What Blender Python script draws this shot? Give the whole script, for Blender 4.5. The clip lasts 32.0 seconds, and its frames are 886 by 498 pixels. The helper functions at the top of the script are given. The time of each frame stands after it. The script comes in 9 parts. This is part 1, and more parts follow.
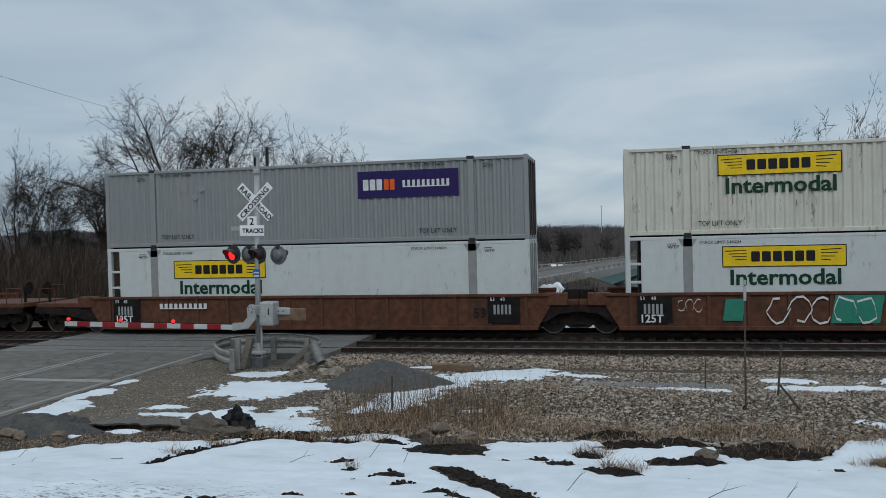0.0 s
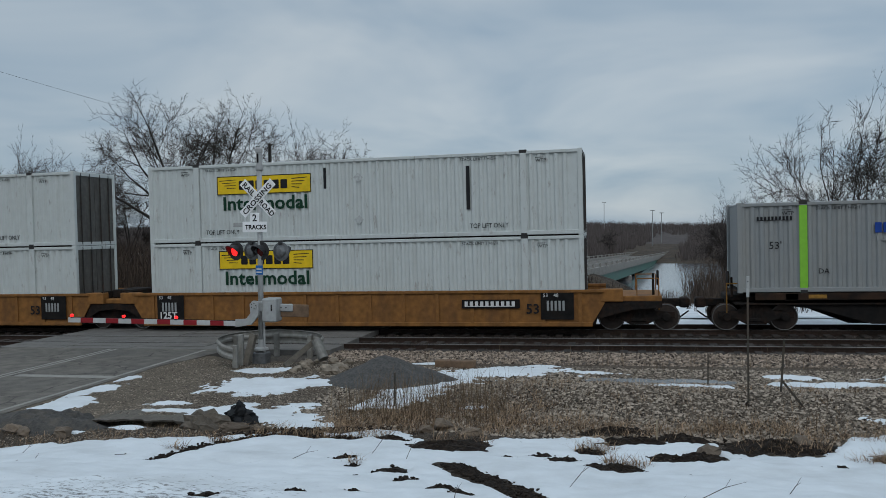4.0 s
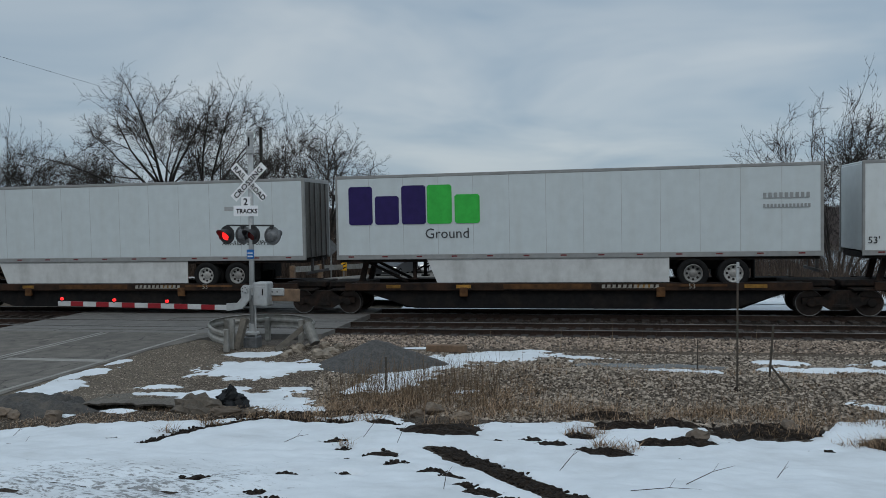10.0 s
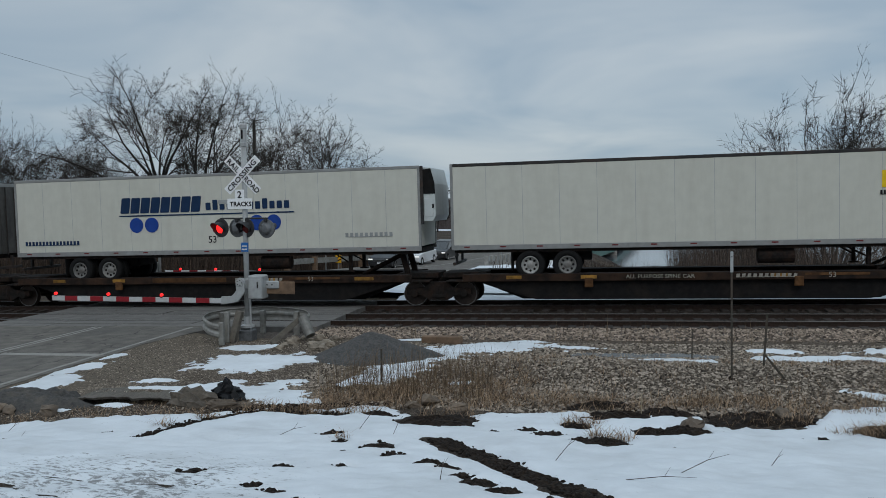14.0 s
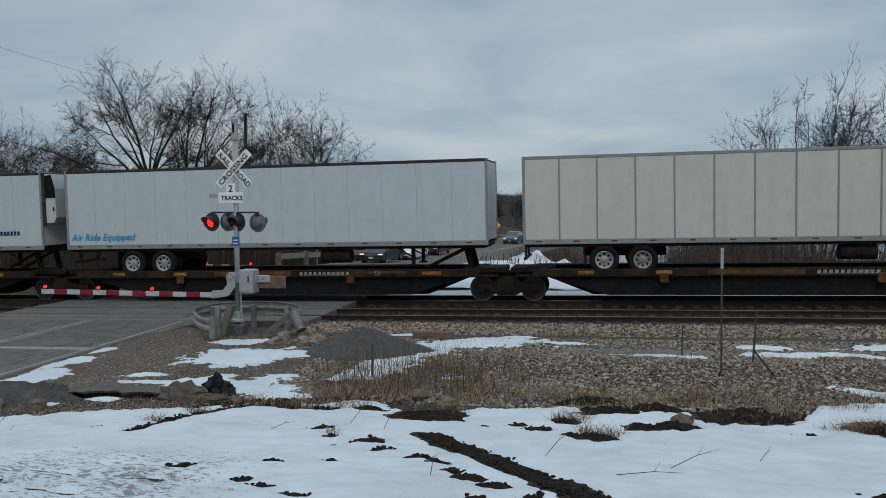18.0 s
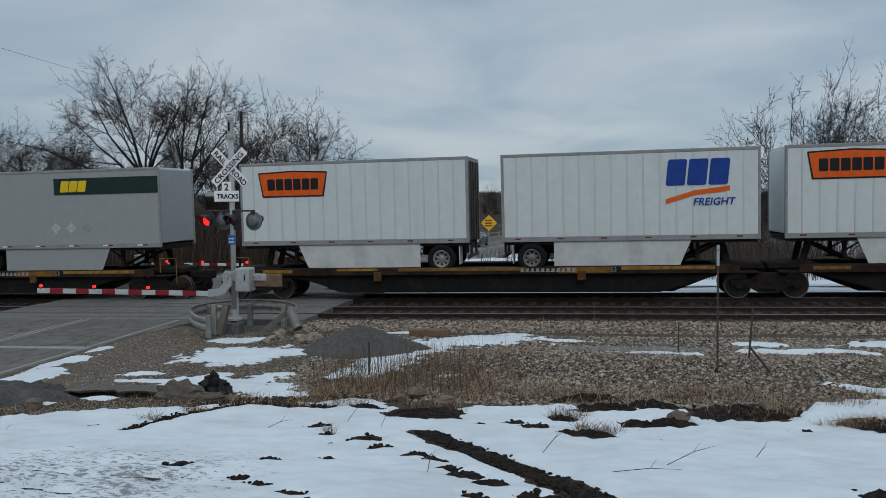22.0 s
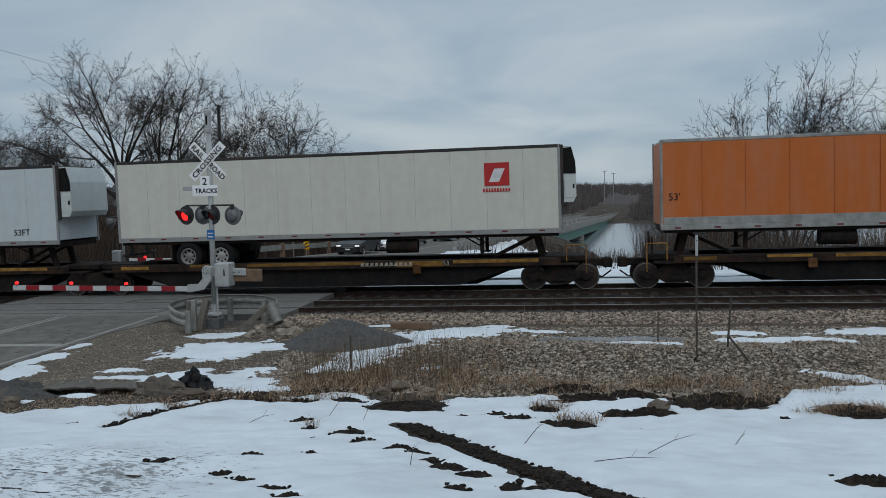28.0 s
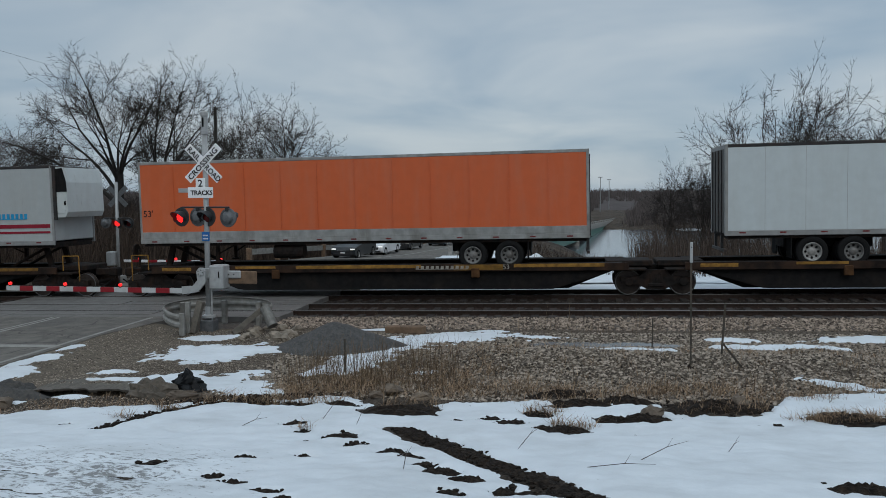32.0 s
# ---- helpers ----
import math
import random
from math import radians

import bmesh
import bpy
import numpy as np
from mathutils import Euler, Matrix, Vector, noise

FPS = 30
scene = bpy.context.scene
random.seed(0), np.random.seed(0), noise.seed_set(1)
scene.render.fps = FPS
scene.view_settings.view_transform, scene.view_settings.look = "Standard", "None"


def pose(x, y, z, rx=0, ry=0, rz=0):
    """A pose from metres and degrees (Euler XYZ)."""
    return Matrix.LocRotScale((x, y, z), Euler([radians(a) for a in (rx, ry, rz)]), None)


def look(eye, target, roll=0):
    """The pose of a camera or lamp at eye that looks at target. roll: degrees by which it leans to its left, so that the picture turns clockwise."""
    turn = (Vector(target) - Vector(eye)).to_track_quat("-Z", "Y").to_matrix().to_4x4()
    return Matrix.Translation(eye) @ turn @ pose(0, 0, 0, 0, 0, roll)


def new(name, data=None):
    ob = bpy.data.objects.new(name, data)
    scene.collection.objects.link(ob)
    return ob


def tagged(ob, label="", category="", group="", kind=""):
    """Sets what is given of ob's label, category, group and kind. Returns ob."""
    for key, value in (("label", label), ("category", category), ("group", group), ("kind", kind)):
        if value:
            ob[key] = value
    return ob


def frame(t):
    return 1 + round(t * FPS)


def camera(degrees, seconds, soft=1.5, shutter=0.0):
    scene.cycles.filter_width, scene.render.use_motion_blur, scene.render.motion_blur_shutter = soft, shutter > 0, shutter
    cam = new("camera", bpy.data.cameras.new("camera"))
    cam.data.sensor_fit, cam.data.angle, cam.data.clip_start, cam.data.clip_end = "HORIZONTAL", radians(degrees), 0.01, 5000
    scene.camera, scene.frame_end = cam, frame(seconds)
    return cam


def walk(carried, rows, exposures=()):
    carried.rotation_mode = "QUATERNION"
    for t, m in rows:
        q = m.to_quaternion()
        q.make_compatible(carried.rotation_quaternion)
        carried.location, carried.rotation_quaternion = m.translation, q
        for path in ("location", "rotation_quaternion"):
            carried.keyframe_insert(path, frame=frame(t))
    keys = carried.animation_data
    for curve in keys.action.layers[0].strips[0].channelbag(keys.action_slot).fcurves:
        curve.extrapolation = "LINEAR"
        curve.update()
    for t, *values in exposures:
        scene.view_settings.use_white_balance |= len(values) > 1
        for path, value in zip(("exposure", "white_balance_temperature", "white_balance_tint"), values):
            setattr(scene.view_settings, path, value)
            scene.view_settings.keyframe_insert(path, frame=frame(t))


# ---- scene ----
cam = camera(58.03, 32.0, soft=0.7, shutter=0.0)


def aim(yaw, pitch, roll):
    """The hand-held camera's pose: one standpoint, small turns (degrees, yaw to the right)."""
    y, p = radians(yaw), radians(pitch)
    return look((0, 0, 0), (math.sin(y) * math.cos(p), math.cos(y) * math.cos(p), math.sin(p)), roll)


VIEW = [
    (0, -12.42, -1.25, -0.35), (0.5, -12.44, -1.26, -0.37), (1, -12.44, -1.35, -0.38), (1.5, -12.51, -1.36, -0.33),
    (2, -12.48, -1.41, -0.39), (2.5, -12.50, -1.43, -0.41), (3, -12.57, -1.44, -0.43), (3.5, -12.60, -1.48, -0.37),
    (5.5, -12.62, -1.54, -0.34), (6, -12.61, -1.54, -0.29), (6.5, -12.56, -1.63, -0.21), (7, -12.50, -1.67, -0.20),
    (7.5, -12.42, -1.79, -0.24), (8, -12.33, -1.98, -0.31), (8.5, -12.24, -2.14, -0.36), (9, -12.08, -2.35, -0.32),
    (9.5, -12.01, -2.45, -0.21), (10, -12.01, -2.60, -0.10), (10.5, -11.93, -2.67, -0.01), (11, -11.93, -2.84, -0.10),
    (11.5, -11.88, -2.98, -0.17), (12, -11.82, -3.08, -0.13), (12.5, -11.76, -3.15, -0.15), (13, -11.74, -3.12, -0.27),
    (13.5, -11.71, -3.12, -0.51), (14, -11.63, -3.21, -0.51), (14.5, -11.58, -3.30, -0.44), (16.5, -11.26, -3.59, -0.29),
    (17, -11.19, -3.59, -0.07), (17.5, -11.09, -3.58, -0.12), (18, -11.02, -3.56, -0.18), (18.5, -10.92, -3.47, -0.22),
    (19, -10.92, -3.46, -0.26), (19.5, -10.83, -3.46, -0.29), (20, -10.84, -3.52, -0.44), (20.5, -10.72, -3.52, -0.48),
    (21, -10.70, -3.57, -0.44), (21.5, -10.76, -3.65, -0.39), (22, -10.76, -3.72, -0.35), (22.5, -10.74, -3.81, -0.39),
    (23, -10.71, -3.89, -0.36), (23.5, -10.66, -4.01, -0.36), (24, -10.65, -4.04, -0.33), (24.5, -10.56, -4.13, -0.41),
    (25, -10.49, -4.20, -0.55), (25.5, -10.32, -4.27, -0.63), (27.5, -9.52, -4.25, -0.82), (28, -9.37, -4.26, -0.81),
    (28.5, -9.27, -4.25, -0.69), (29, -9.13, -4.23, -0.63), (29.5, -9.10, -4.14, -0.48), (30, -9.03, -4.06, -0.48),
    (30.5, -9.05, -4.04, -0.37), (31, -9.07, -4.07, -0.27), (31.5, -9.03, -4.00, -0.22), (32, -9.03, -3.95, -0.22),
]
walk(cam, [(t, aim(y, p, r)) for t, y, p, r in VIEW], exposures=[(0, 0.1), (1.1, 0.12), (1.9, -0.05), (3, -0.06), (32, -0.06)])

# ---- daylight: a bright overcast sky ----
GRADE = 0.01876            # the line climbs to the right
RAIL = -3.47               # top of rail at x = 0; the camera's eye is at 0
world = bpy.data.worlds.new("overcast")
scene.world = world
world.use_nodes = True
wn, wl = world.node_tree.nodes, world.node_tree.links
wn.clear()
w_out = wn.new("ShaderNodeOutputWorld")
w_bg = wn.new("ShaderNodeBackground")
sky = wn.new("ShaderNodeTexSky")
sky.sky_type, sky.sun_disc = "NISHITA", False
sky.sun_elevation, sky.sun_rotation = radians(38), radians(200)
w_co = wn.new("ShaderNodeTexCoord")
w_sep = wn.new("ShaderNodeSeparateXYZ")
wl.new(w_co.outputs["Generated"], w_sep.inputs[0])
# flat cloud deck: project the direction on a plane overhead
w_den = wn.new("ShaderNodeMath"); w_den.operation = "ADD"; w_den.inputs[1].default_value = 0.22
w_abs = wn.new("ShaderNodeMath"); w_abs.operation = "ABSOLUTE"
wl.new(w_sep.outputs["Z"], w_abs.inputs[0]); wl.new(w_abs.outputs[0], w_den.inputs[0])
w_dx = wn.new("ShaderNodeMath"); w_dx.operation = "DIVIDE"
w_dy = wn.new("ShaderNodeMath"); w_dy.operation = "DIVIDE"
wl.new(w_sep.outputs["X"], w_dx.inputs[0]); wl.new(w_den.outputs[0], w_dx.inputs[1])
wl.new(w_sep.outputs["Y"], w_dy.inputs[0]); wl.new(w_den.outputs[0], w_dy.inputs[1])
w_cmb = wn.new("ShaderNodeCombineXYZ")
wl.new(w_dx.outputs[0], w_cmb.inputs[0]); wl.new(w_dy.outputs[0], w_cmb.inputs[1])
w_noise = wn.new("ShaderNodeTexNoise")
w_noise.inputs["Scale"].default_value, w_noise.inputs["Detail"].default_value = 1.15, 4.0
w_noise.inputs["Roughness"].default_value, w_noise.inputs["Distortion"].default_value = 0.5, 0.4
wl.new(w_cmb.outputs[0], w_noise.inputs["Vector"])
w_ramp = wn.new("ShaderNodeValToRGB")
w_ramp.color_ramp.elements[0].position, w_ramp.color_ramp.elements[0].color = 0.36, (0.30, 0.40, 0.50, 1)
w_ramp.color_ramp.elements[1].position, w_ramp.color_ramp.elements[1].color = 0.62, (0.49, 0.56, 0.615, 1)
wl.new(w_noise.outputs["Fac"], w_ramp.inputs[0])
# an overcast sky is brighter overhead than at the horizon
w_up = wn.new("ShaderNodeMapRange")
w_up.inputs["From Min"].default_value, w_up.inputs["From Max"].default_value = 0.3, 1.0
w_up.inputs["To Min"].default_value, w_up.inputs["To Max"].default_value = 1.0, 2.1
wl.new(w_sep.outputs["Z"], w_up.inputs["Value"])
w_mul = wn.new("ShaderNodeVectorMath"); w_mul.operation = "SCALE"
wl.new(w_ramp.outputs["Color"], w_mul.inputs[0]); wl.new(w_up.outputs[0], w_mul.inputs["Scale"])
w_sky = wn.new("ShaderNodeVectorMath"); w_sky.operation = "SCALE"; w_sky.inputs["Scale"].default_value = 0.10
wl.new(sky.outputs[0], w_sky.inputs[0])
w_mix = wn.new("ShaderNodeMix"); w_mix.data_type = "RGBA"; w_mix.inputs["Factor"].default_value = 0.9
wl.new(w_sky.outputs[0], w_mix.inputs["A"]); wl.new(w_mul.outputs[0], w_mix.inputs["B"])
wl.new(w_mix.outputs["Result"], w_bg.inputs["Color"])
w_bg.inputs["Strength"].default_value = 1.0
wl.new(w_bg.outputs[0], w_out.inputs["Surface"])

sun_data = bpy.data.lights.new("sun", "SUN")
sun_data.energy, sun_data.angle, sun_data.color = 0.7, radians(25), (1.0, 0.97, 0.93)
sun = new("sun", sun_data)
sun.matrix_world = look((0, 0, 60), (-17, 47, 14))

# ---- materials ----
def mat(name, base, rough=0.6, metal=0.0, vary=0.25, scale=6.0, dirt=None, dirt_amount=0.3, dirt_scale=1.2, bump=0.1, bump_scale=40.0,
        emit=None, glow=0.0, spec=0.5, streak=1.0, rand=0.0, specks=0.0):
    """A procedural surface: base colour varied at a fine scale, a second tone of dirt at a coarse one, and a fine relief.
    streak > 1 draws the dirt out along z (rain marks); rand shifts the tone from object to object."""
    m = bpy.data.materials.new(name)
    m.use_nodes = True
    n, l = m.node_tree.nodes, m.node_tree.links
    b = n["Principled BSDF"]
    b.inputs["Roughness"].default_value, b.inputs["Metallic"].default_value = rough, metal
    b.inputs["Specular IOR Level"].default_value = spec
    if emit:
        b.inputs["Emission Color"].default_value, b.inputs["Emission Strength"].default_value = (*emit, 1), glow
    co = n.new("ShaderNodeTexCoord")
    fine = n.new("ShaderNodeTexNoise")
    fine.inputs["Scale"].default_value, fine.inputs["Detail"].default_value = scale, 5
    l.new(co.outputs["Object"], fine.inputs["Vector"])
    ramp = n.new("ShaderNodeMapRange")
    ramp.inputs["From Min"].default_value, ramp.inputs["From Max"].default_value = 0.3, 0.7
    ramp.inputs["To Min"].default_value, ramp.inputs["To Max"].default_value = 1 - vary, 1 + vary * 0.6
    l.new(fine.outputs["Fac"], ramp.inputs["Value"])
    mul = n.new("ShaderNodeVectorMath"); mul.operation = "SCALE"
    mul.inputs[0].default_value = base
    l.new(ramp.outputs[0], mul.inputs["Scale"])
    col = mul.outputs[0]
    if rand:
        info = n.new("ShaderNodeObjectInfo")
        rr = n.new("ShaderNodeMapRange")
        rr.inputs["To Min"].default_value, rr.inputs["To Max"].default_value = 1 - rand, 1 + rand
        l.new(info.outputs["Random"], rr.inputs["Value"])
        mr = n.new("ShaderNodeVectorMath"); mr.operation = "SCALE"
        l.new(col, mr.inputs[0]); l.new(rr.outputs[0], mr.inputs["Scale"])
        col = mr.outputs[0]
    if dirt:
        mp = n.new("ShaderNodeMapping")
        mp.inputs["Scale"].default_value = (dirt_scale, dirt_scale, dirt_scale / streak)
        l.new(co.outputs["Object"], mp.inputs["Vector"])
        cn = n.new("ShaderNodeTexNoise")
        cn.inputs["Scale"].default_value, cn.inputs["Detail"].default_value, cn.inputs["Roughness"].default_value = 1.0, 6, 0.65
        l.new(mp.outputs[0], cn.inputs["Vector"])
        cr = n.new("ShaderNodeMapRange")
        cr.inputs["From Min"].default_value, cr.inputs["From Max"].default_value = 0.45, 0.75
        cr.inputs["To Max"].default_value = dirt_amount
        l.new(cn.outputs["Fac"], cr.inputs["Value"])
        mx = n.new("ShaderNodeMix"); mx.data_type = "RGBA"
        l.new(cr.outputs[0], mx.inputs["Factor"]); l.new(col, mx.inputs["A"])
        mx.inputs["B"].default_value = (*dirt, 1)
        col = mx.outputs["Result"]
    if specks:                                       # rust spots that run down a little
        sm = n.new("ShaderNodeMapping"); sm.inputs["Scale"].default_value = (6, 6, 1.6)
        l.new(co.outputs["Object"], sm.inputs["Vector"])
        sn = n.new("ShaderNodeTexNoise"); sn.inputs["Scale"].default_value, sn.inputs["Detail"].default_value, sn.inputs["Roughness"].default_value = 1.0, 8, 0.7
        l.new(sm.outputs[0], sn.inputs["Vector"])
        sr = n.new("ShaderNodeMapRange")
        sr.inputs["From Min"].default_value, sr.inputs["From Max"].default_value, sr.inputs["To Max"].default_value = 0.59, 0.69, specks
        l.new(sn.outputs["Fac"], sr.inputs["Value"])
        sx_ = n.new("ShaderNodeMix"); sx_.data_type = "RGBA"
        l.new(sr.outputs[0], sx_.inputs["Factor"]); l.new(col, sx_.inputs["A"]); sx_.inputs["B"].default_value = (0.11, 0.055, 0.03, 1)
        col = sx_.outputs["Result"]
    l.new(col, b.inputs["Base Color"])
    if bump:
        bn = n.new("ShaderNodeTexNoise")
        bn.inputs["Scale"].default_value, bn.inputs["Detail"].default_value = bump_scale, 4
        l.new(co.outputs["Object"], bn.inputs["Vector"])
        bp = n.new("ShaderNodeBump")
        bp.inputs["Strength"].default_value, bp.inputs["Distance"].default_value = bump, 0.02
        l.new(bn.outputs["Fac"], bp.inputs["Height"]); l.new(bp.outputs[0], b.inputs["Normal"])
    return m


RUST, GRIME = (0.16, 0.075, 0.04), (0.13, 0.115, 0.1)
M_BOX = dict(rough=0.5, vary=0.05, scale=3, dirt=(0.3, 0.27, 0.22), dirt_scale=2.2, streak=7, bump=0.03)
m_white = mat("white_paint", (0.5, 0.535, 0.53), dirt_amount=0.18, specks=0.45, **M_BOX)
m_cream = mat("cream_paint", (0.545, 0.54, 0.475), dirt_amount=0.2, **M_BOX)
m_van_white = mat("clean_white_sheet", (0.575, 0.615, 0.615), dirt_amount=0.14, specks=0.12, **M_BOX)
m_old_white = mat("weathered_white_paint", (0.56, 0.55, 0.48), dirt_amount=0.42, specks=0.9, **M_BOX)
m_grey_box = mat("grey_container_paint", (0.225, 0.24, 0.245), dirt_amount=0.3, **M_BOX)
m_alu = mat("aluminium_sheet", (0.5, 0.55, 0.56), dirt_amount=0.15, **M_BOX)
m_dull_alu = mat("dull_grey_sheet", (0.285, 0.3, 0.302), dirt_amount=0.2, **M_BOX)
m_mid_alu = mat("worn_pale_grey_sheet", (0.37, 0.395, 0.395), dirt_amount=0.25, **M_BOX)
m_blue_box = mat("blue_trailer_paint", (0.018, 0.145, 0.275), dirt_amount=0.12, **M_BOX)
m_orange_box = mat("orange_trailer_paint", (0.45, 0.105, 0.009), dirt_amount=0.2, **M_BOX)
m_orange_2 = mat("bright_orange_trailer_paint", (0.54, 0.098, 0.022), dirt_amount=0.14, **M_BOX)
m_joint = mat("joint_of_side_sheets", (0.36, 0.375, 0.37), rough=0.6, vary=0.3, scale=2)
m_frame = mat("trailer_edge_metal", (0.26, 0.265, 0.26), rough=0.55, metal=0.1, vary=0.2, dirt=GRIME, dirt_amount=0.5, dirt_scale=3)
m_dark_frame = mat("dark_edge_metal", (0.03, 0.03, 0.03), rough=0.6, spec=0.25, vary=0.3, dirt=RUST, dirt_amount=0.3)
m_black = mat("black_paint", (0.009, 0.0085, 0.0085), rough=0.75, vary=0.4, dirt=(0.03, 0.022, 0.017), dirt_amount=0.5, dirt_scale=2, spec=0.15)
m_steel = mat("galvanised_steel", (0.3, 0.31, 0.31), rough=0.45, metal=0.55, vary=0.25, scale=14, dirt=(0.14, 0.12, 0.1), dirt_amount=0.4)
m_dark_steel = mat("dark_grimy_steel", (0.014, 0.012, 0.011), rough=0.85, vary=0.5, scale=9, dirt=(0.07, 0.033, 0.018), dirt_amount=0.4, dirt_scale=3, spec=0.15)
m_rail = mat("rusty_rail_steel", (0.035, 0.022, 0.017), rough=0.8, spec=0.2, vary=0.4, scale=12, dirt=(0.03, 0.025, 0.02), dirt_amount=0.6)
m_rail_top = mat("worn_rail_top", (0.14, 0.135, 0.13), rough=0.4, metal=0.7, vary=0.15, scale=20)
m_well_brown = mat("rust_brown_wagon_paint", (0.1, 0.04, 0.022), rough=0.8, spec=0.25, vary=0.35, scale=5, dirt=(0.03, 0.022, 0.018), dirt_amount=0.65, dirt_scale=1.6, streak=3, bump=0.15)
m_well_tan = mat("yellow_ochre_wagon_paint", (0.225, 0.1, 0.026), rough=0.75, spec=0.3, vary=0.3, scale=5, dirt=(0.07, 0.035, 0.02), dirt_amount=0.7, dirt_scale=1.5, streak=3, bump=0.15)
m_well_red = mat("red_brown_wagon_paint", (0.165, 0.058, 0.026), rough=0.75, spec=0.25, vary=0.35, scale=4, dirt=(0.05, 0.028, 0.018), dirt_amount=0.8, dirt_scale=1.3, streak=3, bump=0.1)
m_deck_yellow = mat("worn_yellow_deck_paint", (0.27, 0.14, 0.028), rough=0.75, vary=0.35, scale=7, dirt=(0.035, 0.016, 0.009), dirt_amount=0.95, dirt_scale=2.2, spec=0.2, rand=0.35)
m_tyre = mat("tyre_rubber", (0.012, 0.012, 0.012), rough=0.9, spec=0.15, vary=0.3, scale=20)
m_rim = mat("truck_wheel_rim", (0.27, 0.268, 0.255), rough=0.45, metal=0.1, vary=0.3, scale=15, dirt=(0.09, 0.065, 0.05), dirt_amount=0.7, dirt_scale=4, rand=0.55)
m_skirt = mat("white_side_skirt", (0.52, 0.53, 0.52), rough=0.5, vary=0.08, scale=4, dirt=GRIME, dirt_amount=0.4, dirt_scale=1.5, streak=2)
m_worn_alu = mat("weathered_bare_aluminium", (0.27, 0.275, 0.265), rough=0.55, vary=0.25, scale=4, dirt=(0.09, 0.075, 0.06), dirt_amount=0.7, dirt_scale=1.6, streak=3)
m_door = mat("trailer_door_sheet", (0.085, 0.08, 0.072), rough=0.6, vary=0.25, dirt=(0.035, 0.03, 0.026), dirt_amount=0.9, dirt_scale=2.5, streak=4)
m_green_stripe = mat("bright_green_post_paint", (0.2, 0.5, 0.03), rough=0.5, vary=0.1)


def ink(name, c, rough=0.5):
    return mat(name, c, rough=rough, vary=0.12, scale=5, bump=0, spec=0.2)


m_ink_black, m_ink_white = ink("black_lettering", (0.012, 0.012, 0.014)), ink("white_lettering", (0.6, 0.6, 0.6))
m_ink_green, m_ink_yellow = ink("dark_green_lettering", (0.006, 0.038, 0.02)), ink("yellow_decal", (0.72, 0.49, 0.015))
m_ink_purple, m_ink_orange = ink("purple_decal", (0.022, 0.013, 0.085)), ink("orange_decal", (0.7, 0.105, 0.012))
m_ink_lime, m_ink_blue = ink("leaf_green_decal", (0.04, 0.4, 0.06)), ink("royal_blue_decal", (0.012, 0.05, 0.26))
m_ink_navy, m_ink_sky = ink("navy_decal", (0.008, 0.028, 0.075)), ink("sky_blue_decal", (0.02, 0.27, 0.5))
m_ink_red, m_ink_maroon = ink("red_decal", (0.42, 0.03, 0.03)), ink("maroon_decal", (0.24, 0.014, 0.03))
m_ink_slate, m_ink_amber = ink("blackish_green_lettering", (0.012, 0.022, 0.024)), ink("amber_decal", (0.6, 0.3, 0.02))
m_ink_charcoal = ink("charcoal_lettering", (0.05, 0.052, 0.056))
m_placard = mat("pale_hazard_placard", (0.42, 0.44, 0.44), rough=0.5, vary=0.3, scale=14)
m_ink_grey = ink("grey_lettering", (0.27, 0.28, 0.28))
m_reflector = ink("dark_red_reflective_tape", (0.13, 0.018, 0.018), 0.4)
m_sign_white = mat("white_sign_sheeting", (0.78, 0.79, 0.8), rough=0.4, vary=0.05, scale=9, dirt=(0.4, 0.38, 0.33), dirt_amount=0.25)
m_sign_yellow = mat("yellow_sign_sheeting", (0.75, 0.4, 0.01), rough=0.4, vary=0.06)
m_red_glow = mat("lit_red_lens", (0.4, 0.005, 0.005), rough=0.3, emit=(1, 0.02, 0.02), glow=1.6, bump=0)
m_red_dim = mat("unlit_red_lens", (0.1, 0.006, 0.006), rough=0.25, bump=0)
m_headlight = mat("lit_headlight", (0.9, 0.9, 0.9), rough=0.2, emit=(1, 0.96, 0.88), glow=0.5, bump=0)


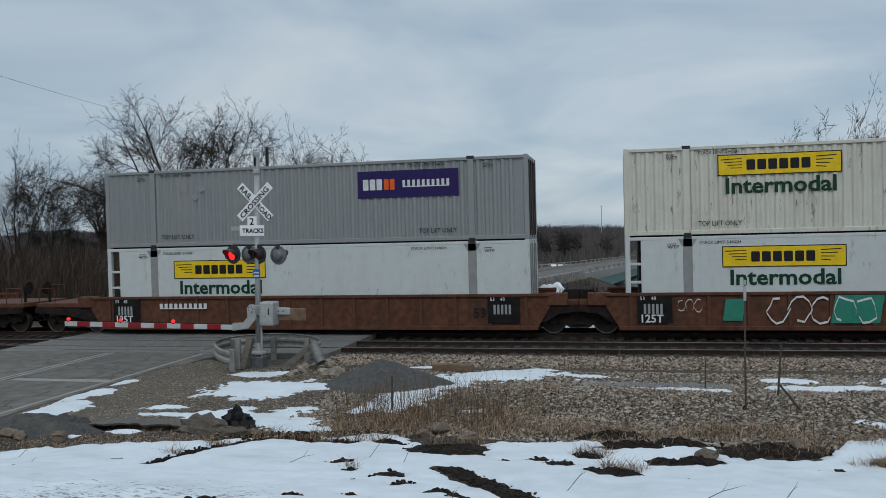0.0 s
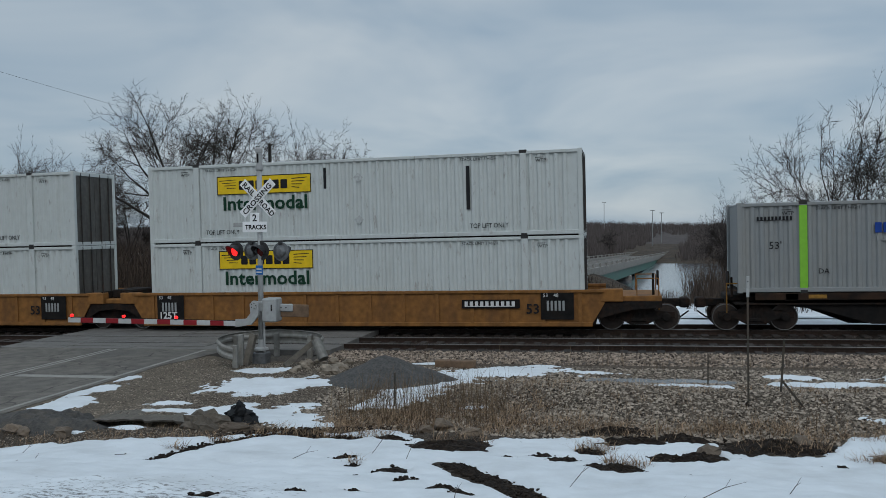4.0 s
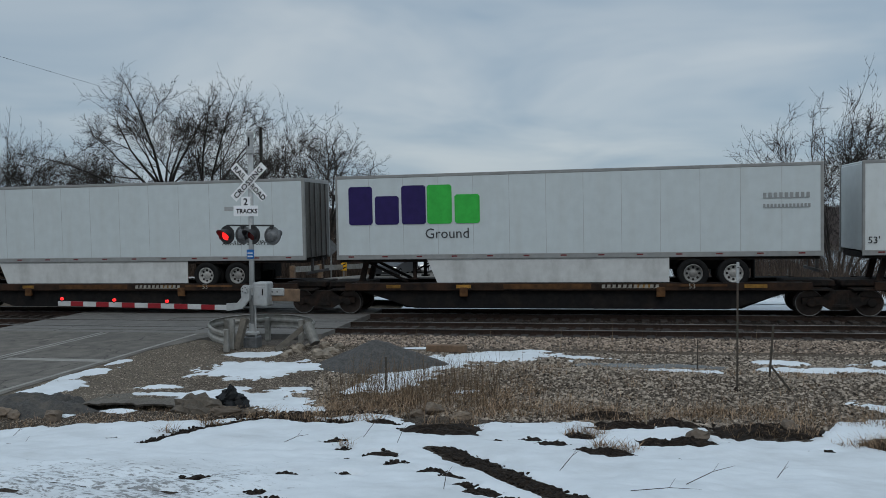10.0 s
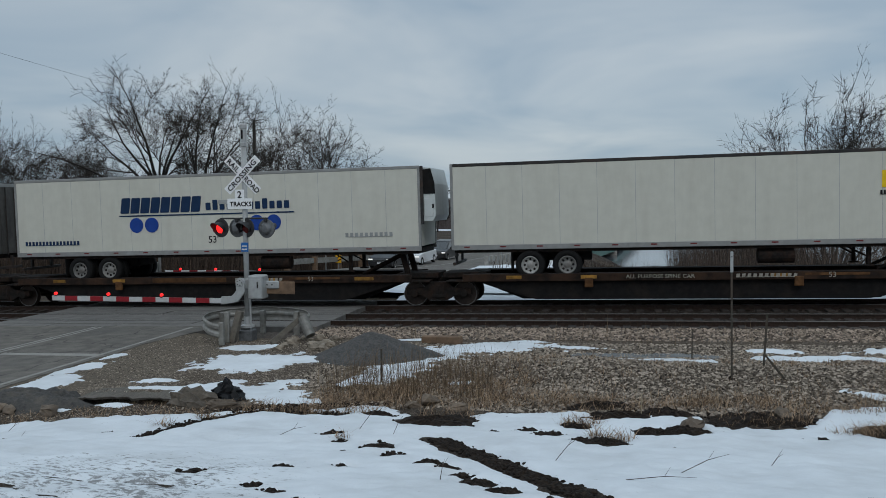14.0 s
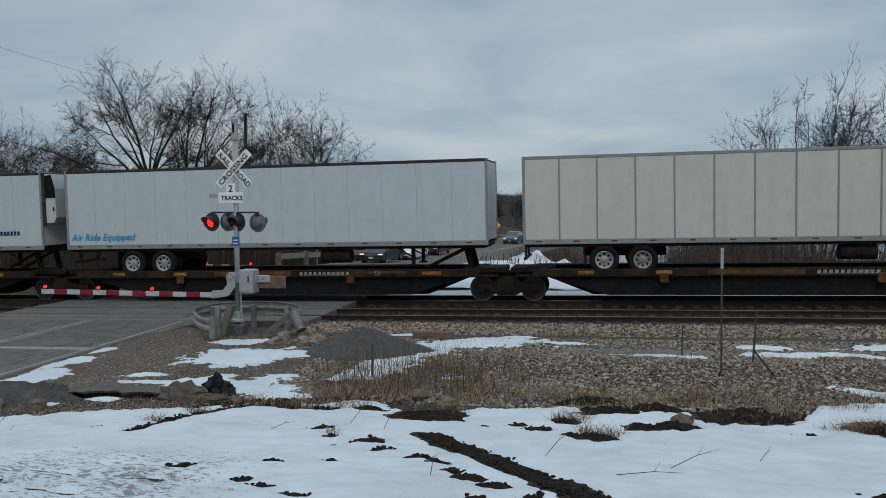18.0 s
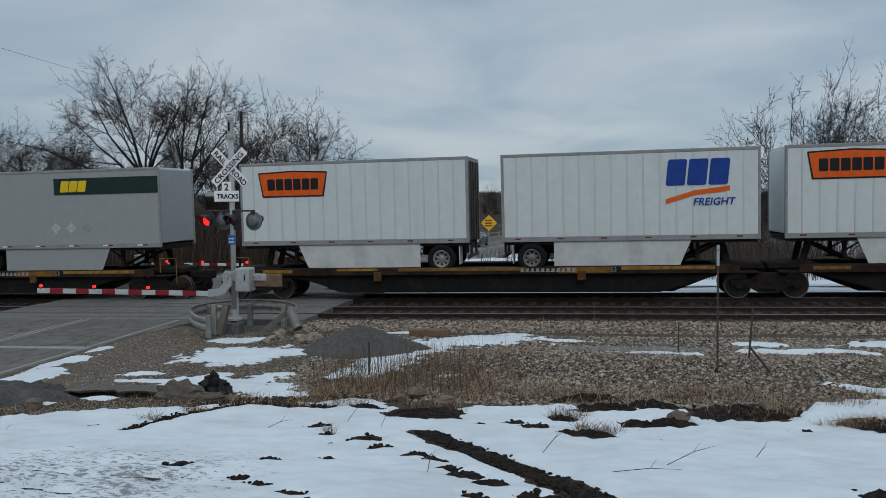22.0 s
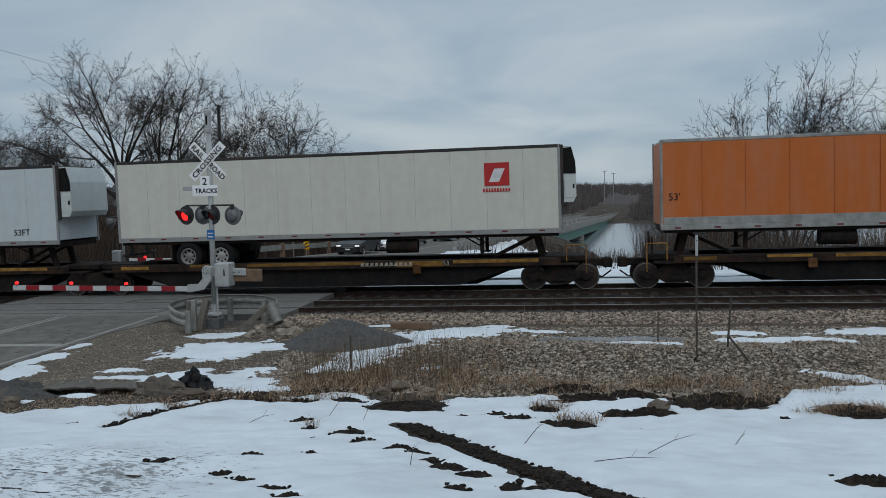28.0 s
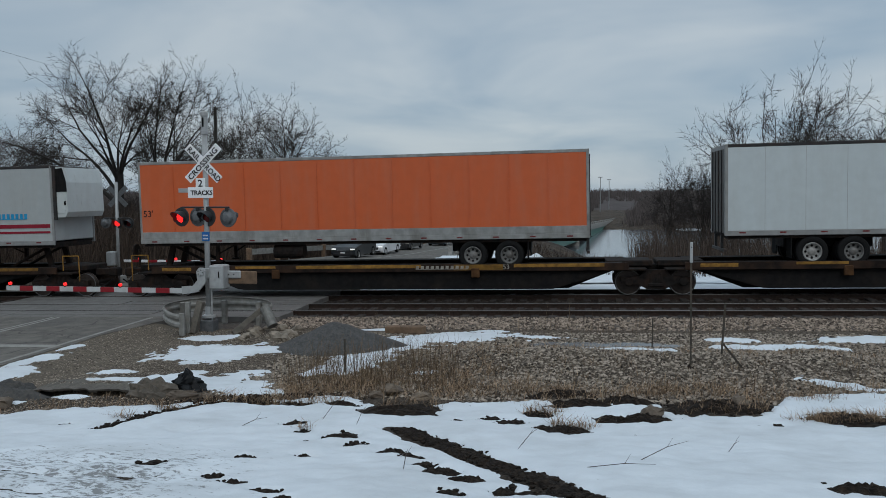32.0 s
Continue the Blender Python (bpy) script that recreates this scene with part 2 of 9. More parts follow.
# ---- mesh helpers ----
class Geo:
    """Collects vertices and faces for one mesh."""

    def __init__(self):
        self.v, self.f, self.m = [], [], []

    def add(self, verts, faces, mi=0):
        k = len(self.v)
        self.v.extend(verts)
        self.f.extend([tuple(i + k for i in f) for f in faces])
        self.m.extend([mi] * len(faces))
        return self

    def box(self, a, b, c=0.0, mi=0):
        """A box from corner a to corner b with edges chamfered by c."""
        (x0, y0, z0), (x1, y1, z1) = [[min(p, q) for p, q in zip(a, b)], [max(p, q) for p, q in zip(a, b)]]
        if c <= 0:
            v = [(x, y, z) for x in (x0, x1) for y in (y0, y1) for z in (z0, z1)]
            return self.add(v, [(0, 1, 3, 2), (4, 6, 7, 5), (0, 4, 5, 1), (2, 3, 7, 6), (0, 2, 6, 4), (1, 5, 7, 3)], mi)
        c = min(c, (x1 - x0) * 0.45, (y1 - y0) * 0.45, (z1 - z0) * 0.45)
        lo, hi = (x0, y0, z0), (x1, y1, z1)
        v, idx = [], {}
        for sx in (0, 1):
            for sy in (0, 1):
                for sz in (0, 1):
                    s = (sx, sy, sz)
                    for ax in range(3):
                        p = [(hi if s[i] else lo)[i] + (0 if i == ax else (-c if s[i] else c)) for i in range(3)]
                        idx[s, ax] = len(v)
                        v.append(tuple(p))
        f = []
        for ax in range(3):
            i, j = [(1, 2), (2, 0), (0, 1)][ax]
            for s in (0, 1):
                ring = []
                for p, q in ((0, 0), (1, 0), (1, 1), (0, 1)):
                    t = [0, 0, 0]; t[ax], t[i], t[j] = s, p, q
                    ring.append(idx[tuple(t), ax])
                f.append(tuple(ring if s else ring[::-1]))
            for p in (0, 1):
                for q in (0, 1):
                    t0, t1 = [0, 0, 0], [0, 0, 0]
                    t0[ax], t0[i], t0[j] = 0, p, q
                    t1[ax], t1[i], t1[j] = 1, p, q
                    t0, t1 = tuple(t0), tuple(t1)
                    r = (idx[t0, i], idx[t1, i], idx[t1, j], idx[t0, j])
                    f.append(r if p == q else r[::-1])
        for s in [(a_, b_, c_) for a_ in (0, 1) for b_ in (0, 1) for c_ in (0, 1)]:
            r = (idx[s, 0], idx[s, 1], idx[s, 2])
            f.append(r if sum(s) % 2 else r[::-1])
        return self.add(v, f, mi)

    def prism(self, poly, axis, lo, hi, mi=0):
        """A polygon (pairs in the plane across axis 'x', 'y' or 'z') drawn from lo to hi."""
        def place(p, h):
            return {"x": (h, p[0], p[1]), "y": (p[0], h, p[1]), "z": (p[0], p[1], h)}[axis]
        n = len(poly)
        v = [place(p, lo) for p in poly] + [place(p, hi) for p in poly]
        f = [tuple(range(n))[::-1], tuple(range(n, 2 * n))] + [(i, (i + 1) % n, n + (i + 1) % n, n + i) for i in range(n)]
        return self.add(v, f, mi)

    def cyl(self, p, q, r, n=12, r2=None, mi=0, caps=True):
        p, q = Vector(p), Vector(q)
        d = (q - p).normalized()
        u = d.orthogonal().normalized()
        w = d.cross(u)
        r2 = r if r2 is None else r2
        v = []
        for c, rr in ((p, r), (q, r2)):
            for i in range(n):
                a = 2 * math.pi * i / n
                v.append(tuple(c + u * (rr * math.cos(a)) + w * (rr * math.sin(a))))
        f = [(i, (i + 1) % n, n + (i + 1) % n, n + i) for i in range(n)]
        if caps:
            f += [tuple(range(n))[::-1], tuple(range(n, 2 * n))]
        return self.add(v, f, mi)

    def ring(self, c, axis, prof, n=20, mi=0):
        """A body turned round an axis through c: prof holds pairs of (along, radius)."""
        c = Vector(c)
        d = Vector(axis).normalized()
        u = d.orthogonal().normalized()
        w = d.cross(u)
        v = []
        for h, r in prof:
            for i in range(n):
                a = 2 * math.pi * i / n
                v.append(tuple(c + d * h + u * (r * math.cos(a)) + w * (r * math.sin(a))))
        f = []
        for k in range(len(prof) - 1):
            f += [(k * n + i, k * n + (i + 1) % n, (k + 1) * n + (i + 1) % n, (k + 1) * n + i) for i in range(n)]
        f += [tuple(range(n))[::-1], tuple(range((len(prof) - 1) * n, len(prof) * n))]
        return self.add(v, f, mi)

    def path(self, pts, r, n=6, mi=0):
        for p, q in zip(pts[:-1], pts[1:]):
            self.cyl(p, q, r, n, mi=mi)
        return self

    def lump(self, c, r, seed=0, n=7, rings=5, rough=0.25, mi=0):
        """An uneven stone or clod."""
        rnd = random.Random(seed)
        v = [(c[0], c[1], c[2] + r[2])]
        for k in range(1, rings):
            th = math.pi * k / rings
            for i in range(n):
                a = 2 * math.pi * (i + 0.5 * (k % 2)) / n
                s = 1 + rnd.uniform(-rough, rough)
                v.append((c[0] + r[0] * s * math.sin(th) * math.cos(a), c[1] + r[1] * s * math.sin(th) * math.sin(a), c[2] + r[2] * s * math.cos(th)))
        v.append((c[0], c[1], c[2] - r[2]))
        f = [(0, 1 + i, 1 + (i + 1) % n) for i in range(n)]
        for k in range(rings - 2):
            a0, b0 = 1 + k * n, 1 + (k + 1) * n
            f += [(a0 + i, b0 + i, b0 + (i + 1) % n, a0 + (i + 1) % n) for i in range(n)]
        last = len(v) - 1
        a0 = 1 + (rings - 2) * n
        f += [(a0 + i, last, a0 + (i + 1) % n) for i in range(n)]
        return self.add(v, f, mi)

    def mesh(self, name, mats, smooth=False):
        me = bpy.data.meshes.new(name)
        me.from_pydata(self.v, [], self.f)
        for m in mats if isinstance(mats, (list, tuple)) else [mats]:
            me.materials.append(m)
        if any(self.m):
            me.polygons.foreach_set("material_index", self.m)
        if smooth:
            me.polygons.foreach_set("use_smooth", [True] * len(self.f))
        me.update()
        return me


def thing(name, m, label, category, group=""):
    ob = new(name)
    ob.empty_display_size = 0.2
    ob.matrix_basis = m
    return tagged(ob, label, category, group)


def part(name, geo, material, parent, label="", smooth=False):
    """Links a Geo (or a ready mesh) as one mesh object under a thing or a part."""
    me = geo.mesh(name, material, smooth) if isinstance(geo, Geo) else geo
    ob = new(name, me)
    ob.parent = parent
    return tagged(ob, label)


def solid(name, geo, material, label="", category="", group="", kind="", smooth=False, m=None):
    ob = new(name, geo.mesh(name, material, smooth))
    if m is not None:
        ob.matrix_basis = m
    return tagged(ob, label, category, group, kind)


letters = {}


def text_mesh(body, size, material, shear=0.0, bold=0.0, width=1.0):
    """Flat lettering in the built-in font, as a mesh in the xz plane that faces -y, its lower left corner at the origin."""
    key = (body, round(size, 3), material.name, shear, bold, width)
    if key not in letters:
        cu = bpy.data.curves.new("lettering", "FONT")
        cu.body, cu.size, cu.shear, cu.offset, cu.extrude, cu.resolution_u = body, size * 1.38, shear, bold, 0.002, 2
        ob = new("lettering", cu)
        ob.matrix_basis = Matrix.Diagonal((width, 1, 1, 1))
        me = bpy.data.meshes.new_from_object(ob.evaluated_get(bpy.context.evaluated_depsgraph_get()))
        bpy.data.objects.remove(ob)
        me.transform(pose(0, 0, 0, 90, 0, 0) @ Matrix.Diagonal((width, 1, 1, 1)))
        me.materials.clear()
        me.materials.append(material)
        letters[key] = me
    return letters[key]


def write(parent, body, size, x, y, z, material, shear=0.0, bold=0.0, width=1.0, turn=0.0, name="lettering"):
    ob = part(name, text_mesh(body, size, material, shear, bold, width), None, parent)
    ob.matrix_basis = pose(x, y, z, 0, turn, 0)
    return ob


# ---- the lie of the land ----
PROFILE_Y = (-60, 1, 4, 7, 10, 12.5, 15, 20.5, 31.5, 36, 45, 60, 80, 92, 190, 205, 260, 400, 3000)
PROFILE_Z = (-1.6, -1.75, -2.2, -2.75, -3.2, -3.47, -3.57, -3.66, -3.7, -4.2, -4.7, -5.6, -8.2, -9.6, -9.6, -8.4, -8.0, -7.0, -7.0)


def smooth(a, b, x):
    t = min(1.0, max(0.0, (x - a) / (b - a)))
    return t * t * (3 - 2 * t)


def road_mid(y):
    return -15.7 + 0.1075 * max(0.0, y - 25)


def road_z(x, y):
    """Top of the road: level over the tracks, then falling away over the bridge."""
    near = RAIL - 0.015 + GRADE * x
    if y <= 33:
        return near
    return near * (1 - smooth(33, 60, y)) + (-4.4 - 0.0213 * (y - 52)) * smooth(33, 60, y)


def land(x, y):
    z = float(np.interp(y, PROFILE_Y, PROFILE_Z))
    z += GRADE * x * (1 - smooth(40, 90, y))
    low = smooth(-8.0, -11.0, x)
    if y < 21 and low:
        z = z * (1 - low) + (-3.62 + GRADE * x) * low
    if y > 31.5:                                   # embankment under the far road, brush land on its left
        m = road_mid(y)
        s = 1 - smooth(4.2, 16, abs(x - m))
        if y < 95:
            z = z * (1 - s) + (road_z(x, y) - 0.12) * s
        if x < m and y < 190:
            b = smooth(6, 20, m - x)
            z = z * (1 - b) + (-4.9 - 0.006 * (y - 30)) * b
    return z

# ---- ground ----
def spaced(lo, hi, step, far_lo, far_hi, grow=1.22):
    mid = list(np.arange(lo, hi + 1e-6, step))
    a, s = [lo], step
    while a[-1] > far_lo:
        s *= grow
        a.append(a[-1] - s)
    b, s = [mid[-1]], step
    while b[-1] < far_hi:
        s *= grow
        b.append(b[-1] + s)
    return np.array(a[:0:-1] + mid + b[1:])


def rough_ground(x, y):
    """Unevenness of the bare ground in metres."""
    n = noise.noise(Vector((x * 0.8, y * 0.8, 3.1))) * 0.06 + noise.noise(Vector((x * 2.7, y * 2.7, 7.7))) * 0.025
    if y < 21.5:
        n += noise.noise(Vector((x * 8, y * 8, 1.3))) * 0.012
        if -10.5 < x:
            n += 0.30 * math.exp(-(((x + 0.9) / 3.0) ** 2 + ((y - 17.0) / 1.0) ** 2))       # low gravel ridge
            n += 0.22 * math.exp(-(((x - 4.5) / 2.4) ** 2 + ((y - 16.6) / 1.2) ** 2))
            n -= 0.44 * math.exp(-(((x + 8.9) / 1.5) ** 4 + ((y - 13.85) / 0.42) ** 4))     # washed-out hollow
            n -= 0.10 * math.exp(-(((x - 0.7) / 2.2) ** 2 + ((y - 19.5) / 0.5) ** 2))       # puddle bed
        n *= 1 - smooth(19.8, 21.5, y)
        if x < -11.6:
            n *= max(0.0, 1 - (-11.6 - x) / 0.7)
    return n


def sheet(name, xs, ys, height, material, keep=None):
    """A height field over the grid xs, ys."""
    nx, ny = len(xs), len(ys)
    z = [height(x, y) for y in ys for x in xs]
    verts = [(x, y, z[j * nx + i]) for j, y in enumerate(ys) for i, x in enumerate(xs)]
    faces = [(j * nx + i, j * nx + i + 1, (j + 1) * nx + i + 1, (j + 1) * nx + i) for j in range(ny - 1) for i in range(nx - 1)]
    if keep:
        ok = [keep(x, y) for y in ys for x in xs]
        faces = [f for f in faces if any(ok[k] for k in f)]
        used = sorted({k for f in faces for k in f})
        at = {k: i for i, k in enumerate(used)}
        verts, faces = [verts[k] for k in used], [tuple(at[k] for k in f) for f in faces]
    me = bpy.data.meshes.new(name)
    me.from_pydata(verts, [], faces)
    me.polygons.foreach_set("use_smooth", [True] * len(faces))
    me.materials.append(material)
    me.update()
    return new(name, me)


def ground_height(x, y):
    z = land(x, y) + rough_ground(x, y)
    if -4.6 < x - road_mid(y) < (3.2 if y < 22 else 4.6) and y < 100:
        z = min(z, road_z(x, y) - 0.12)
    elif y < 22 and -12.5 < x < -10.8:                # verge flush with the road
        q = smooth(-10.8, -12.2, x)
        z = z * (1 - q) + (road_z(x, y) - 0.014 + rough_ground(x, y) * 0.25) * q
        z = min(z, road_z(x, y) - 0.012) if x < -12.1 else z
    if 21.5 < y < 31.5:
        z = RAIL + GRADE * x - 0.6
    return z


def ground_material():
    """Gravelly soil: grit of many tones, darker wet earth close by, brown litter farther off."""
    m = bpy.data.materials.new("gravelly_soil")
    m.use_nodes = True
    n, l = m.node_tree.nodes, m.node_tree.links
    b = n["Principled BSDF"]
    b.inputs["Roughness"].default_value = 0.95
    b.inputs["Specular IOR Level"].default_value = 0.25
    co = n.new("ShaderNodeTexCoord")
    grit = n.new("ShaderNodeTexVoronoi"); grit.inputs["Scale"].default_value = 38
    l.new(co.outputs["Object"], grit.inputs["Vector"])
    tone = n.new("ShaderNodeValToRGB")
    tone.color_ramp.elements[0].color, tone.color_ramp.elements[1].color = (0.03, 0.023, 0.018, 1), (0.24, 0.2, 0.155, 1)
    e = tone.color_ramp.elements.new(0.5); e.color = (0.095, 0.073, 0.055, 1)
    sep = n.new("ShaderNodeSeparateColor")
    l.new(grit.outputs["Color"], sep.inputs[0]); l.new(sep.outputs[0], tone.inputs[0])
    soil = n.new("ShaderNodeTexNoise"); soil.inputs["Scale"].default_value, soil.inputs["Detail"].default_value = 0.55, 8
    l.new(co.outputs["Object"], soil.inputs["Vector"])
    fac = n.new("ShaderNodeMapRange"); fac.inputs["From Min"].default_value, fac.inputs["From Max"].default_value = 0.42, 0.6
    l.new(soil.outputs["Fac"], fac.inputs["Value"])
    mix = n.new("ShaderNodeMix"); mix.data_type = "RGBA"
    mix.inputs["A"].default_value = (0.062, 0.043, 0.03, 1)
    fm = n.new("ShaderNodeMath"); fm.operation = "MULTIPLY_ADD"; fm.inputs[1].default_value, fm.inputs[2].default_value = 0.5, 0.5
    l.new(fac.outputs[0], fm.inputs[0]); l.new(fm.outputs[0], mix.inputs["Factor"])
    l.new(tone.outputs["Color"], mix.inputs["B"])
    pos = n.new("ShaderNodeSeparateXYZ")
    l.new(co.outputs["Object"], pos.inputs[0])
    wet = n.new("ShaderNodeMapRange")
    wet.inputs["From Min"].default_value, wet.inputs["From Max"].default_value = 12.6, 14.2
    wet.inputs["To Min"].default_value, wet.inputs["To Max"].default_value = 0.25, 1.0
    wob = n.new("ShaderNodeTexNoise"); wob.inputs["Scale"].default_value = 0.9
    l.new(co.outputs["Object"], wob.inputs["Vector"])
    wa = n.new("ShaderNodeMath"); wa.operation = "MULTIPLY_ADD"; wa.inputs[1].default_value = 3.0
    l.new(wob.outputs["Fac"], wa.inputs[0]); l.new(pos.outputs["Y"], wa.inputs[2])
    ws = n.new("ShaderNodeMath"); ws.operation = "SUBTRACT"; ws.inputs[1].default_value = 1.5
    l.new(wa.outputs[0], ws.inputs[0]); l.new(ws.outputs[0], wet.inputs["Value"])
    earth = n.new("ShaderNodeMix"); earth.data_type = "RGBA"
    earth.inputs["A"].default_value = (0.02, 0.014, 0.01, 1)
    l.new(wet.outputs[0], earth.inputs["Factor"]); l.new(mix.outputs["Result"], earth.inputs["B"])
    verge = n.new("ShaderNodeMapRange")
    verge.inputs["From Min"].default_value, verge.inputs["From Max"].default_value = -8.2, -10.6
    verge.inputs["To Max"].default_value = 0.75
    vx = n.new("ShaderNodeMath"); vx.operation = "MULTIPLY_ADD"; vx.inputs[1].default_value = 2.5
    l.new(soil.outputs["Fac"], vx.inputs[0]); l.new(pos.outputs["X"], vx.inputs[2])
    vs = n.new("ShaderNodeMath"); vs.operation = "SUBTRACT"; vs.inputs[1].default_value = 1.25
    l.new(vx.outputs[0], vs.inputs[0]); l.new(vs.outputs[0], verge.inputs["Value"])
    vm = n.new("ShaderNodeMath"); vm.operation = "MULTIPLY"
    l.new(verge.outputs[0], vm.inputs[0]); l.new(wet.outputs[0], vm.inputs[1])
    sand = n.new("ShaderNodeMix"); sand.data_type = "RGBA"
    sand.inputs["B"].default_value = (0.15, 0.125, 0.096, 1)
    l.new(vm.outputs[0], sand.inputs["Factor"]); l.new(earth.outputs["Result"], sand.inputs["A"])
    earth = sand
    far = n.new("ShaderNodeMapRange")
    far.inputs["From Min"].default_value, far.inputs["From Max"].default_value = 31, 36
    l.new(pos.outputs["Y"], far.inputs["Value"])
    brown = n.new("ShaderNodeMix"); brown.data_type = "RGBA"
    l.new(far.outputs[0], brown.inputs["Factor"]); l.new(earth.outputs["Result"], brown.inputs["A"])
    litter = n.new("ShaderNodeTexNoise"); litter.inputs["Scale"].default_value, litter.inputs["Detail"].default_value = 0.35, 9
    l.new(co.outputs["Object"], litter.inputs["Vector"])
    lr = n.new("ShaderNodeValToRGB")
    lr.color_ramp.elements[0].position, lr.color_ramp.elements[0].color = 0.35, (0.028, 0.021, 0.016, 1)
    lr.color_ramp.elements[1].position, lr.color_ramp.elements[1].color = 0.7, (0.085, 0.062, 0.042, 1)
    l.new(litter.outputs["Fac"], lr.inputs[0]); l.new(lr.outputs["Color"], brown.inputs["B"])
    l.new(brown.outputs["Result"], b.inputs["Base Color"])
    bp = n.new("ShaderNodeBump"); bp.inputs["Strength"].default_value, bp.inputs["Distance"].default_value = 0.8, 0.05
    l.new(grit.outputs["Distance"], bp.inputs["Height"]); l.new(bp.outputs[0], b.inputs["Normal"])
    return m


m_ground = ground_material()
gx = spaced(-17.0, 10.0, 0.11, -2600, 2600)
gy = spaced(4.0, 21.6, 0.11, -300, 3000, 1.15)
gy = np.sort(np.concatenate([gy[(gy < 21.5) | (gy > 31.5)], np.array([21.5, 22.0, 31.0, 31.5])]))
ground = sheet("ground", gx, gy, ground_height, m_ground)
tagged(ground, "wet gravelly soil ground with brown winter litter", "ground", kind="structure")

# ---- snow lying in patches ----
m_snow = mat("old_wet_snow", (0.62, 0.655, 0.685), rough=0.7, vary=0.06, scale=2.2, dirt=(0.36, 0.37, 0.37), dirt_amount=0.45, dirt_scale=0.8, bump=0.5, bump_scale=9, spec=0.3)


def slush(m):
    """Grey icy flecks, drawn out sideways, where the snow has thawed and frozen again."""
    n, l = m.node_tree.nodes, m.node_tree.links
    b = n["Principled BSDF"]
    old = b.inputs["Base Color"].links[0].from_socket
    co = n.new("ShaderNodeTexCoord")
    mp = n.new("ShaderNodeMapping"); mp.inputs["Scale"].default_value = (8.0, 19.0, 8.0); mp.inputs["Rotation"].default_value = (0, 0, 0.2)
    l.new(co.outputs["Object"], mp.inputs["Vector"])
    fl = n.new("ShaderNodeTexNoise"); fl.inputs["Scale"].default_value, fl.inputs["Detail"].default_value, fl.inputs["Roughness"].default_value = 1.0, 7, 0.68
    l.new(mp.outputs[0], fl.inputs["Vector"])
    wide = n.new("ShaderNodeTexNoise"); wide.inputs["Scale"].default_value, wide.inputs["Detail"].default_value = 0.5, 3
    l.new(co.outputs["Object"], wide.inputs["Vector"])
    xyz = n.new("ShaderNodeSeparateXYZ"); l.new(co.outputs["Object"], xyz.inputs[0])
    fx = n.new("ShaderNodeMapRange"); fx.inputs["From Min"].default_value, fx.inputs["From Max"].default_value = -2.2, -4.4
    l.new(xyz.outputs["X"], fx.inputs["Value"])
    fy = n.new("ShaderNodeMapRange"); fy.inputs["From Min"].default_value, fy.inputs["From Max"].default_value = 9.6, 7.6
    l.new(xyz.outputs["Y"], fy.inputs["Value"])
    fm = n.new("ShaderNodeMath"); fm.operation = "MULTIPLY"; l.new(fx.outputs[0], fm.inputs[0]); l.new(fy.outputs[0], fm.inputs[1])
    th = n.new("ShaderNodeMath"); th.operation = "MULTIPLY_ADD"; th.inputs[1].default_value, th.inputs[2].default_value = 0.185, -0.13
    l.new(fm.outputs[0], th.inputs[0])
    wm = n.new("ShaderNodeMath"); wm.operation = "MULTIPLY_ADD"; wm.inputs[1].default_value = 0.3
    l.new(wide.outputs["Fac"], wm.inputs[0]); l.new(th.outputs[0], wm.inputs[2])
    ad = n.new("ShaderNodeMath"); ad.operation = "ADD"; l.new(fl.outputs["Fac"], ad.inputs[0]); l.new(wm.outputs[0], ad.inputs[1])
    r = n.new("ShaderNodeMapRange"); r.inputs["From Min"].default_value, r.inputs["From Max"].default_value, r.inputs["To Max"].default_value = 0.72, 0.8, 0.85
    l.new(ad.outputs[0], r.inputs["Value"])
    mx = n.new("ShaderNodeMix"); mx.data_type = "RGBA"
    l.new(r.outputs[0], mx.inputs["Factor"]); l.new(old, mx.inputs["A"]); mx.inputs["B"].default_value = (0.15, 0.15, 0.148, 1)
    l.new(mx.outputs["Result"], b.inputs["Base Color"])


slush(m_snow)
EDGE_X = (-20, -10.1, -8.9, -7.9, -7.1, -6.5, -5.1, -4.3, -4.0, -3.2, -2.4, -1.9, -0.4, 0.5, 1.5, 1.9, 2.6, 3.1, 3.6, 4.3, 12)
EDGE_Y = (11.6, 12.0, 11.8, 12.0, 12.4, 12.8, 13.1, 13.5, 13.7, 12.9, 12.6, 13.3, 13.4, 13.2, 13.4, 13.1, 12.6, 13.0, 14.0, 14.4, 14.6)
PATCHES = [  # x, y, half length, half width, turn
    (-8.3, 14.75, 1.3, 0.22, -6), (-7.1, 14.45, 1.3, 0.75, -15), (-5.7, 13.75, 0.6, 0.32, -10), (-9.4, 19.85, 0.6, 0.34, 10), (-8.3, 17.8, 1.2, 1.0, 10),
    (-7.2, 18.2, 1.1, 0.6, 15), (-4.5, 16.8, 0.6, 1.45, -14), (-4.05, 19.0, 0.75, 0.95, 0), (-3.1, 20.2, 1.7, 0.6, 12), (-2.0, 21.2, 0.6, 0.2, 8),
    (1.1, 18.75, 1.15, 0.2, -8), (-0.6, 20.4, 0.6, 0.18, -10), (4.0, 20.1, 0.6, 0.3, 0), (4.1, 19.05, 0.75, 0.3, 0), (5.3, 19.0, 0.75, 0.25, -18), (6.9, 20.3, 1.1, 0.35, 12)]
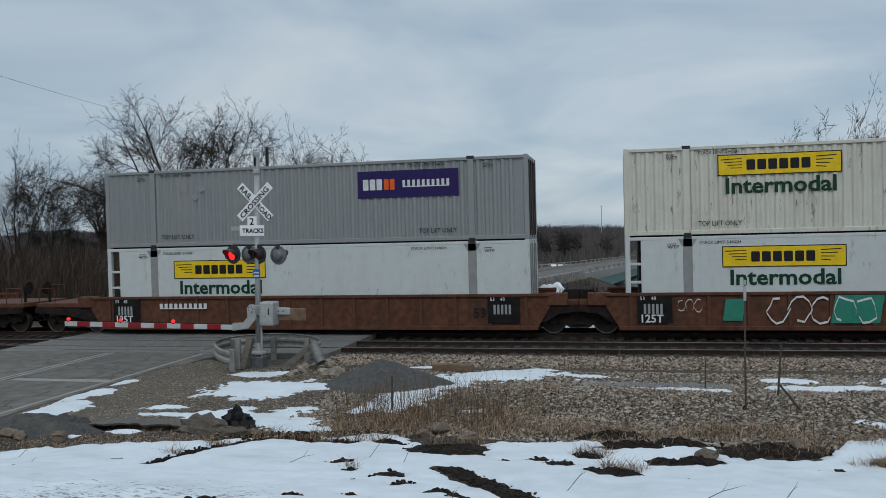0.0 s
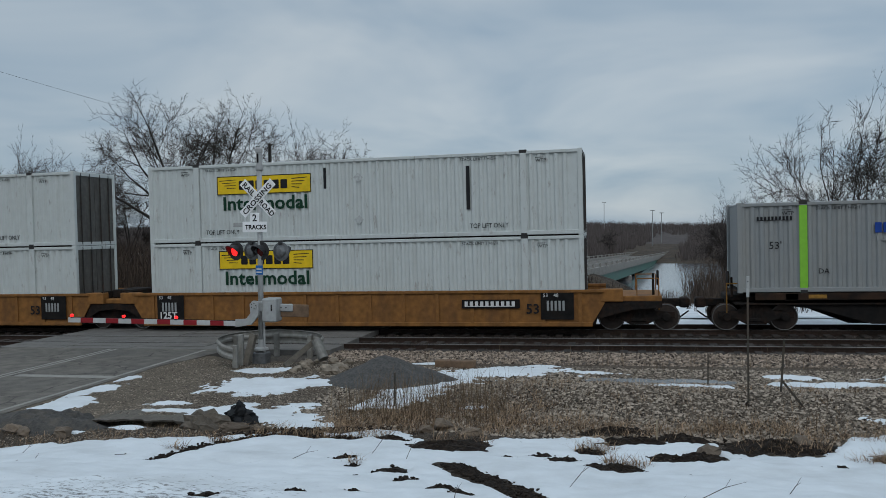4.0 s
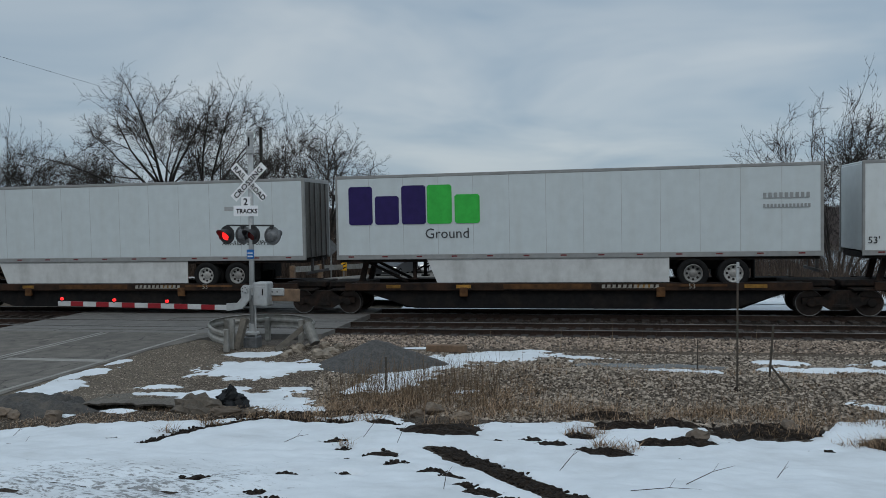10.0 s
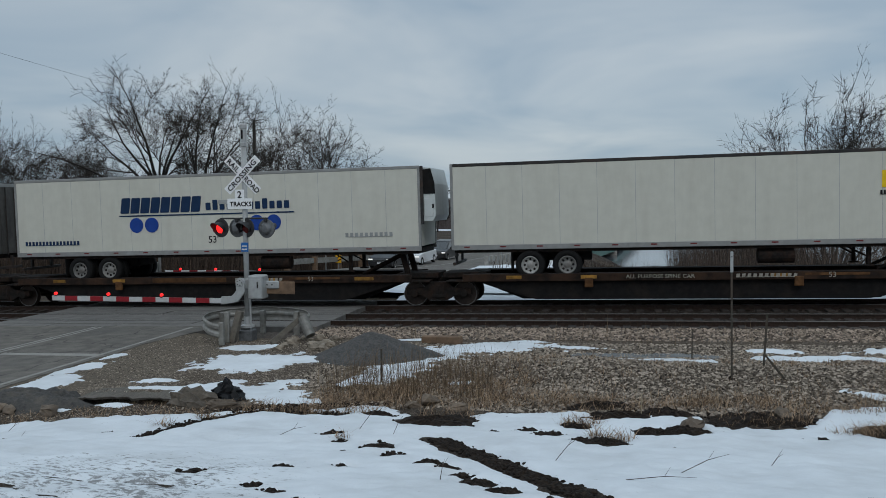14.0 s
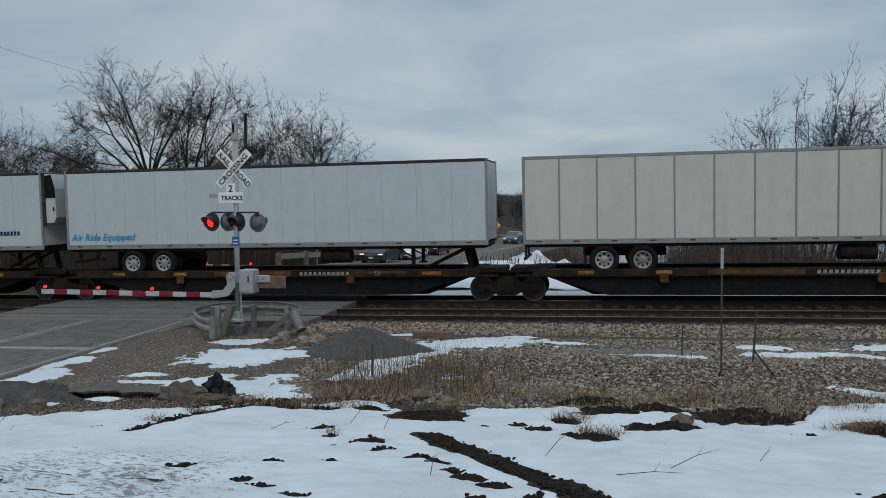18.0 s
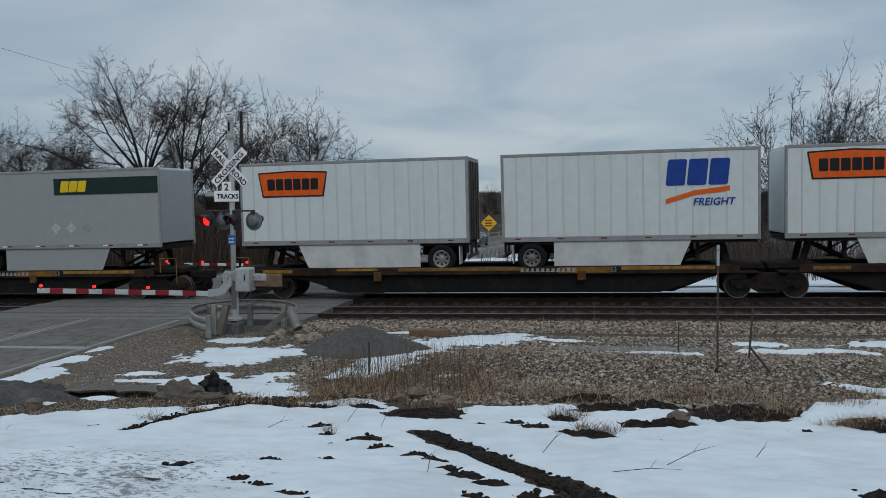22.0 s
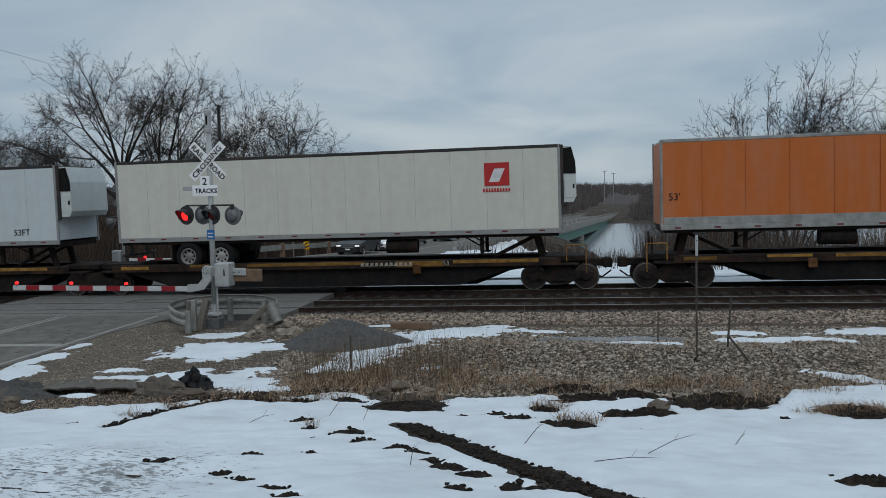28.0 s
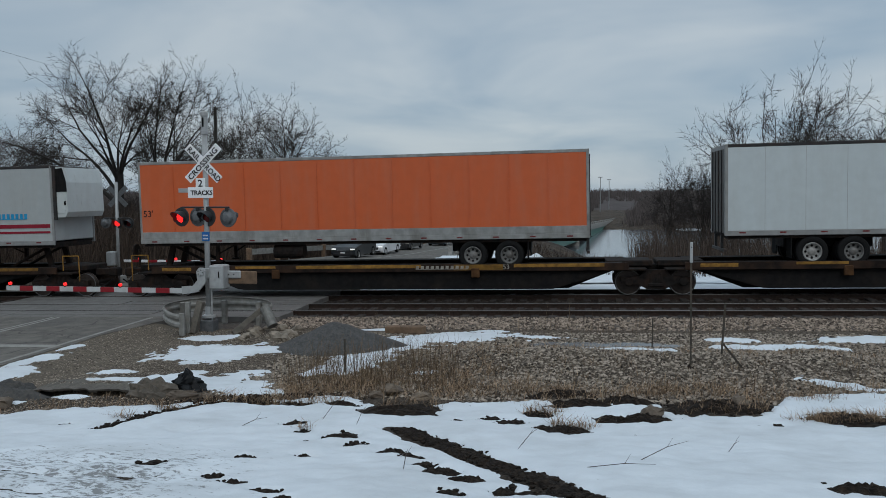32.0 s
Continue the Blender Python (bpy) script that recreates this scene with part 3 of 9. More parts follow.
PATCHES_2 = [(-11.75, 14.9, 0.33, 0.75, -12), (-12.0, 16.3, 0.2, 0.75, -12), (-12.1, 17.75, 0.14, 0.4, -8), (-9.2, 13.4, 0.55, 0.2, -25), (-6.4, 15.6, 0.4, 0.2, 0), (-2.9, 15.7, 0.25, 0.12, 0),
             (-9.6, 15.55, 0.5, 0.14, 0), (-8.0, 15.2, 0.6, 0.3, 20), (4.9, 14.9, 0.7, 0.25, -30), (-5.2, 21.4, 0.6, 0.12, 0), (-10.0, 12.9, 0.35, 0.15, 0)]
RUT = ((-2.4, 10.95), (-2.02, 10.5), (-1.62, 10.02), (-1.2, 9.2), (-0.78, 8.62), (-0.42, 8.15), (-0.15, 7.63), (0.13, 7.27), (0.35, 7.05), (0.95, 6.4))
LITTER = ((-6.63, 10.25), (-6.57, 10.82), (-6.63, 11.75), (-6.32, 12.51), (-5.65, 12.88), (-5.02, 12.84), (-4.4, 12.75))
LITTER_2 = ((-6.83, 12.68), (-6.06, 13.07), (-5.23, 13.39), (-4.55, 13.59), (-3.9, 13.6))
CLODS = [  # x, y, half length, half width
    (-7.33, 10.62, 0.13, 0.07), (-4.52, 8.04, 0.12, 0.11), (-3.69, 8.55, 0.13, 0.11), (-3.6, 7.57, 0.11, 0.11), (-3.28, 7.34, 0.11, 0.08), (-2.78, 6.93, 0.16, 0.11), (-2.49, 6.59, 0.14, 0.1),
    (-3.03, 8.78, 0.14, 0.09), (-3.98, 11.08, 0.2, 0.16), (-3.67, 10.49, 0.09, 0.12), (-3.36, 9.72, 0.06, 0.05), (-3.03, 10.21, 0.22, 0.22), (-2.65, 9.62, 0.13, 0.11), (-2.09, 9.14, 0.2, 0.19), (-1.79, 8.85, 0.17, 0.12)]
CLODS += [
    (-1.58, 8.5, 0.14, 0.12), (-1.32, 8.16, 0.2, 0.16), (-1.0, 7.85, 0.2, 0.13), (-0.6, 7.46, 0.12, 0.16), (-0.4, 7.42, 0.13, 0.09), (-1.11, 7.22, 0.11, 0.08), (-1.67, 11.73, 0.11, 0.06), (-1.16, 11.8, 0.14, 0.12),
    (-0.84, 11.5, 0.2, 0.2), (-0.46, 12.25, 0.24, 0.22), (-0.03, 11.04, 0.32, 0.24), (-0.34, 11.08, 0.15, 0.07), (0.71, 11.91, 0.36, 0.2), (1.13, 12.11, 0.32, 0.27), (0.15, 13.01, 0.5, 0.22), (0.97, 13.33, 0.48, 0.27),
    (2.26, 13.08, 0.85, 0.5), (-0.14, 13.96, 0.5, 0.25), (2.94, 11.75, 0.06, 0.06), (4.06, 12.38, 0.5, 0.42), (2.8, 7.86, 0.34, 0.2), (-2.68, 12.45, 0.62, 0.38), (-3.8, 12.82, 0.3, 0.12), (5.4, 12.5, 0.7, 0.35)]


def patch(x, y, cx, cy, a, b, turn=0.0):
    c, s = math.cos(radians(turn)), math.sin(radians(turn))
    u, v = (x - cx) * c + (y - cy) * s, -(x - cx) * s + (y - cy) * c
    return 1 - math.sqrt((u / a) ** 2 + (v / b) ** 2), min(a, b)


def snow_depth(x, y):
    """Depth of the snow in metres; below zero the ground is bare."""
    wob = noise.noise(Vector((x * 1.6, y * 2.2, 5.0))) * 0.30 + noise.noise(Vector((x * 4.5, y * 6.0, 9.0))) * 0.2 + noise.noise(Vector((x * 11, y * 14, 2.0))) * 0.14
    d = (float(np.interp(x, EDGE_X, EDGE_Y)) - y + wob * 0.9) * 0.25
    d = min(d, 0.045)
    for px, py, a, b, turn in PATCHES + PATCHES_2:
        if abs(x - px) < 2.2 and abs(y - py) < 2.2:
            k, r = patch(x, y, px, py, a, b, turn)
            d = max(d, min(0.03, (k + 0.12 + wob * 2.1) * r * 0.3))
    for px, py, a, b in CLODS:
        if abs(x - px) < 1.8 and abs(y - py) < 0.8:
            k, r = patch(x, y, px, py, a * 1.1, b * 1.2)
            d = min(d, -(k + wob * 1.3) * max(r, 0.12) * 0.9)
    for (x0, y0), (x1, y1) in zip(RUT[:-1], RUT[1:]):
        t = max(0.0, min(1.0, ((x - x0) * (x1 - x0) + (y - y0) * (y1 - y0)) / ((x1 - x0) ** 2 + (y1 - y0) ** 2)))
        q = math.hypot(x - x0 - t * (x1 - x0), y - y0 - t * (y1 - y0))
        d = min(d, (q - 0.21 + wob * 0.25) * 0.5)
    for (x0, y0), (x1, y1) in list(zip(LITTER[:-1], LITTER[1:])) + list(zip(LITTER_2[:-1], LITTER_2[1:])):
        t = max(0.0, min(1.0, ((x - x0) * (x1 - x0) + (y - y0) * (y1 - y0)) / ((x1 - x0) ** 2 + (y1 - y0) ** 2)))
        q = math.hypot(x - x0 - t * (x1 - x0), y - y0 - t * (y1 - y0))
        d = min(d, (q - 0.13 + wob * 0.3) * 0.5)
    thin = smooth(-2.6, -5.0, x) * smooth(9.0, 6.6, y)
    if thin > 0:                                     # thawed through in streaks
        d = min(d, 0.05 - thin * 0.34 * (noise.noise(Vector((x * 1.1 + y * 0.7, y * 4.2, 12.0))) + 0.5 * noise.noise(Vector((x * 4 + y, y * 11, 3.0))) - 0.02))
    if x < -12.25 and y > 13:
        d = -0.1
    return max(-0.02, min(0.045, d))


def snow_height(x, y):
    d = snow_depth(x, y)
    lumps = noise.noise(Vector((x * 1.1, y * 1.4, 4.4))) * 0.02 + noise.noise(Vector((x * 5, y * 6, 6.4))) * 0.01
    if y < 10.5 and x < -2:
        lumps += noise.noise(Vector((x * 3.0 + y, y * 5, 8.4))) * 0.02
    return ground_height(x, y) + d + (lumps if d > 0.02 else 0)


sx, sy = np.arange(-13.0, 9.0, 0.062), np.arange(4.5, 21.7, 0.062)


def snow_here(x, y):
    return snow_depth(x, y) > -0.015


snow = sheet("snow", sx, sy, snow_height, m_snow, snow_here)
tagged(snow, "old wet snow lying in patches on the ground", "snow", kind="stuff")


def far_snow_height(x, y):
    n = noise.noise(Vector((x * 0.16, y * 0.22, 2.0))) + 0.5 * noise.noise(Vector((x * 0.6, y * 0.8, 6.0)))
    side = smooth(-8, -2, x - road_mid(y) - 6) * (1 - smooth(52, 70, y))
    bank = 0.5 * math.exp(-((x + 3.5) / 4.5) ** 2 - ((y - 52) / 5.0) ** 2)
    d = -0.3 + 0.55 * side + 0.35 * n + 0.4 * smooth(34, 31.5, y) + 1.1 * smooth(43, 37, y) * smooth(-2, 1, x - road_mid(y) - 6) + bank * 2.2
    if abs(x - road_mid(y)) < 4.5:
        d = -0.5
    return ground_height(x, y) + max(-0.15, min(0.18 + bank * 1.2, d * 0.4))


far_snow = sheet("snow", np.arange(-60, 45, 0.7), np.arange(31.6, 76, 0.6), far_snow_height, m_snow, lambda x, y: far_snow_height(x, y) > ground_height(x, y) - 0.08)
tagged(far_snow, "snow patches on the bank behind the tracks", "snow", kind="stuff")

def shoulder_snow(x, y):
    return RAIL + GRADE * x - 0.225 + 0.13 * smooth(29.9, 31.2, y) + 0.05 * noise.noise(Vector((x * 0.5, y * 1.2, 2.0))) + 0.02 * noise.noise(Vector((x * 2.4, y * 3, 5.0)))


back_snow = sheet("snow", np.arange(-8.2, 46, 0.25), np.arange(29.9, 32.6, 0.13), shoulder_snow, m_snow)
tagged(back_snow, "snow lying along the shoulder behind the far track", "snow", kind="stuff")

# ---- river ----
m_water = mat("river_water", (0.12, 0.135, 0.15), rough=0.12, vary=0.1, scale=0.3, bump=0.25, bump_scale=0.8, spec=0.6)
river = sheet("water", np.linspace(-700, 700, 40), np.linspace(70, 205, 12), lambda x, y: -9.0, m_water)
tagged(river, "wide grey river under the bridge", "river", kind="structure")

# ---- road ----
m_asphalt = mat("worn_grey_asphalt", (0.135, 0.123, 0.108), rough=0.9, spec=0.25, vary=0.35, scale=2.6, dirt=(0.09, 0.085, 0.08), dirt_amount=0.7, dirt_scale=0.45, bump=0.35, bump_scale=60)


def cracks(m, size, width):
    """Dark hairline cracks that part the surface into plates."""
    n, l = m.node_tree.nodes, m.node_tree.links
    b = n["Principled BSDF"]
    old = b.inputs["Base Color"].links[0].from_socket
    co = n.new("ShaderNodeTexCoord")
    wob = n.new("ShaderNodeTexNoise"); wob.inputs["Scale"].default_value, wob.inputs["Detail"].default_value = 1.3, 6
    l.new(co.outputs["Object"], wob.inputs["Vector"])
    ad = n.new("ShaderNodeVectorMath"); ad.operation = "MULTIPLY_ADD"; ad.inputs[1].default_value = (1.2, 1.2, 0)
    l.new(wob.outputs["Color"], ad.inputs[0]); l.new(co.outputs["Object"], ad.inputs[2])
    vo = n.new("ShaderNodeTexVoronoi"); vo.feature = "DISTANCE_TO_EDGE"; vo.inputs["Scale"].default_value = size
    l.new(ad.outputs[0], vo.inputs["Vector"])
    r = n.new("ShaderNodeMapRange"); r.inputs["From Min"].default_value, r.inputs["From Max"].default_value = width, 0.0
    r.inputs["To Max"].default_value = 0.8
    l.new(vo.outputs["Distance"], r.inputs["Value"])
    mx = n.new("ShaderNodeMix"); mx.data_type = "RGBA"
    l.new(r.outputs[0], mx.inputs["Factor"]); l.new(old, mx.inputs["A"]); mx.inputs["B"].default_value = (0.03, 0.028, 0.026, 1)
    l.new(mx.outputs["Result"], b.inputs["Base Color"])


cracks(m_asphalt, 0.33, 0.013)
m_line = mat("worn_road_paint", (0.26, 0.25, 0.225), rough=0.85, vary=0.3, scale=5, dirt=(0.15, 0.145, 0.135), dirt_amount=1.0, dirt_scale=2.5, bump=0.1)
m_panel = mat("concrete_crossing_panel", (0.14, 0.132, 0.122), rough=0.85, vary=0.25, scale=3, dirt=(0.07, 0.065, 0.06), dirt_amount=0.6, dirt_scale=0.8, bump=0.3)


def strip(name, ys, left, right, top, thick, material):
    g = Geo()
    v, f = [], []
    for y in ys:
        for x in (left(y), right(y)):
            v += [(x, y, top(x, y)), (x, y, top(x, y) - thick)]
    for j in range(len(ys) - 1):
        a, b = 4 * j, 4 * j + 4
        f += [(a, a + 2, b + 2, b), (a + 1, b + 1, b + 3, a + 3), (a, b, b + 1, a + 1), (a + 2, a + 3, b + 3, b + 2)]
    f += [(0, 1, 3, 2), (4 * len(ys) - 4, 4 * len(ys) - 2, 4 * len(ys) - 1, 4 * len(ys) - 3)]
    g.add(v, f)
    return new(name, g.mesh(name, material))


near_road = strip("road", list(np.arange(-60, 8, 1.0)) + list(np.arange(8, 22.4, 0.12)) + [22.55], lambda y: -19.9, lambda y: -12.3 + 0.5 * smooth(19, 22.5, y) + 0.1 * noise.noise(Vector((y * 0.9, 0, 3))) + 0.07 * noise.noise(Vector((y * 4, 0, 6))), road_z, 0.2, m_asphalt)
tagged(near_road, "worn grey asphalt road leading to the crossing", "road", kind="structure")
far_road = strip("road", list(np.arange(30.4, 420, 4.0)), lambda y: road_mid(y) - 4.4, lambda y: road_mid(y) + 4.4, road_z, 0.25, m_asphalt)
tagged(far_road, "grey road falling away towards the bridge", "road", kind="structure")


def road_line(x0, x1, y0, y1, z=0.005):
    return strip("road_line", list(np.linspace(y0, y1, max(2, int(abs(y1 - y0) / 3)))), lambda y: x0 + road_mid(y) + 15.7, lambda y: x1 + road_mid(y) + 15.7, lambda x, y: road_z(x, y) + z, 0.01, m_line)


for line in (road_line(-12.6, -12.48, -40, 22.4), road_line(-15.9, -15.8, -40, 22.4), road_line(-15.68, -15.58, -40, 22.4), road_line(-15.4, -12.6, 17.65, 17.95),
             road_line(-15.75, -15.62, 32, 400), road_line(-11.9, -11.78, 32, 400), road_line(-19.5, -19.38, 32, 400)):
    tagged(line, "faded white road marking", "road marking", kind="structure")

# ---- two tracks ----
NEAR, FAR = 24.63, 28.36
m_dark_ballast = mat("dark_ballast", (0.03, 0.023, 0.019), rough=0.95, vary=0.5, scale=14, dirt=(0.018, 0.014, 0.012), dirt_amount=0.7, dirt_scale=2.0, bump=1.0, bump_scale=22, spec=0.15)
m_ballast = mat("ballast_stone", (0.085, 0.07, 0.058), rough=0.95, vary=0.55, scale=14, dirt=(0.06, 0.045, 0.035), dirt_amount=0.7, dirt_scale=2.0, bump=1.0, bump_scale=22)
m_tie = mat("creosoted_tie_wood", (0.028, 0.021, 0.017), rough=0.9, vary=0.4, scale=9, dirt=(0.065, 0.05, 0.04), dirt_amount=0.5, dirt_scale=3, bump=0.5, rand=0.35)


def rz(x):
    return RAIL + GRADE * x


bed = Geo()
LONG = 1000
prof = [(20.9, -0.42), (22.2, -0.2), (22.9, -0.165), (26.3, -0.165), (26.6, -0.2), (29.8, -0.165), (30.3, -0.2), (31.9, -0.75)]
bx = spaced(-26, 14, 0.25, -LONG, LONG, 1.3)
bed_v, bed_f = [], []
for x in bx:
    for k, (y, dz) in enumerate([(a[0] + (b[0] - a[0]) * q / 4, a[1] + (b[1] - a[1]) * q / 4) for a, b in zip(prof[:-1], prof[1:]) for q in range(4)] + [prof[-1]]):
        bump_z = noise.noise(Vector((x * 3, y * 3, 0))) * 0.03 if abs(x) < 30 else 0
        bed_v.append((x, y, rz(x) + dz + bump_z))
nk = (len(prof) - 1) * 4 + 1
for i in range(len(bx) - 1):
    bed_f += [(i * nk + k, (i + 1) * nk + k, (i + 1) * nk + k + 1, i * nk + k + 1) for k in range(nk - 1)]
bed.add(bed_v, [f[::-1] for f in bed_f])
# the darker ballast colour starts at y = 23 and runs under both tracks
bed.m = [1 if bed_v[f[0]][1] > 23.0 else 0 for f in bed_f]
ballast = solid("ballast", bed, [m_ballast, m_dark_ballast], "stone ballast bed under two railway tracks", "ballast", kind="structure", smooth=True)


def rail_geo(y, x0, x1):
    """One rail: foot, web and head in one profile, the running surface bright."""
    half = [(0.076, -0.18), (0.076, -0.165), (0.012, -0.15), (0.012, -0.05), (0.036, -0.042), (0.036, -0.008), (0.03, 0.0)]
    o = [(y + a, z) for a, z in half] + [(y - a, z) for a, z in half[::-1]]
    n = len(o)
    v = [(x, a, rz(x) + z) for x in (x0, x1) for a, z in o]
    g = Geo()
    for i in range(n):
        g.f.append((i, n + i, n + (i + 1) % n, (i + 1) % n))
        g.m.append(1 if i in (5, 6, 7) else 0)
    g.v.extend(v)
    g.f += [tuple(range(n)), tuple(range(n, 2 * n))[::-1]]
    g.m += [0, 0]
    return g


for mid in (NEAR, FAR):
    for s in (-0.7525, 0.7525):
        solid("rail", rail_geo(mid + s, -LONG, LONG), [m_rail, m_rail_top], "rusty steel rail with a bright worn top", "rail", "rails of the two tracks", smooth=False)

# ---- the train: where things stand along it, and how far it has run ----
TRAVEL = (786.774, 52.461, -28.638, 17.281)
TIMES = [2.0 * k for k in range(17)]
TILT = -math.degrees(math.atan(GRADE))
BOX, PUP = 16.154, 8.35          # lengths of a 53 ft box and a 28 ft trailer
SIDE = -1.295                    # the side of a load that faces the camera
moving = []
NUMBERS = {}                     # shared meshes of small repeated pieces


def run(t):
    """Metres the train has gone to the left since the start."""
    u = t / 32
    return sum(c * u ** (k + 1) for k, c in enumerate(TRAVEL))


def ride(ob, s):
    """Sets a thing on the far track at s metres along the train, to move with it."""
    ob.matrix_basis = pose(s, FAR, rz(s), 0, TILT, 0)
    moving.append((ob, s))
    return ob


def shared(key, make):
    if key not in NUMBERS:
        NUMBERS[key] = make()
    return NUMBERS[key]


def piece(name, me, parent, x, y, z, label=""):
    ob = part(name, me, None, parent, label)
    ob.matrix_basis = pose(x, y, z)
    return ob


# ---- decals on the sides ----
def panel(parent, x0, z0, x1, z1, material, name="decal", lean=0.0, y=SIDE, t=0.006):
    g = Geo().prism([(x0, z0), (x1, z0), (x1 + lean, z1), (x0 + lean, z1)], "y", y - t, y + 0.004)
    return part(name, g, material, parent)


def bars(parent, x0, z0, x1, z1, n, material, lean=0.0, y=SIDE, name="logo", fill=0.72, t=0.009, form=""):
    """A word that is not to be lettered: n plain blocks of its size and colour, one a character (x in form: a low one); a small word is one comb of bars."""
    w, h = (x1 - x0) / n, z1 - z0
    if h >= 0.3:
        for i in range(n):
            a, top = x0 + i * w, h * (0.74 if form[i:i + 1] == "x" else 1.0)
            b, c = a + w * min(0.9, fill + 0.08), min(w, top) * 0.07
            o = [(a + c, 0), (b - c, 0), (b, c), (b, top - c), (b - c, top), (a + c, top), (a, top - c), (a, c)]
            part(name, Geo().prism([(p + lean * q, z0 + q) for p, q in o], "y", y - t, y + 0.003), material, parent)
        return None
    g = Geo()
    teeth = []
    for i in range(n):
        a = x0 + i * w
        teeth += [(a + lean * h * 0.14, z0 + h * 0.14), (a + lean * h, z1), (a + w * fill + lean * h, z1), (a + w * fill + lean * h * 0.14, z0 + h * 0.14)]
    g.prism([(x0, z0)] + teeth + [(x0 + (n - 1 + fill) * w, z0)], "y", y - t, y + 0.003)
    return part(name, g, material, parent)


def disc(parent, x, z, rx, rz_, material, y=SIDE, name="logo", t=0.009, hole=0.0):
    g = Geo()
    n = 28
    o = [(x + rx * math.cos(2 * math.pi * i / n), z + rz_ * math.sin(2 * math.pi * i / n)) for i in range(n)]
    if not hole:
        g.prism(o, "y", y - t, y + 0.003)
    else:
        q = [(x + hole * (a - x), z + hole * (b - z)) for a, b in o]
        for i in range(n):
            j = (i + 1) % n
            g.prism([o[i], o[j], q[j], q[i]], "y", y - t, y + 0.003)
    return part(name, g, material, parent)


def swoosh(parent, pts, w, material, y=SIDE, name="stripe", t=0.008):
    g = Geo()
    for (xa, za), (xb, zb) in zip(pts[:-1], pts[1:]):
        g.prism([(xa, za), (xb, zb), (xb, zb + w), (xa, za + w)], "y", y - t, y + 0.003)
    return part(name, g, material, parent)


def diamond(parent, x, z, r, material, y=SIDE):
    material = m_placard if material is m_sign_white else material
    r *= 0.9
    g = Geo().prism([(x - r, z), (x, z - r), (x + r, z), (x, z + r)], "y", y - 0.006, y + 0.004)
    return part("placard", g, material, parent)


def yellow_box_logo(ob, x, z, y):
    """A yellow plate with black bars, and the word below it."""
    panel(ob, x, z, x + 3.7, z + 0.68, m_ink_yellow, "logo_plate", y=y)
    g = Geo()
    for a, b, c, d in ((x, z, x + 3.7, z + 0.03), (x, z + 0.65, x + 3.7, z + 0.68), (x, z, x + 0.03, z + 0.68), (x + 3.67, z, x + 3.7, z + 0.68)):
        g.box((a, y - 0.009, b), (c, y - 0.004, d))
    for k in range(4):
        g.prism([(x + 0.1 + k * 0.1, z + 0.5 - k * 0.09), (x + 0.75, z + 0.53 - k * 0.1), (x + 0.75, z + 0.55 - k * 0.1), (x + 0.1 + k * 0.1, z + 0.53 - k * 0.09)], "y", y - 0.009, y - 0.004)
        g.prism([(x + 2.95, z + 0.5 - k * 0.1), (x + 3.55 - k * 0.1, z + 0.53 - k * 0.12), (x + 3.55 - k * 0.1, z + 0.56 - k * 0.12), (x + 2.95, z + 0.53 - k * 0.1)], "y", y - 0.009, y - 0.004)
    part("logo_line", g, m_ink_black, ob)
    bars(ob, x + 0.88, z + 0.17, x + 2.85, z + 0.5, 6, m_ink_black, y=y - 0.003)
    write(ob, "Intermodal", 0.5, x + 0.2, y - 0.008, z - 0.56, m_ink_green, bold=0.016, width=1.1)


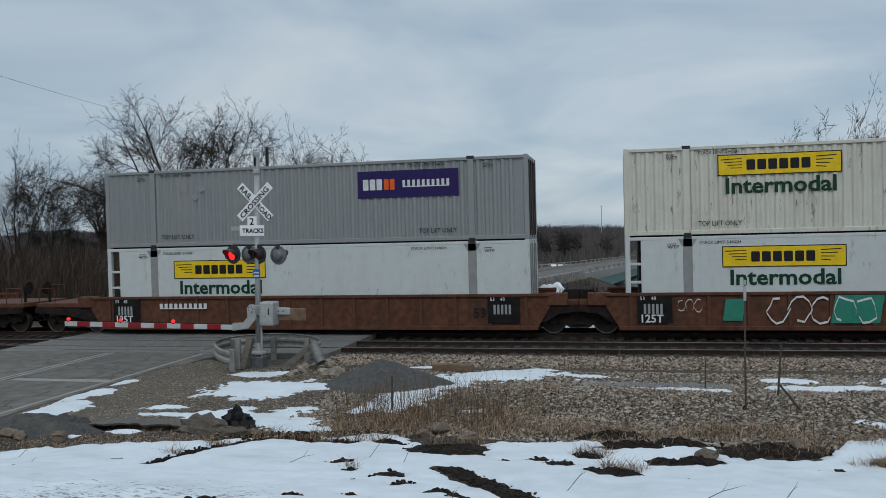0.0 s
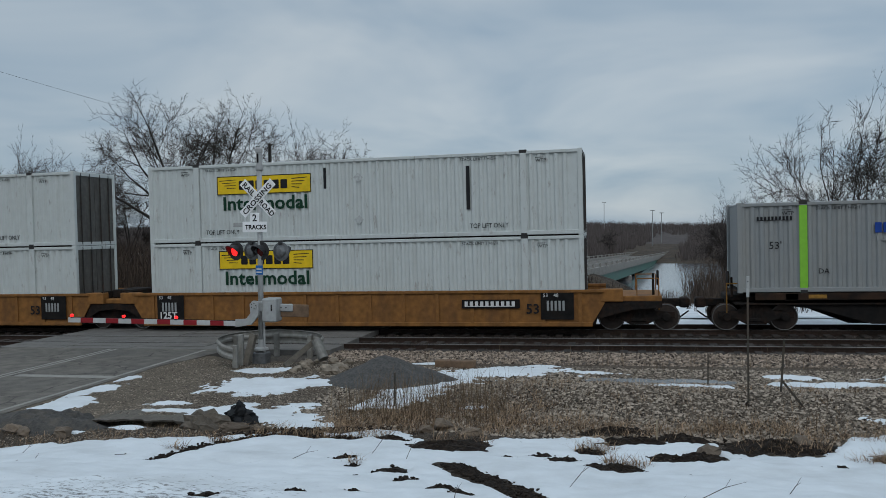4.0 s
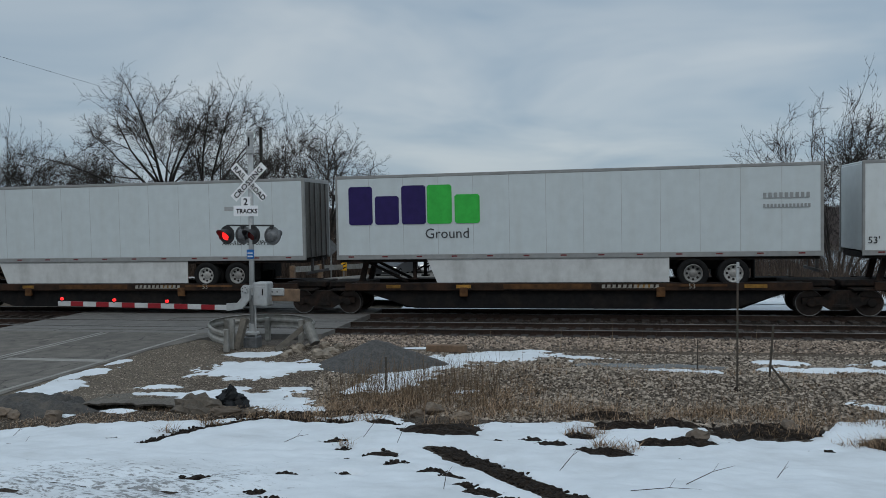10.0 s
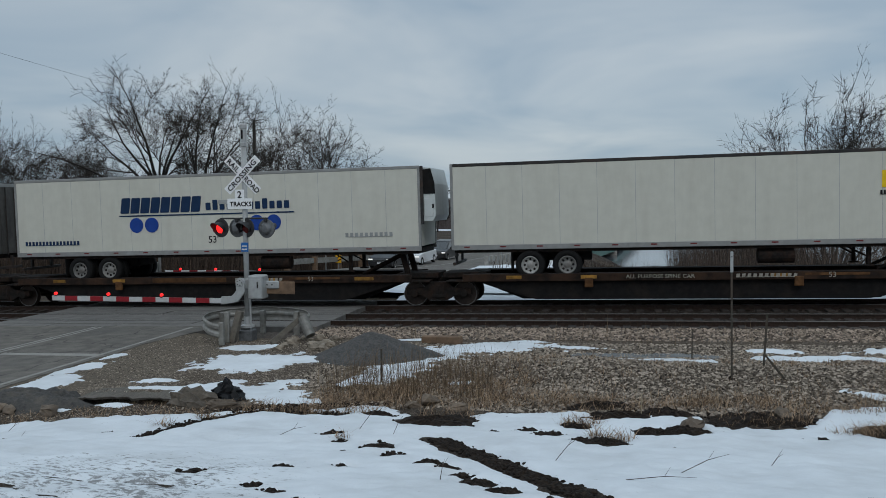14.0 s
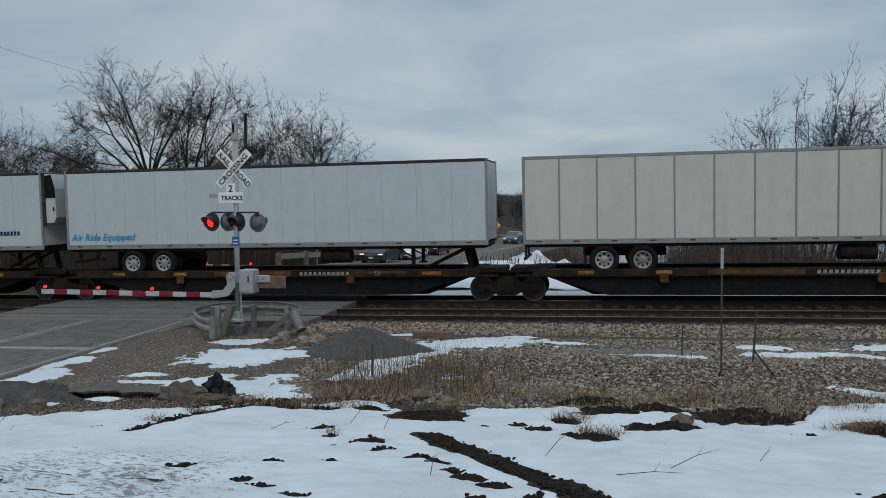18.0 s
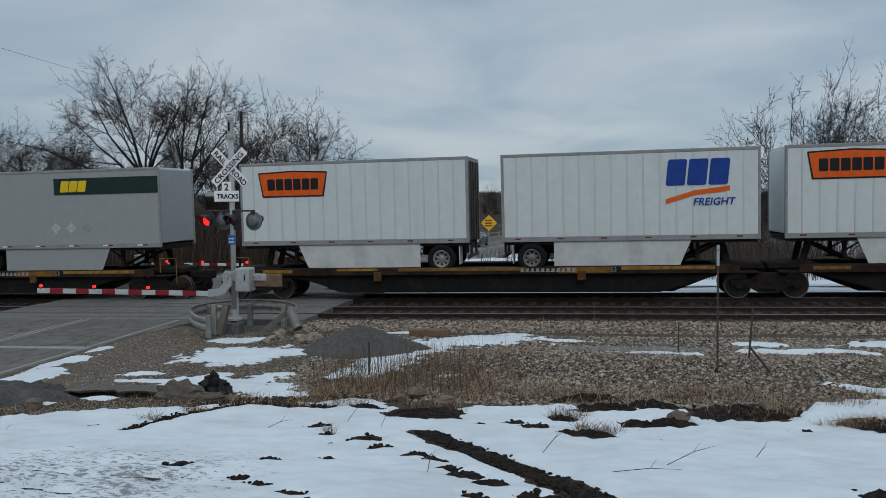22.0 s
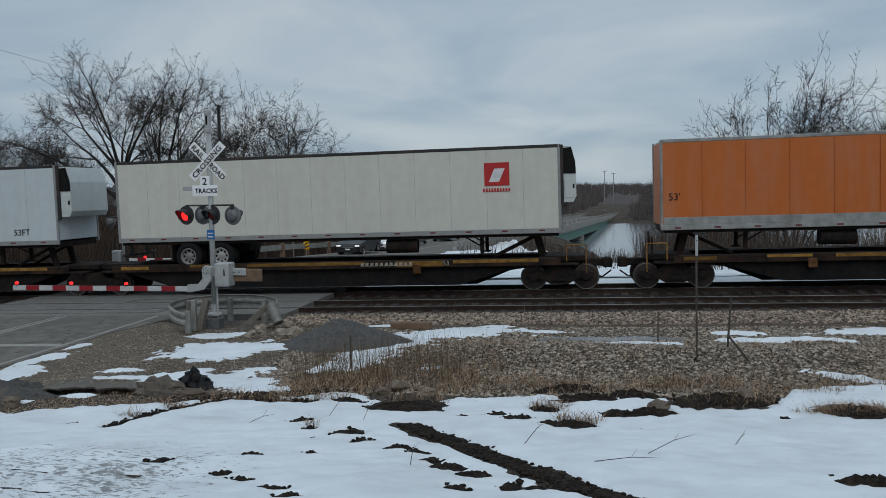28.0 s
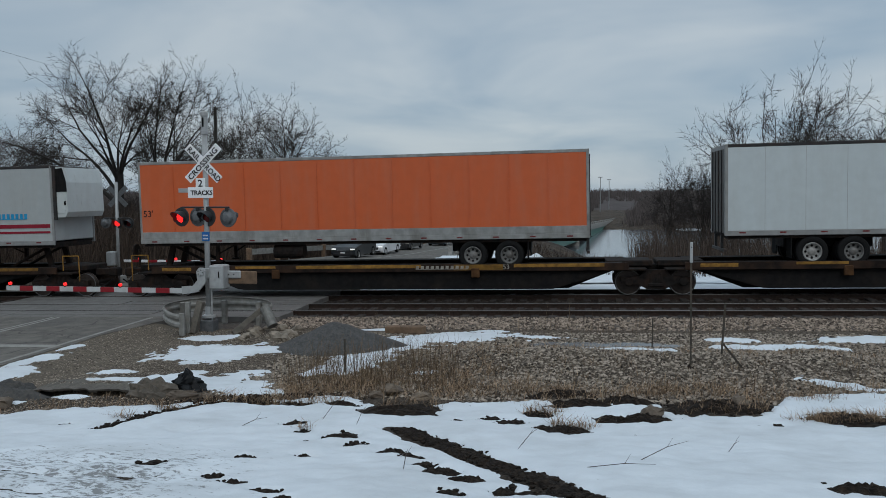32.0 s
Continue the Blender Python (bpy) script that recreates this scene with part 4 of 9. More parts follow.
# ---- containers ----
def container(s, z0, material, label, corrugated=True, nose_frame=False, posts=None, group="containers on the train", reefer=False, doors=True):
    """A 53 ft container 2.9 m high with its posts, rails, castings and doors; z0 is its underside over the rail."""
    ob = ride(thing("container", pose(0, 0, 0), label, "container", group), s)
    L, W, H = BOX, 1.295, 2.896
    x_in = 0.5 if nose_frame else 0.08
    zb, zt = z0 + 0.16, z0 + H - 0.1
    g = Geo()
    if corrugated:
        pitch, depth = 0.285, 0.05
        n = int((L - x_in - 0.2) / pitch)
        pts = []
        for i in range(n):
            a = x_in + 0.06 + i * pitch
            pts += [(a, 0), (a + pitch * 0.32, 0), (a + pitch * 0.5, depth), (a + pitch * 0.82, depth)]
        pts += [(L - 0.08, 0)]
        for side in (-1, 1):
            v = [(x, side * (W - 0.03 - d), z) for x, d in pts for z in (zb, zt)]
            f = [(2 * i, 2 * i + 2, 2 * i + 3, 2 * i + 1) for i in range(len(pts) - 1)]
            part("side_wall", Geo().add(v, f if side < 0 else [q[::-1] for q in f]), material, ob, "corrugated side wall")
        part("nose_sheet", g.box((x_in, -W + 0.08, z0 + 0.14), (x_in + 0.03, W - 0.08, zt)), material, ob)
    else:
        g.box((x_in, -W + 0.008, zb - 0.02), (L - 0.1, W - 0.008, zt + 0.02), 0.012)
    if not corrugated:
        part("body", g, material, ob)
    part("roof", Geo().box((x_in, -W + 0.03, z0 + H - 0.1), (L - 0.05, W - 0.03, z0 + H - 0.03), 0.01), material, ob)
    # dark slab added below the box, imitates the shadow line between stacked containers
    part("floor", Geo().box((0.15, -W + 0.12, z0 - 0.03), (L - 0.15, W - 0.12, z0 + 0.12), 0.01), m_dark_steel, ob)
    for side in (-1, 1):
        y = side * W
        part("bottom_rail", Geo().box((0.02, y, z0 + 0.03), (L - 0.02, y - side * 0.07, z0 + 0.17), 0.012), material, ob)
        part("top_rail", Geo().box((0.02, y, z0 + H - 0.13), (L - 0.02, y - side * 0.07, z0 + H - 0.02), 0.012), material, ob)
        for x in (0.0, L - 0.16):
            part("corner_post", Geo().box((x - 0.003 if x == 0 else x, y + side * 0.003, z0 - 0.003), (x + 0.16 if x == 0 else x + 0.163, y - side * 0.16, z0 + H + 0.003), 0.015), material, ob)
        for x in (1.98, L - 1.98):
            if posts:
                part("lift_post", Geo().box((x - 0.12, y - side * 0.002, z0 + 0.02), (x + 0.12, y - side * 0.12, z0 + H + 0.01), 0.012), posts, ob, "painted lifting post")
            else:
                w = 0.11 if corrugated else 0.15
                gp = Geo().box((x - w, y - side * -0.004, z0 + 0.02), (x + w, y - side * 0.12, z0 + H + 0.005), 0.012)
                if not corrugated:
                    for zz, q in ((z0 + H - 0.35, 1), (z0 + 0.3, -1)):
                        gp.prism([(x - 0.15, zz), (x + 0.15, zz), (x + 0.3, zz + q * 0.25), (x - 0.3, zz + q * 0.25)], "y", y + side * 0.004, y - side * 0.05)
                part("lift_post", gp, material if corrugated else m_frame, ob)
            part("lift_casting", Geo().box((x - 0.13, y + side * 0.006, z0 + H - 0.1), (x + 0.13, y - side * 0.15, z0 + H + 0.02), 0.01), m_dark_frame, ob, "dark lifting casting")
            part("lift_casting", Geo().box((x - 0.11, y + side * 0.006, z0 - 0.015), (x + 0.11, y - side * 0.15, z0 + 0.1), 0.01), m_dark_frame, ob, "dark lifting casting")
    if nose_frame:
        for zz in (z0 + 0.75, z0 + 1.35, z0 + 1.95):
            part("frame_bar", Geo().box((0.12, -W + 0.02, zz), (0.5, -W + 0.09, zz + 0.09), 0.01), material, ob)
        part("nose_wall", Geo().box((0.42, -W + 0.12, z0 + 0.1), (0.5, W - 0.12, z0 + H - 0.1)), m_black, ob)
    if reefer:
        part("cooling_unit", Geo().box((0.03, -W + 0.08, z0 + 0.4), (0.42, W - 0.08, z0 + H - 0.12), 0.05), m_black, ob, "black cooling unit at the nose")
        for k in range(4):
            part("unit_panel", Geo().box((0.08, -W + 0.05, z0 + 0.5 + k * 0.55), (0.4, -W + 0.1, z0 + 0.72 + k * 0.55), 0.01), material, ob)
    if doors:
        for side in (-1, 1):
            part("door", Geo().box((L - 0.09, side * 0.01, z0 + 0.12), (L - 0.03, side * (W - 0.14), z0 + H - 0.12), 0.01), m_door if corrugated else material, ob, "container end door")
            for y in (0.32, 0.86):
                part("lock_rod", Geo().cyl((L - 0.005, side * y, z0 + 0.05), (L - 0.005, side * y, z0 + H - 0.05), 0.022, 8), m_dark_frame if corrugated else m_steel, ob)
        part("door_header", Geo().box((L - 0.14, -W + 0.15, z0 + H - 0.16), (L - 0.0, W - 0.15, z0 + H - 0.01), 0.01), material, ob)
        part("door_sill", Geo().box((L - 0.14, -W + 0.15, z0), (L - 0.0, W - 0.15, z0 + 0.14), 0.01), material, ob)
    # small markings
    y = SIDE + (0.0 if not corrugated else 0.022)
    write(ob, "STACK LIMIT 3 HIGH", 0.1, 2.35, y - 0.006, z0 + 2.62, m_ink_black)
    write(ob, "STACK LIMIT 3 HIGH", 0.1, 12.0, y - 0.006, z0 + 2.62, m_ink_black)
    for x in (1.35, 14.6):
        write(ob, "WTP", 0.12, x, y - 0.006, z0 + 2.48, m_ink_black)
        panel(ob, x, z0 + 2.63, x + 0.28, z0 + 2.65, m_ink_black, "marking", y=y)
    return ob


def top_lift(ob, z0, y):
    for x in (2.32, 12.3):
        write(ob, "TOP LIFT ONLY", 0.17, x, y - 0.006, z0 + 0.3, m_ink_black, width=0.82)


CY = SIDE + 0.022                       # lettering lies on the corrugated wall's outer faces
LOW, HIGH = 0.35, 3.25
L_A = "grey corrugated steel container with a purple logo panel, stacked on another"
L_W = "white corrugated container with yellow logo plate and green word"
c = container(-19.05, LOW, m_white, "white smooth container with a yellow logo plate under a grey one", corrugated=False, nose_frame=True)
yellow_box_logo(c, 2.8, 2.06, SIDE)
c = container(-19.05, HIGH, m_grey_box, L_A); top_lift(c, HIGH, CY)
panel(c, 10.1, 4.82, 13.75, 5.77, m_ink_purple, "logo_panel", y=CY)
bars(c, 10.3, 5.1, 11.05, 5.48, 3, m_ink_white, y=CY - 0.006); bars(c, 11.07, 5.1, 11.5, 5.48, 2, m_ink_orange, y=CY - 0.006); bars(c, 11.75, 5.17, 13.5, 5.42, 10, m_ink_white, y=CY - 0.006, fill=0.55)
for x in (3.3, 4.0, 3.75):
    diamond(c, x, 5.4 if x != 3.75 else 5.1, 0.17, m_ink_grey, CY)
c = container(0.26, LOW, m_white, "white smooth container with yellow plate and an open nose frame", corrugated=False, nose_frame=True); yellow_box_logo(c, 3.04, 2.2, SIDE)
c = container(0.26, HIGH, m_old_white, "rust-streaked " + L_W); top_lift(c, HIGH, CY); yellow_box_logo(c, 2.95, 5.14, CY)
c = container(19.89, LOW, m_white, "white smooth container with dark blue picture panels", corrugated=False, nose_frame=True)


def blue_slogan(c, z, words, right_oval=False):
    """White side with navy panels at both ends and two lines of slanted lettering."""
    lo, hi = (z + 0.12, z + 2.75)
    for x0, x1 in ((2.3, 5.15), (11.05, 13.95)):
        panel(c, x0, lo, x1, hi, m_ink_navy, "picture_panel")
        g = Geo()
        for k in range(5):
            a = x0 + 0.5 + k * 0.3
            g.prism([(a, z + 1.75 + 0.1 * (k % 2)), (a + 0.55, z + 1.85 - 0.05 * k), (a + 0.7, z + 1.95), (a + 0.15, z + 2.02 - 0.04 * k)], "y", SIDE - 0.01, SIDE - 0.004)
        if not (right_oval and x0 > 6):
            part("logo", g, m_ink_white, c)
            bars(c, x0 + 0.6, z + 1.15, x0 + 2.3, z + 1.65, 4, m_ink_white, y=SIDE - 0.004, fill=0.6)
            bars(c, x0 + 0.6, z + 0.97, x0 + 2.3, z + 1.06, 16, m_ink_white, y=SIDE - 0.004, fill=0.6)
        else:
            disc(c, x0 + 1.4, z + 1.95, 0.75, 0.38, m_ink_white, y=SIDE - 0.004, hole=0.88)
            bars(c, x0 + 1.0, z + 1.78, x0 + 1.8, z + 2.12, 3, m_ink_white, 0.2, y=SIDE - 0.004)
            bars(c, x0 + 0.35, z + 1.2, x0 + 2.45, z + 1.45, 10, m_ink_white, y=SIDE - 0.004)
    bars(c, 0.85, z + 1.72, 1.55, z + 1.92, 4, m_ink_black, fill=0.62, name="stencil"); bars(c, 0.72, z + 1.42, 1.68, z + 1.62, 6, m_ink_black, fill=0.62, name="stencil")
    for body, size, x, dz, m in words:
        write(c, body, size, x, SIDE - 0.006, z + dz, m, shear=0.2, bold=0.012, width=1.12)


blue_slogan(c, 0.35, [("EXCELLENCE", 0.345, 5.3, 1.5, m_ink_sky), ("THROUGH", 0.19, 5.6, 1.1, m_ink_navy), ("EXECUTION", 0.34, 7.05, 1.06, m_ink_navy)])
c = container(19.89, HIGH, m_white, L_W); top_lift(c, HIGH, CY); yellow_box_logo(c, 2.55, 5.08, CY)
c = container(42.98, LOW, m_white, "white smooth container with dark blue panels and a two-line slogan", corrugated=False, nose_frame=True)
blue_slogan(c, 0.35, [("DELIVERING", 0.36, 5.3, 1.62, m_ink_sky), ("THE FUTURE", 0.37, 6.7, 1.1, m_ink_navy)], True)
c = container(42.98, HIGH, m_white, "white smooth container with dark blue panels and a two-line slogan", corrugated=False, nose_frame=True)
blue_slogan(c, 3.25, [("EXCELLENCE", 0.345, 5.3, 1.42, m_ink_sky), ("THROUGH", 0.19, 5.6, 1.03, m_ink_navy), ("EXECUTION", 0.34, 7.05, 0.98, m_ink_navy)]); top_lift(c, HIGH, SIDE)
for s in (62.39, 81.78):
    c = container(s, LOW, m_white, L_W); yellow_box_logo(c, 2.82, 2.25, CY)
    c = container(s, HIGH, m_white, L_W); top_lift(c, HIGH, CY); yellow_box_logo(c, 2.82, 5.0, CY)
    diamond(c, 8.3, 5.45, 0.2, m_sign_white, CY); diamond(c, 8.3, 3.95, 0.2, m_sign_white, CY)
    if s > 70:
        panel(c, 7.0, 5.1, 7.1, 5.85, m_ink_black, "scrape", y=CY); panel(c, 12.2, 4.2, 12.33, 5.7, m_ink_black, "scrape", y=CY)
for s in (102.79, 121.37, 141.97):
    c = container(s, 1.24, m_grey_box, "grey corrugated container with bright green lifting posts", posts=m_green_stripe)
    bars(c, 4.05, 3.1, 5.0, 3.42, 4, m_ink_blue, y=CY); bars(c, 4.1, 2.85, 4.95, 3.0, 9, m_ink_grey, y=CY)
    diamond(c, 12.6, 3.0, 0.23, m_sign_white, CY)
    write(c, "53'", 0.24, 0.95, CY - 0.006, 2.65, m_ink_black); write(c, "53'", 0.24, 15.0, CY - 0.006, 2.65, m_ink_black)
    write(c, "DA", 0.17, 2.4, CY - 0.006, 1.85, m_ink_black); write(c, "DA", 0.17, 13.5, CY - 0.006, 1.85, m_ink_black)
    bars(c, 0.6, 3.55, 1.7, 3.68, 10, m_ink_black, y=CY, fill=0.6)
c = container(163.15, LOW, m_white, L_W); yellow_box_logo(c, 9.7, 2.26, CY)
c = container(163.15 + 0.25, HIGH, m_white, "white smooth refrigerated container with a blue slanted logo", corrugated=False, nose_frame=True, reefer=True); top_lift(c, HIGH, SIDE)
bars(c, 2.75, 4.9, 4.8, 5.48, 6, m_ink_navy, 0.22); panel(c, 2.6, 4.5, 4.62, 4.78, m_ink_blue, "logo_bar", lean=0.06)
write(c, "53'", 0.22, 0.65, SIDE - 0.006, 3.5, m_ink_black); write(c, "SUPER CUBE REEFER CONTAINER", 0.17, 8.7, SIDE - 0.006, 3.5, m_ink_black, shear=0.25)
bars(c, 0.65, 5.35, 1.75, 5.5, 11, m_ink_black, fill=0.6)
for z0 in (LOW, HIGH):
    c = container(182.62, z0, m_grey_box, L_A); top_lift(c, z0, CY)
    z = 4.87 if z0 > 1 else 1.9
    panel(c, 2.25, z, 5.95, z + 0.92, m_ink_purple, "logo_panel", y=CY)
    bars(c, 2.5, z + 0.27, 3.3, z + 0.65, 3, m_ink_white, y=CY - 0.006); bars(c, 3.32, z + 0.27, 3.75, z + 0.65, 2, m_ink_orange, y=CY - 0.006); bars(c, 4.0, z + 0.34, 5.7, z + 0.6, 10, m_ink_white, y=CY - 0.006, fill=0.55)
    diamond(c, 12.9, z + 0.35, 0.2, m_sign_white, CY); diamond(c, 13.5, z + 0.35, 0.2, m_sign_white, CY)
c = container(201.93, LOW, m_white, "white smooth container with a black block logo", corrugated=False, nose_frame=True)
bars(c, 6.3, 1.95, 9.0, 2.62, 5, m_ink_black); bars(c, 9.05, 1.95, 9.95, 2.45, 3, m_ink_black); panel(c, 6.15, 2.62, 8.9, 2.8, m_ink_black, "logo_shadow", lean=0.3)
write(c, "INTERMODAL", 0.42, 5.8, SIDE - 0.006, 1.36, m_ink_black, bold=0.012, width=1.35)
write(c, "53FT", 0.3, 14.75, SIDE - 0.006, 2.28, m_ink_black); write(c, "XHC", 0.3, 14.82, SIDE - 0.006, 1.8, m_ink_black)
c = container(201.93, HIGH, m_old_white, "rust-streaked " + L_W); top_lift(c, HIGH, CY); yellow_box_logo(c, 2.83, 5.2, CY)


# ---- road trailers ----
def wheel_meshes(r, w):
    tyre = Geo().ring((0, 0, 0), (0, 1, 0), [(-w * 0.08, r * 0.3), (-w * 0.08, r * 0.6), (-w / 2, r * 0.61), (-w / 2, r * 0.9), (-w * 0.38, r * 0.985), (w * 0.38, r * 0.985), (w / 2, r * 0.9), (w / 2, r * 0.6)], 24)
    rim = Geo().ring((0, 0, 0), (0, 1, 0), [(-w * 0.04, r * 0.615), (-w * 0.44, r * 0.62), (-w * 0.52, r * 0.57), (-w * 0.48, r * 0.53), (-w * 0.22, r * 0.47), (-w * 0.16, r * 0.28), (-w * 0.3, r * 0.2), (-w * 0.36, r * 0.1)], 20)
    for k in range(8):
        a = k * math.pi / 4
        rim.cyl((r * 0.39 * math.cos(a), -w * 0.235, r * 0.39 * math.sin(a)), (r * 0.39 * math.cos(a), -w * 0.12, r * 0.39 * math.sin(a)), r * 0.085, 8, mi=1)
    return tyre.mesh("tyre", m_tyre, True), rim.mesh("rim", [m_rim, m_black])


def wheel(parent, x, y, z, r=0.5, w=0.28, flip=False):
    tyre, rim = shared(("wheel", r, w), lambda: wheel_meshes(r, w))
    t = piece("wheel", tyre, parent, x, y, z, "black rubber tyre")
    q = part("rim", rim, None, t, "pale steel rim")
    if flip:
        t.matrix_basis = pose(x, y, z, 0, 0, 180)
    return t


def trailer(s, material, label, nose, L=BOX, seams=0, skirt=True, reefer=False, frame=None, dark_top=False, low_band=None, rear=None, tandem=None, group="road trailers on the train", wheel_from_rear=None, ribs=False):
    """A van trailer. nose -1: its front end faces left, +1: right."""
    ob = ride(thing("trailer", pose(0, 0, 0), label, "trailer", group), s)
    fr = frame or m_frame
    W, zb, zt = 1.295, 1.97, 4.94
    X = (lambda d: d) if nose < 0 else (lambda d: L - d)          # d: distance from the nose
    pup = L < 10
    part("body", Geo().box((0.03, -W + 0.012, zb + 0.15), (L - 0.03, W - 0.012, zt - 0.08), 0.025), material, ob)
    part("roof", Geo().box((0.05, -W + 0.03, zt - 0.09), (L - 0.05, W - 0.03, zt - 0.012), 0.02), m_dark_frame if dark_top else m_alu, ob)
    part("floor", Geo().box((0.1, -W + 0.1, zb - 0.1), (L - 0.1, W - 0.1, zb + 0.1)), m_dark_steel, ob)
    for side in (-1, 1):
        part("top_rail", Geo().box((0.0, side * W, zt - 0.11), (L, side * (W - 0.06), zt), 0.012), m_dark_frame if dark_top else fr, ob)
        part("bottom_rail", Geo().box((0.0, side * (W + 0.006), zb), (L, side * (W - 0.06), zb + 0.17), 0.012), fr, ob)
        part("rear_post", Geo().box((X(L), side * (W + 0.004), zb), (X(L - 0.1), side * (W - 0.12), zt), 0.012), fr, ob)
        part("nose_post", Geo().box((X(0), side * (W + 0.004), zb + 0.1), (X(0.09), side * (W - 0.1), zt), 0.02), fr, ob)
        if low_band:
            part("lower_panel", Geo().box((0.1, side * (W + 0.004), zb + 0.17), (L - 0.1, side * (W - 0.01), zb + 0.42), 0.008), low_band, ob, "bare metal lower panel")
        # rear doors
        part("rear_door", Geo().box((X(L + 0.004), side * 0.01, zb + 0.08), (X(L - 0.05), side * (W - 0.11), zt - 0.14), 0.008), rear or m_door, ob, "rear door of the trailer")
        for y in (0.3, 0.8):
            part("lock_rod", Geo().cyl((X(L + 0.025), side * y, zb + 0.05), (X(L + 0.025), side * y, zt - 0.15), 0.018, 6), m_dark_frame, ob)
    part("rear_header", Geo().box((X(L + 0.006), -W + 0.1, zt - 0.15), (X(L - 0.08), W - 0.1, zt - 0.01), 0.01), fr, ob)
    # red reflective tape along the bottom rail
    tape = shared("tape", lambda: Geo().box((0, -0.004, 0), (0.2, 0.004, 0.045)).mesh("reflective_tape", m_reflector))
    n = 6 if pup else 13
    for i in range(n):
        piece("reflective_tape", tape, ob, 0.45 + i * (L - 1.2) / (n - 1), -W - 0.008, zb + (0.08 if not low_band else 0.05))
    if material is m_dull_alu:
        pale = shared("pale_tape", lambda: Geo().box((0, -0.004, 0), (0.2, 0.004, 0.045)).mesh("reflective_tape", m_sign_white))
        for i in range(n):
            piece("reflective_tape", pale, ob, 0.23 + i * (L - 1.2) / (n - 1), -W - 0.008, zb + 0.08)
    if seams:
        seam = shared(("seam", material.name), lambda: Geo().box((-0.028, -0.012, zb + 0.17), (0.028, 0.004, zt - 0.11), 0.005).mesh("panel_post", m_frame if material is m_cream else m_white))
        gap = L / seams
        for i in range(1, seams):
            ps = piece("panel_post", seam, ob, i * gap, -W + 0.008, 0)
    elif not pup and not ribs and not low_band and material is not m_blue_box:                  # faint joints between the side sheets
        joint = shared(("joint", material.name), lambda: Geo().box((-0.007, -0.003, zb + 0.17), (0.007, 0.006, zt - 0.11)).mesh("sheet_joint", m_joint))
        for i in range(1, 13):
            piece("sheet_joint", joint, ob, i * L / 13, -W + 0.012, 0)
    if ribs:                                                     # horizontally ribbed stainless side
        rib = shared("rib", lambda: Geo().box((0.1, -0.008, -0.012), (BOX - 0.1, 0.004, 0.012), 0.004).mesh("side_rib", m_white))
        for i in range(15):
            piece("side_rib", rib, ob, 0, -W + 0.006, zb + 0.3 + i * 0.175)
    # running gear
    base = 0.93
    axles = [L - 1.0] if pup else [L - (wheel_from_rear or 2.7), L - (wheel_from_rear or 2.7) - 1.25]
    for d in axles:
        part("axle", Geo().cyl((X(d), -1.0, base + 0.5), (X(d), 1.0, base + 0.5), 0.07, 8), m_dark_steel, ob)
        for side in (-1, 1):
            wheel(ob, X(d), side * 1.13, base + 0.5, flip=side > 0)
            wheel(ob, X(d), side * 0.8, base + 0.5, flip=side > 0)
    d0 = axles[-1] - 0.8
    part("suspension_frame", Geo().box((X(d0), -0.55, base + 0.6), (X(axles[0] + 0.7), 0.55, zb - 0.08), 0.02), m_black, ob)
    for side in (-1, 1):
        part("mud_flap", Geo().box((X(axles[0] + 0.62), side * 0.65, base + 0.3), (X(axles[0] + 0.65), side * 1.25, zb - 0.1), 0.005), m_tyre if not pup else m_white, ob)
    part("bumper", Geo().box((X(L), -1.1, base + 0.5), (X(L - 0.1), 1.1, base + 0.6), 0.012).box((X(L), -0.6, base + 0.6), (X(L - 0.08), -0.5, zb)).box((X(L), 0.5, base + 0.6), (X(L - 0.08), 0.6, zb)), m_dark_frame, ob)
    dl = 1.9 if pup else 2.75
    for side in (-1, 1):
        part("landing_leg", Geo().box((X(dl - 0.06), side * 0.75, base + 0.35), (X(dl + 0.06), side * 0.88, zb), 0.01).box((X(dl - 0.14), side * 0.7, base + 0.3), (X(dl + 0.14), side * 0.93, base + 0.36), 0.01), m_dark_steel, ob)
        part("leg_brace", Geo().cyl((X(dl), side * 0.8, base + 0.6), (X(dl + 0.7), side * 0.6, zb - 0.05), 0.03, 6), m_dark_steel, ob)
    if skirt:
        x0, x1 = dl + (0.25 if pup else 0.55), axles[-1] - 0.75
        g = Geo().prism([(X(x0 + 0.35), base + 0.22), (X(x1), base + 0.22), (X(x1), zb), (X(x0), zb)], "y", -W + 0.05, -W + 0.08)
        part("side_skirt", g, skirt if not isinstance(skirt, bool) else m_skirt, ob, "white plastic side skirt")
    elif not pup:
        part("fuel_tank", Geo().cyl((X(5.0), -0.9, zb - 0.35), (X(6.1), -0.9, zb - 0.35), 0.25, 14), m_dark_steel, ob)
    if reefer:
        o = [(0, 3.0), (-0.42, 3.0), (-0.52, 3.2), (-0.5, 4.3), (-0.38, 4.85), (0, 4.88)]
        part("cooling_unit", Geo().prism([(X(a), b) for a, b in o], "y", -W + 0.12, W - 0.12), m_white, ob, "white cooling unit on the nose")
        part("unit_frame", Geo().box((X(0.02), -W + 0.04, 2.9), (X(-0.1), -W + 0.14, 4.92), 0.01), m_dark_frame, ob)
        part("unit_grille", Geo().prism([(X(-0.1), 3.95), (X(-0.515), 3.95), (X(-0.5), 4.33), (X(-0.37), 4.83), (X(-0.1), 4.8)], "y", -W + 0.1, -W + 0.13), m_black, ob, "black grille of the cooling unit")
        part("unit_door", Geo().box((X(-0.12), -W + 0.1, 3.15), (X(-0.45), -W + 0.125, 3.8), 0.01), m_white, ob)
